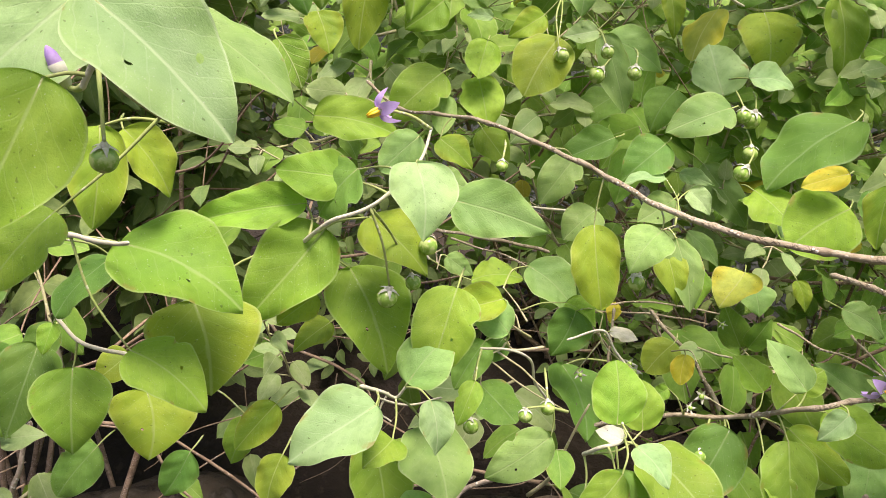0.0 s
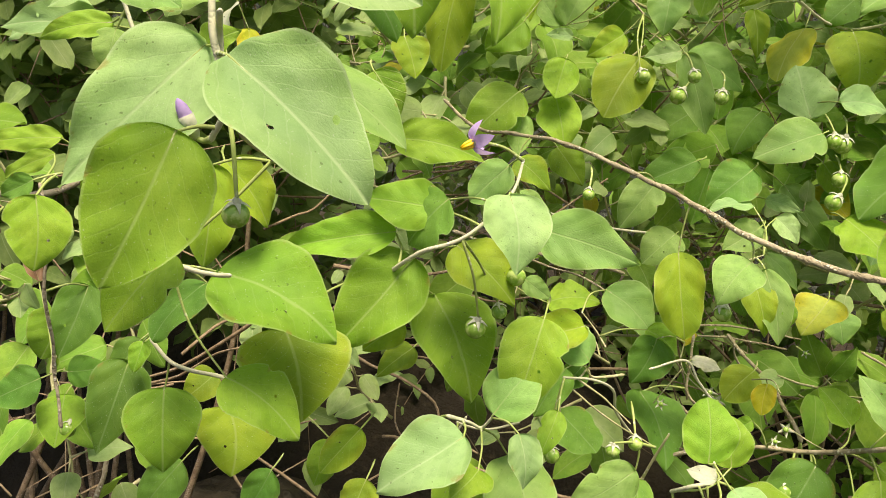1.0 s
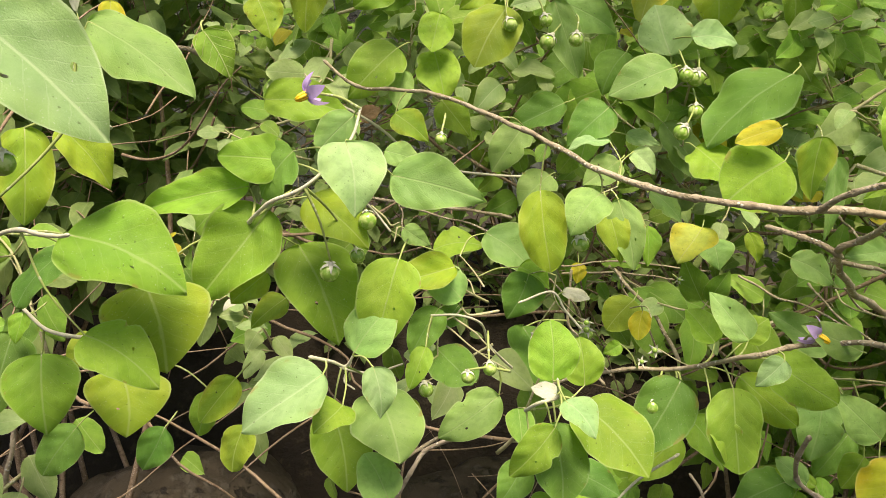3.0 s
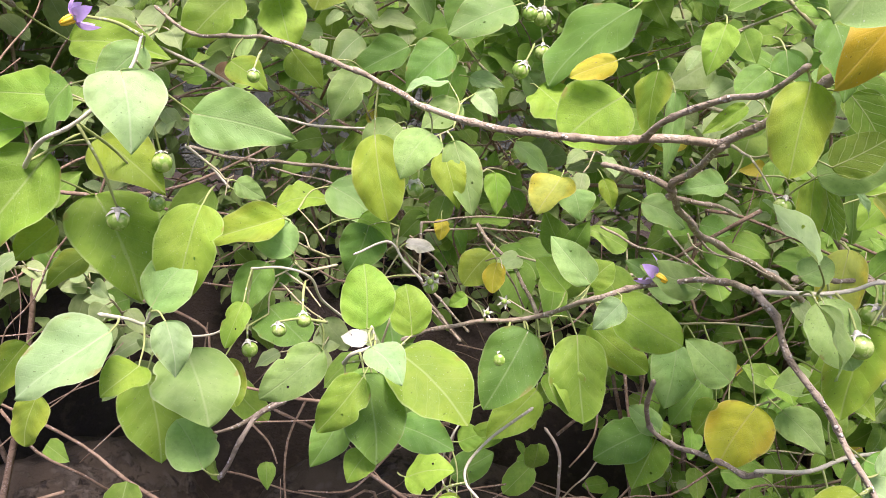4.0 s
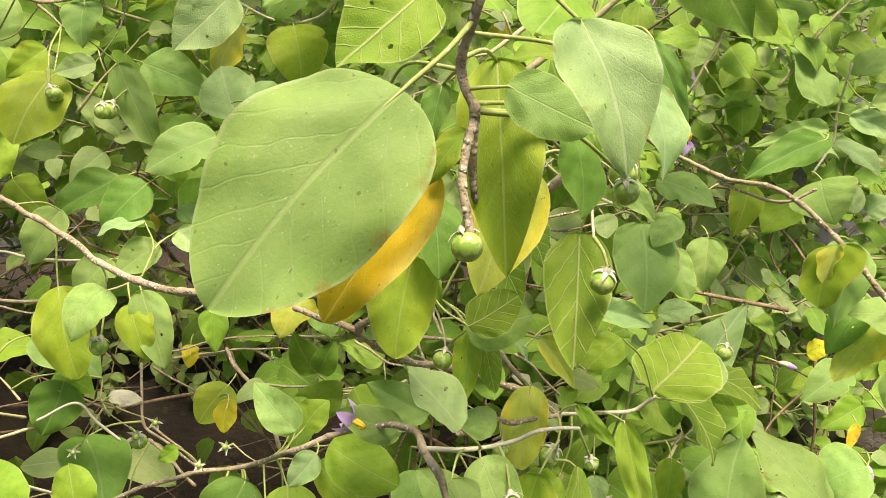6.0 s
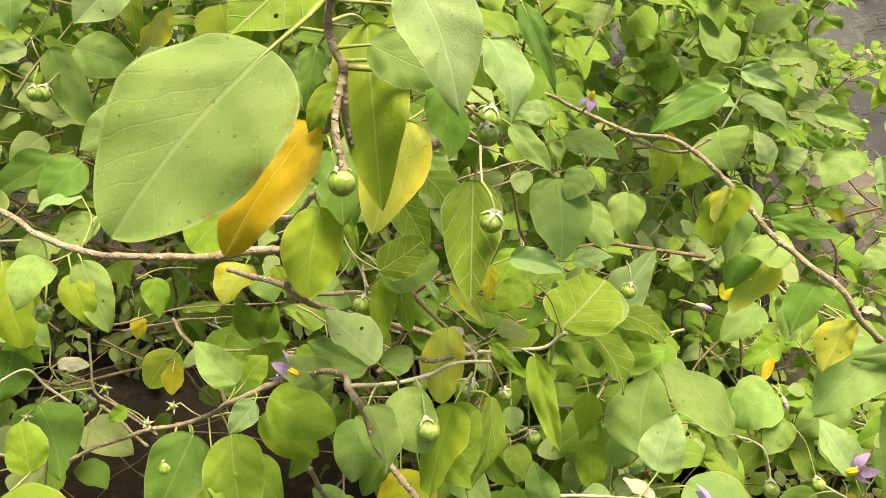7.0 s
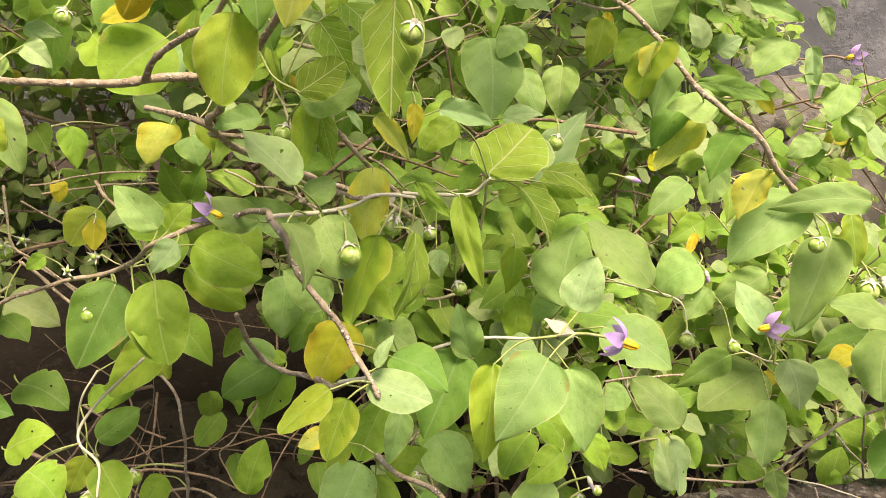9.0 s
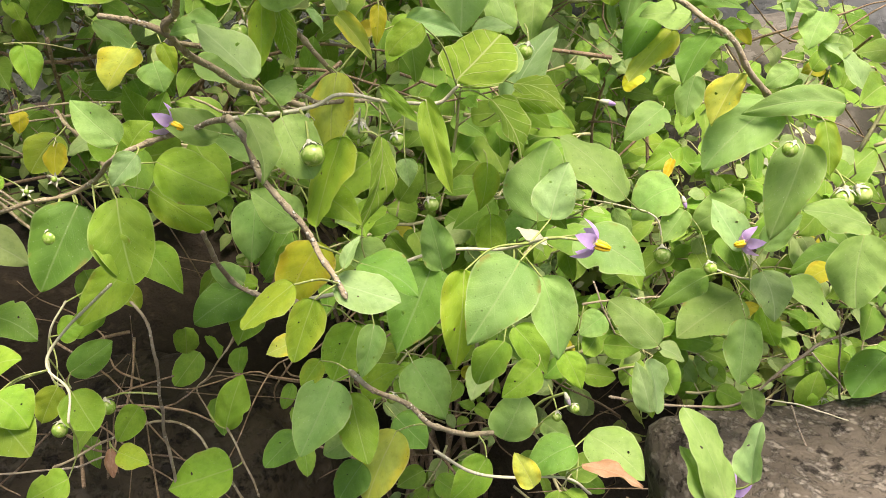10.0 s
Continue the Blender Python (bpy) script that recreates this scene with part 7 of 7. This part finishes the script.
def sprig(p, way, length, size, tone):
    """A young shoot: a thin stem with leaves on stalks, smaller and paler to its tip."""
    line = [p.copy()]
    steps = max(4, int(length / 0.016))
    for i in range(steps):
        way = (way + Vector((rng.gauss(0, 0.16), rng.gauss(-0.02, 0.10), rng.gauss(0.02, 0.14)))).normalized()
        line.append(line[-1] + way * length / steps)
    if not all(hidden(q, 0.012) for q in line[::2]):
        return False
    stem = smooth_line(line, 3)
    add_tube(SPRIG_STEMS, stem, [0.0014 * (1 - 0.62 * i / len(stem)) for i in range(len(stem))])
    spin = rng.uniform(0, 6.3)
    for i in range(1, len(line)):
        age = 1 - i / len(line)
        for twin in range(2 if rng.random() < 0.45 else 1):
            spin += 2.4
            out = Vector((math.cos(spin), -0.25 + 0.6 * math.sin(spin), 0.25 + 0.5 * math.sin(spin))).normalized()
            grown = size * (0.35 + 0.65 * min(1.0, age * 1.7)) * rng.uniform(0.75, 1.15)
            stalk = grown * rng.uniform(0.35, 0.6)
            knee = line[i] + (out + way * 0.5).normalized() * stalk
            if not hidden(knee, 0.012):
                continue
            blade_way = (out * 0.75 + way * 0.2 + Vector((rng.gauss(0, 0.25), -0.1, rng.gauss(-0.55, 0.25)))).normalized()
            up = Vector((rng.gauss(0, 0.4), rng.gauss(-0.75, 0.3), rng.gauss(0.65, 0.3)))
            add_tube(SPRIG_STEMS, [line[i], (line[i] + knee) / 2 + out * stalk * 0.08, knee], [0.0008, 0.0006, 0.0005], 4)
            kind = "white" if age < 0.12 and rng.random() < 0.5 else "sage" if age < 0.3 or tone < 0.22 else "turning" if rng.random() < 0.018 else "inner"
            if kind == "white":
                grown = min(grown, 0.012)
            SPRIG_LEAVES[kind].append(posed(FINE[rng.randrange(len(FINE))], knee, blade_way, up, grown * rng.uniform(0.58, 0.76), grown))
    return True


made, tries = 0, 0
while made < 760 and tries < 30000:
    tries += 1
    p = Vector((rng.uniform(-0.75, 1.5), rng.uniform(0.3, 1.05), rng.uniform(0.45, 1.3)))
    if open_side(p) or stone_side(p):
        continue
    gap = behind(p, 0.03)
    if gap is None:
        if p.y < 0.62 + 0.2 * rng.random() or p.z < 0.82 or p.x < -0.3:
            continue
    elif gap < 0 or gap > 0.16 and rng.random() > 0.35:
        continue
    if p.z < 0.88 and rng.random() < (0.88 - p.z) * (7.0 if p.x < 0.4 else 1.2):
        continue
    if p.z < 0.98 and rng.random() < (0.35 if p.x > 0.42 else 0.86):
        continue
    way = Vector((rng.gauss(0.15, 0.7), rng.gauss(-0.25, 0.3), rng.gauss(0.15, 0.45))).normalized()
    made += sprig(p, way, rng.uniform(0.06, 0.15), rng.uniform(0.022, 0.04), rng.random())

deep_leaves = []
tries = 0
while len(deep_leaves) < 1600 and tries < 90000:
    tries += 1
    p = Vector((rng.uniform(-0.9, 1.7), rng.uniform(0.4, 1.5), rng.uniform(0.45, 1.35)))
    if open_side(p) or stone_side(p):
        continue
    gap = behind(p, 0.09)
    if gap is None:
        if p.y < 0.75 + 0.25 * rng.random() or p.z < 0.8 or p.x < -0.3 + 0.15 * rng.random():
            continue
    elif gap < 0 or gap > 0.4 and p.z < 0.86 + 0.1 * rng.random():
        continue
    if p.z < 1.0 and rng.random() < ((1.0 - p.z) * 3.0 + 0.15 if p.x > 0.42 or p.z > 0.96 else 0.85):
        continue
    way = Vector((rng.gauss(0, 0.6), rng.gauss(-0.25, 0.4), rng.gauss(-0.75, 0.4))).normalized()
    up = Vector((rng.gauss(0, 0.4), rng.gauss(-0.8, 0.35), rng.gauss(0.6, 0.35)))
    length = rng.uniform(0.022, 0.046)
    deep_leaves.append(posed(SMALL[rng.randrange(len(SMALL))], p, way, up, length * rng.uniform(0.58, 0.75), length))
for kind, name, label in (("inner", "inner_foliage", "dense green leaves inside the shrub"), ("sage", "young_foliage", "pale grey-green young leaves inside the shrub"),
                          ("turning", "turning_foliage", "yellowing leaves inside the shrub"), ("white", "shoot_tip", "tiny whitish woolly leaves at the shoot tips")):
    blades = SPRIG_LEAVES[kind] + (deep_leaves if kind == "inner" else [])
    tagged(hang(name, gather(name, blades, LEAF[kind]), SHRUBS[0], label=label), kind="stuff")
tagged(hang("inner_stem", solid("inner_stem", *SPRIG_STEMS, BARK["shoot"]), SHRUBS[0], label="thin pale stems and leaf stalks inside the shrub"), kind="stuff")

verts, faces = [], []
for k in range(480):
    p = Vector((rng.uniform(-0.7, 1.35), rng.uniform(0.45, 0.85), rng.uniform(0.3, 1.0)))
    gap = behind(p, 0.05)
    if gap is not None and gap < 0:
        p.y += 0.05 - gap
    way = Vector((rng.gauss(0, 1), rng.gauss(0, 0.35), rng.gauss(0, 0.55))).normalized()
    line = [p.copy()]
    for i in range(5):
        way = (way + Vector((rng.gauss(0, 0.25), rng.gauss(0, 0.15), rng.gauss(0, 0.25)))).normalized()
        q = line[-1] + way * rng.uniform(0.02, 0.05)
        gap = behind(q, 0.03)
        if gap is not None and gap < 0:
            q.y += 0.02 - gap
        line.append(q)
    r = rng.uniform(0.0006, 0.0019)
    pts = smooth_line(line, 3)
    v, f = tube(pts, [r * (1 - 0.6 * i / len(pts)) for i in range(len(pts))], 5, 0.2, k)
    faces += [tuple(i + len(verts) for i in q) for q in f]
    verts += v
ob = hang("inner_tangle", solid("inner_tangle", verts, faces, BARK["dry"]), SHRUBS[0], label="tangle of thin dry brown twigs inside the shrub")
tagged(ob, kind="stuff")


# ---- plants behind ----
def far_plant(name, label, centre, spread, count, size, mat, seed, narrow=0.5):
    """A shrub of many small leaves on thin stems, in the distance."""
    rng = random.Random(seed)
    root = new(name)
    root.location = (centre[0], centre[1], bank(centre[0], centre[1]))
    root.empty_display_size = 0.1
    tagged(root, label, "shrub")
    inverse = Matrix.Translation(root.location).inverted()
    leaves, verts, faces = [], [], []
    for s in range(max(6, count // 45)):
        tip = Vector((centre[0] + rng.gauss(0, spread[0]), centre[1] + rng.gauss(0, spread[1]), centre[2] + rng.gauss(0, spread[2])))
        foot = Vector(root.location) + Vector((rng.gauss(0, 0.05), rng.gauss(0, 0.05), -0.02))
        mid = foot.lerp(tip, 0.5) + Vector((rng.gauss(0, 0.06), rng.gauss(0, 0.06), 0.08))
        line = smooth_line([foot, mid, tip], 8)
        v, f = tube(line, [0.004 * (1 - 0.8 * i / len(line)) for i in range(len(line))], 5, 0.1, s)
        faces += [tuple(i + len(verts) for i in q) for q in f]
        verts += v
        for k in range(45):
            at = rng.uniform(0.35, 1.0) * (len(line) - 1)
            p = line[int(at)] + Vector((rng.gauss(0, 0.05), rng.gauss(0, 0.05), rng.gauss(0, 0.05)))
            way = Vector((rng.gauss(0, 1), rng.gauss(-0.3, 0.6), rng.gauss(-0.3, 0.5))).normalized()
            up = Vector((rng.gauss(0, 0.4), rng.gauss(-0.5, 0.4), 0.8))
            length = size * rng.uniform(0.6, 1.3)
            leaves.append(posed(SMALL[rng.randrange(len(SMALL))], p, way, up, length * narrow, length))
    hang("stem", solid("stem", verts, faces, BARK["dry"]), root, None, inverse)
    tagged(hang("foliage", gather("foliage", leaves, mat), root, None, inverse), kind="stuff")
    return root


def pinnate_shrub(label, low, high, count, size, seed):
    """A dark shrub whose leaves each carry pairs of small oval leaflets along a thin stalk."""
    rng = random.Random(seed)
    foot = ((low[0] + high[0]) / 2, (low[1] + high[1]) / 2)
    root = new("background_shrub")
    root.location = (*foot, bank(*foot))
    root.empty_display_size = 0.1
    tagged(root, label, "shrub", "dark shrubs on the bank")
    inverse = Matrix.Translation(root.location).inverted()
    leaves, verts, faces = [], [], []
    for k in range(count):
        p = Vector([rng.uniform(a, b) for a, b in zip(low, high)])
        if open_side(p) is False and p.y < 0.95:
            p.y = 0.95 + (p.y - low[1])
        way = Vector((rng.gauss(0, 0.8), rng.gauss(-0.5, 0.4), rng.gauss(-0.25, 0.45))).normalized()
        up = Vector((rng.gauss(0, 0.35), rng.gauss(-0.55, 0.3), 0.8))
        up = (up - way * up.dot(way)).normalized()
        side = way.cross(up)
        pairs = rng.randint(3, 5)
        step = size * 0.62
        line = [p + way * step * i - Vector((0, 0, 0.004 * i * i)) for i in range(pairs + 1)]
        v, f = tube([p - way * step * 2.5 + Vector((0, 0.03, 0))] + line, [0.0016] + [0.0011 - 0.0001 * i for i in range(len(line))], 4)
        faces += [tuple(i + len(verts) for i in q) for q in f]
        verts += v
        for i, q in enumerate(line):
            for turn in ((0,) if i == pairs else (-1, 1)):
                out = (way * (1.0 if turn == 0 else 0.45) + side * turn + Vector((0, 0, -0.2))).normalized()
                length = size * rng.uniform(0.75, 1.2)
                leaves.append(posed(SMALL[rng.randrange(len(SMALL))], q, out, up + Vector((rng.gauss(0, 0.25), rng.gauss(0, 0.25), 0)), length * 0.55, length))
        if k % 26 == 0:
            start = Vector(root.location) + Vector((rng.gauss(0, 0.12), rng.gauss(0, 0.06), -0.02))
            bow = start.lerp(p, 0.5) + Vector((rng.gauss(0, 0.07), rng.gauss(0, 0.07), 0.06))
            stem = smooth_line([start, bow, p], 8)
            v, f = tube(stem, [0.005 * (1 - 0.75 * i / len(stem)) for i in range(len(stem))], 6, 0.15, k)
            faces += [tuple(i + len(verts) for i in q) for q in f]
            verts += v
    hang("stem", solid("stem", verts, faces, BARK["dry"]), root, None, inverse)
    tagged(hang("foliage", gather("foliage", leaves, LEAF["bush"]), root, None, inverse), kind="stuff")


DARK_SHRUB = "dark green shrub with paired small oval leaflets on the bank"
pinnate_shrub(DARK_SHRUB, (-0.95, 0.80, 0.76), (-0.26, 1.15, 1.34), 420, 0.043, 3)
pinnate_shrub(DARK_SHRUB, (-1.5, 1.2, 0.7), (-0.3, 1.6, 1.65), 420, 0.046, 4)
pinnate_shrub(DARK_SHRUB, (-0.35, 1.3, 0.62), (0.85, 1.7, 1.6), 700, 0.034, 5)
far_plant("background_plant", "light green leafy plant behind the shrub", (0.74, 1.12, 0.86), (0.13, 0.1, 0.12), 900, 0.034, LEAF["light"], 6, 0.6)
far_plant("background_plant", "light green leafy plant behind the shrub", (0.55, 1.0, 0.95), (0.2, 0.12, 0.12), 900, 0.034, LEAF["inner"], 7, 0.6)
far_plant("background_plant", "light green leafy plant beside the boulder", (0.95, 0.84, 0.66), (0.12, 0.08, 0.06), 420, 0.028, LEAF["light"], 9, 0.6)
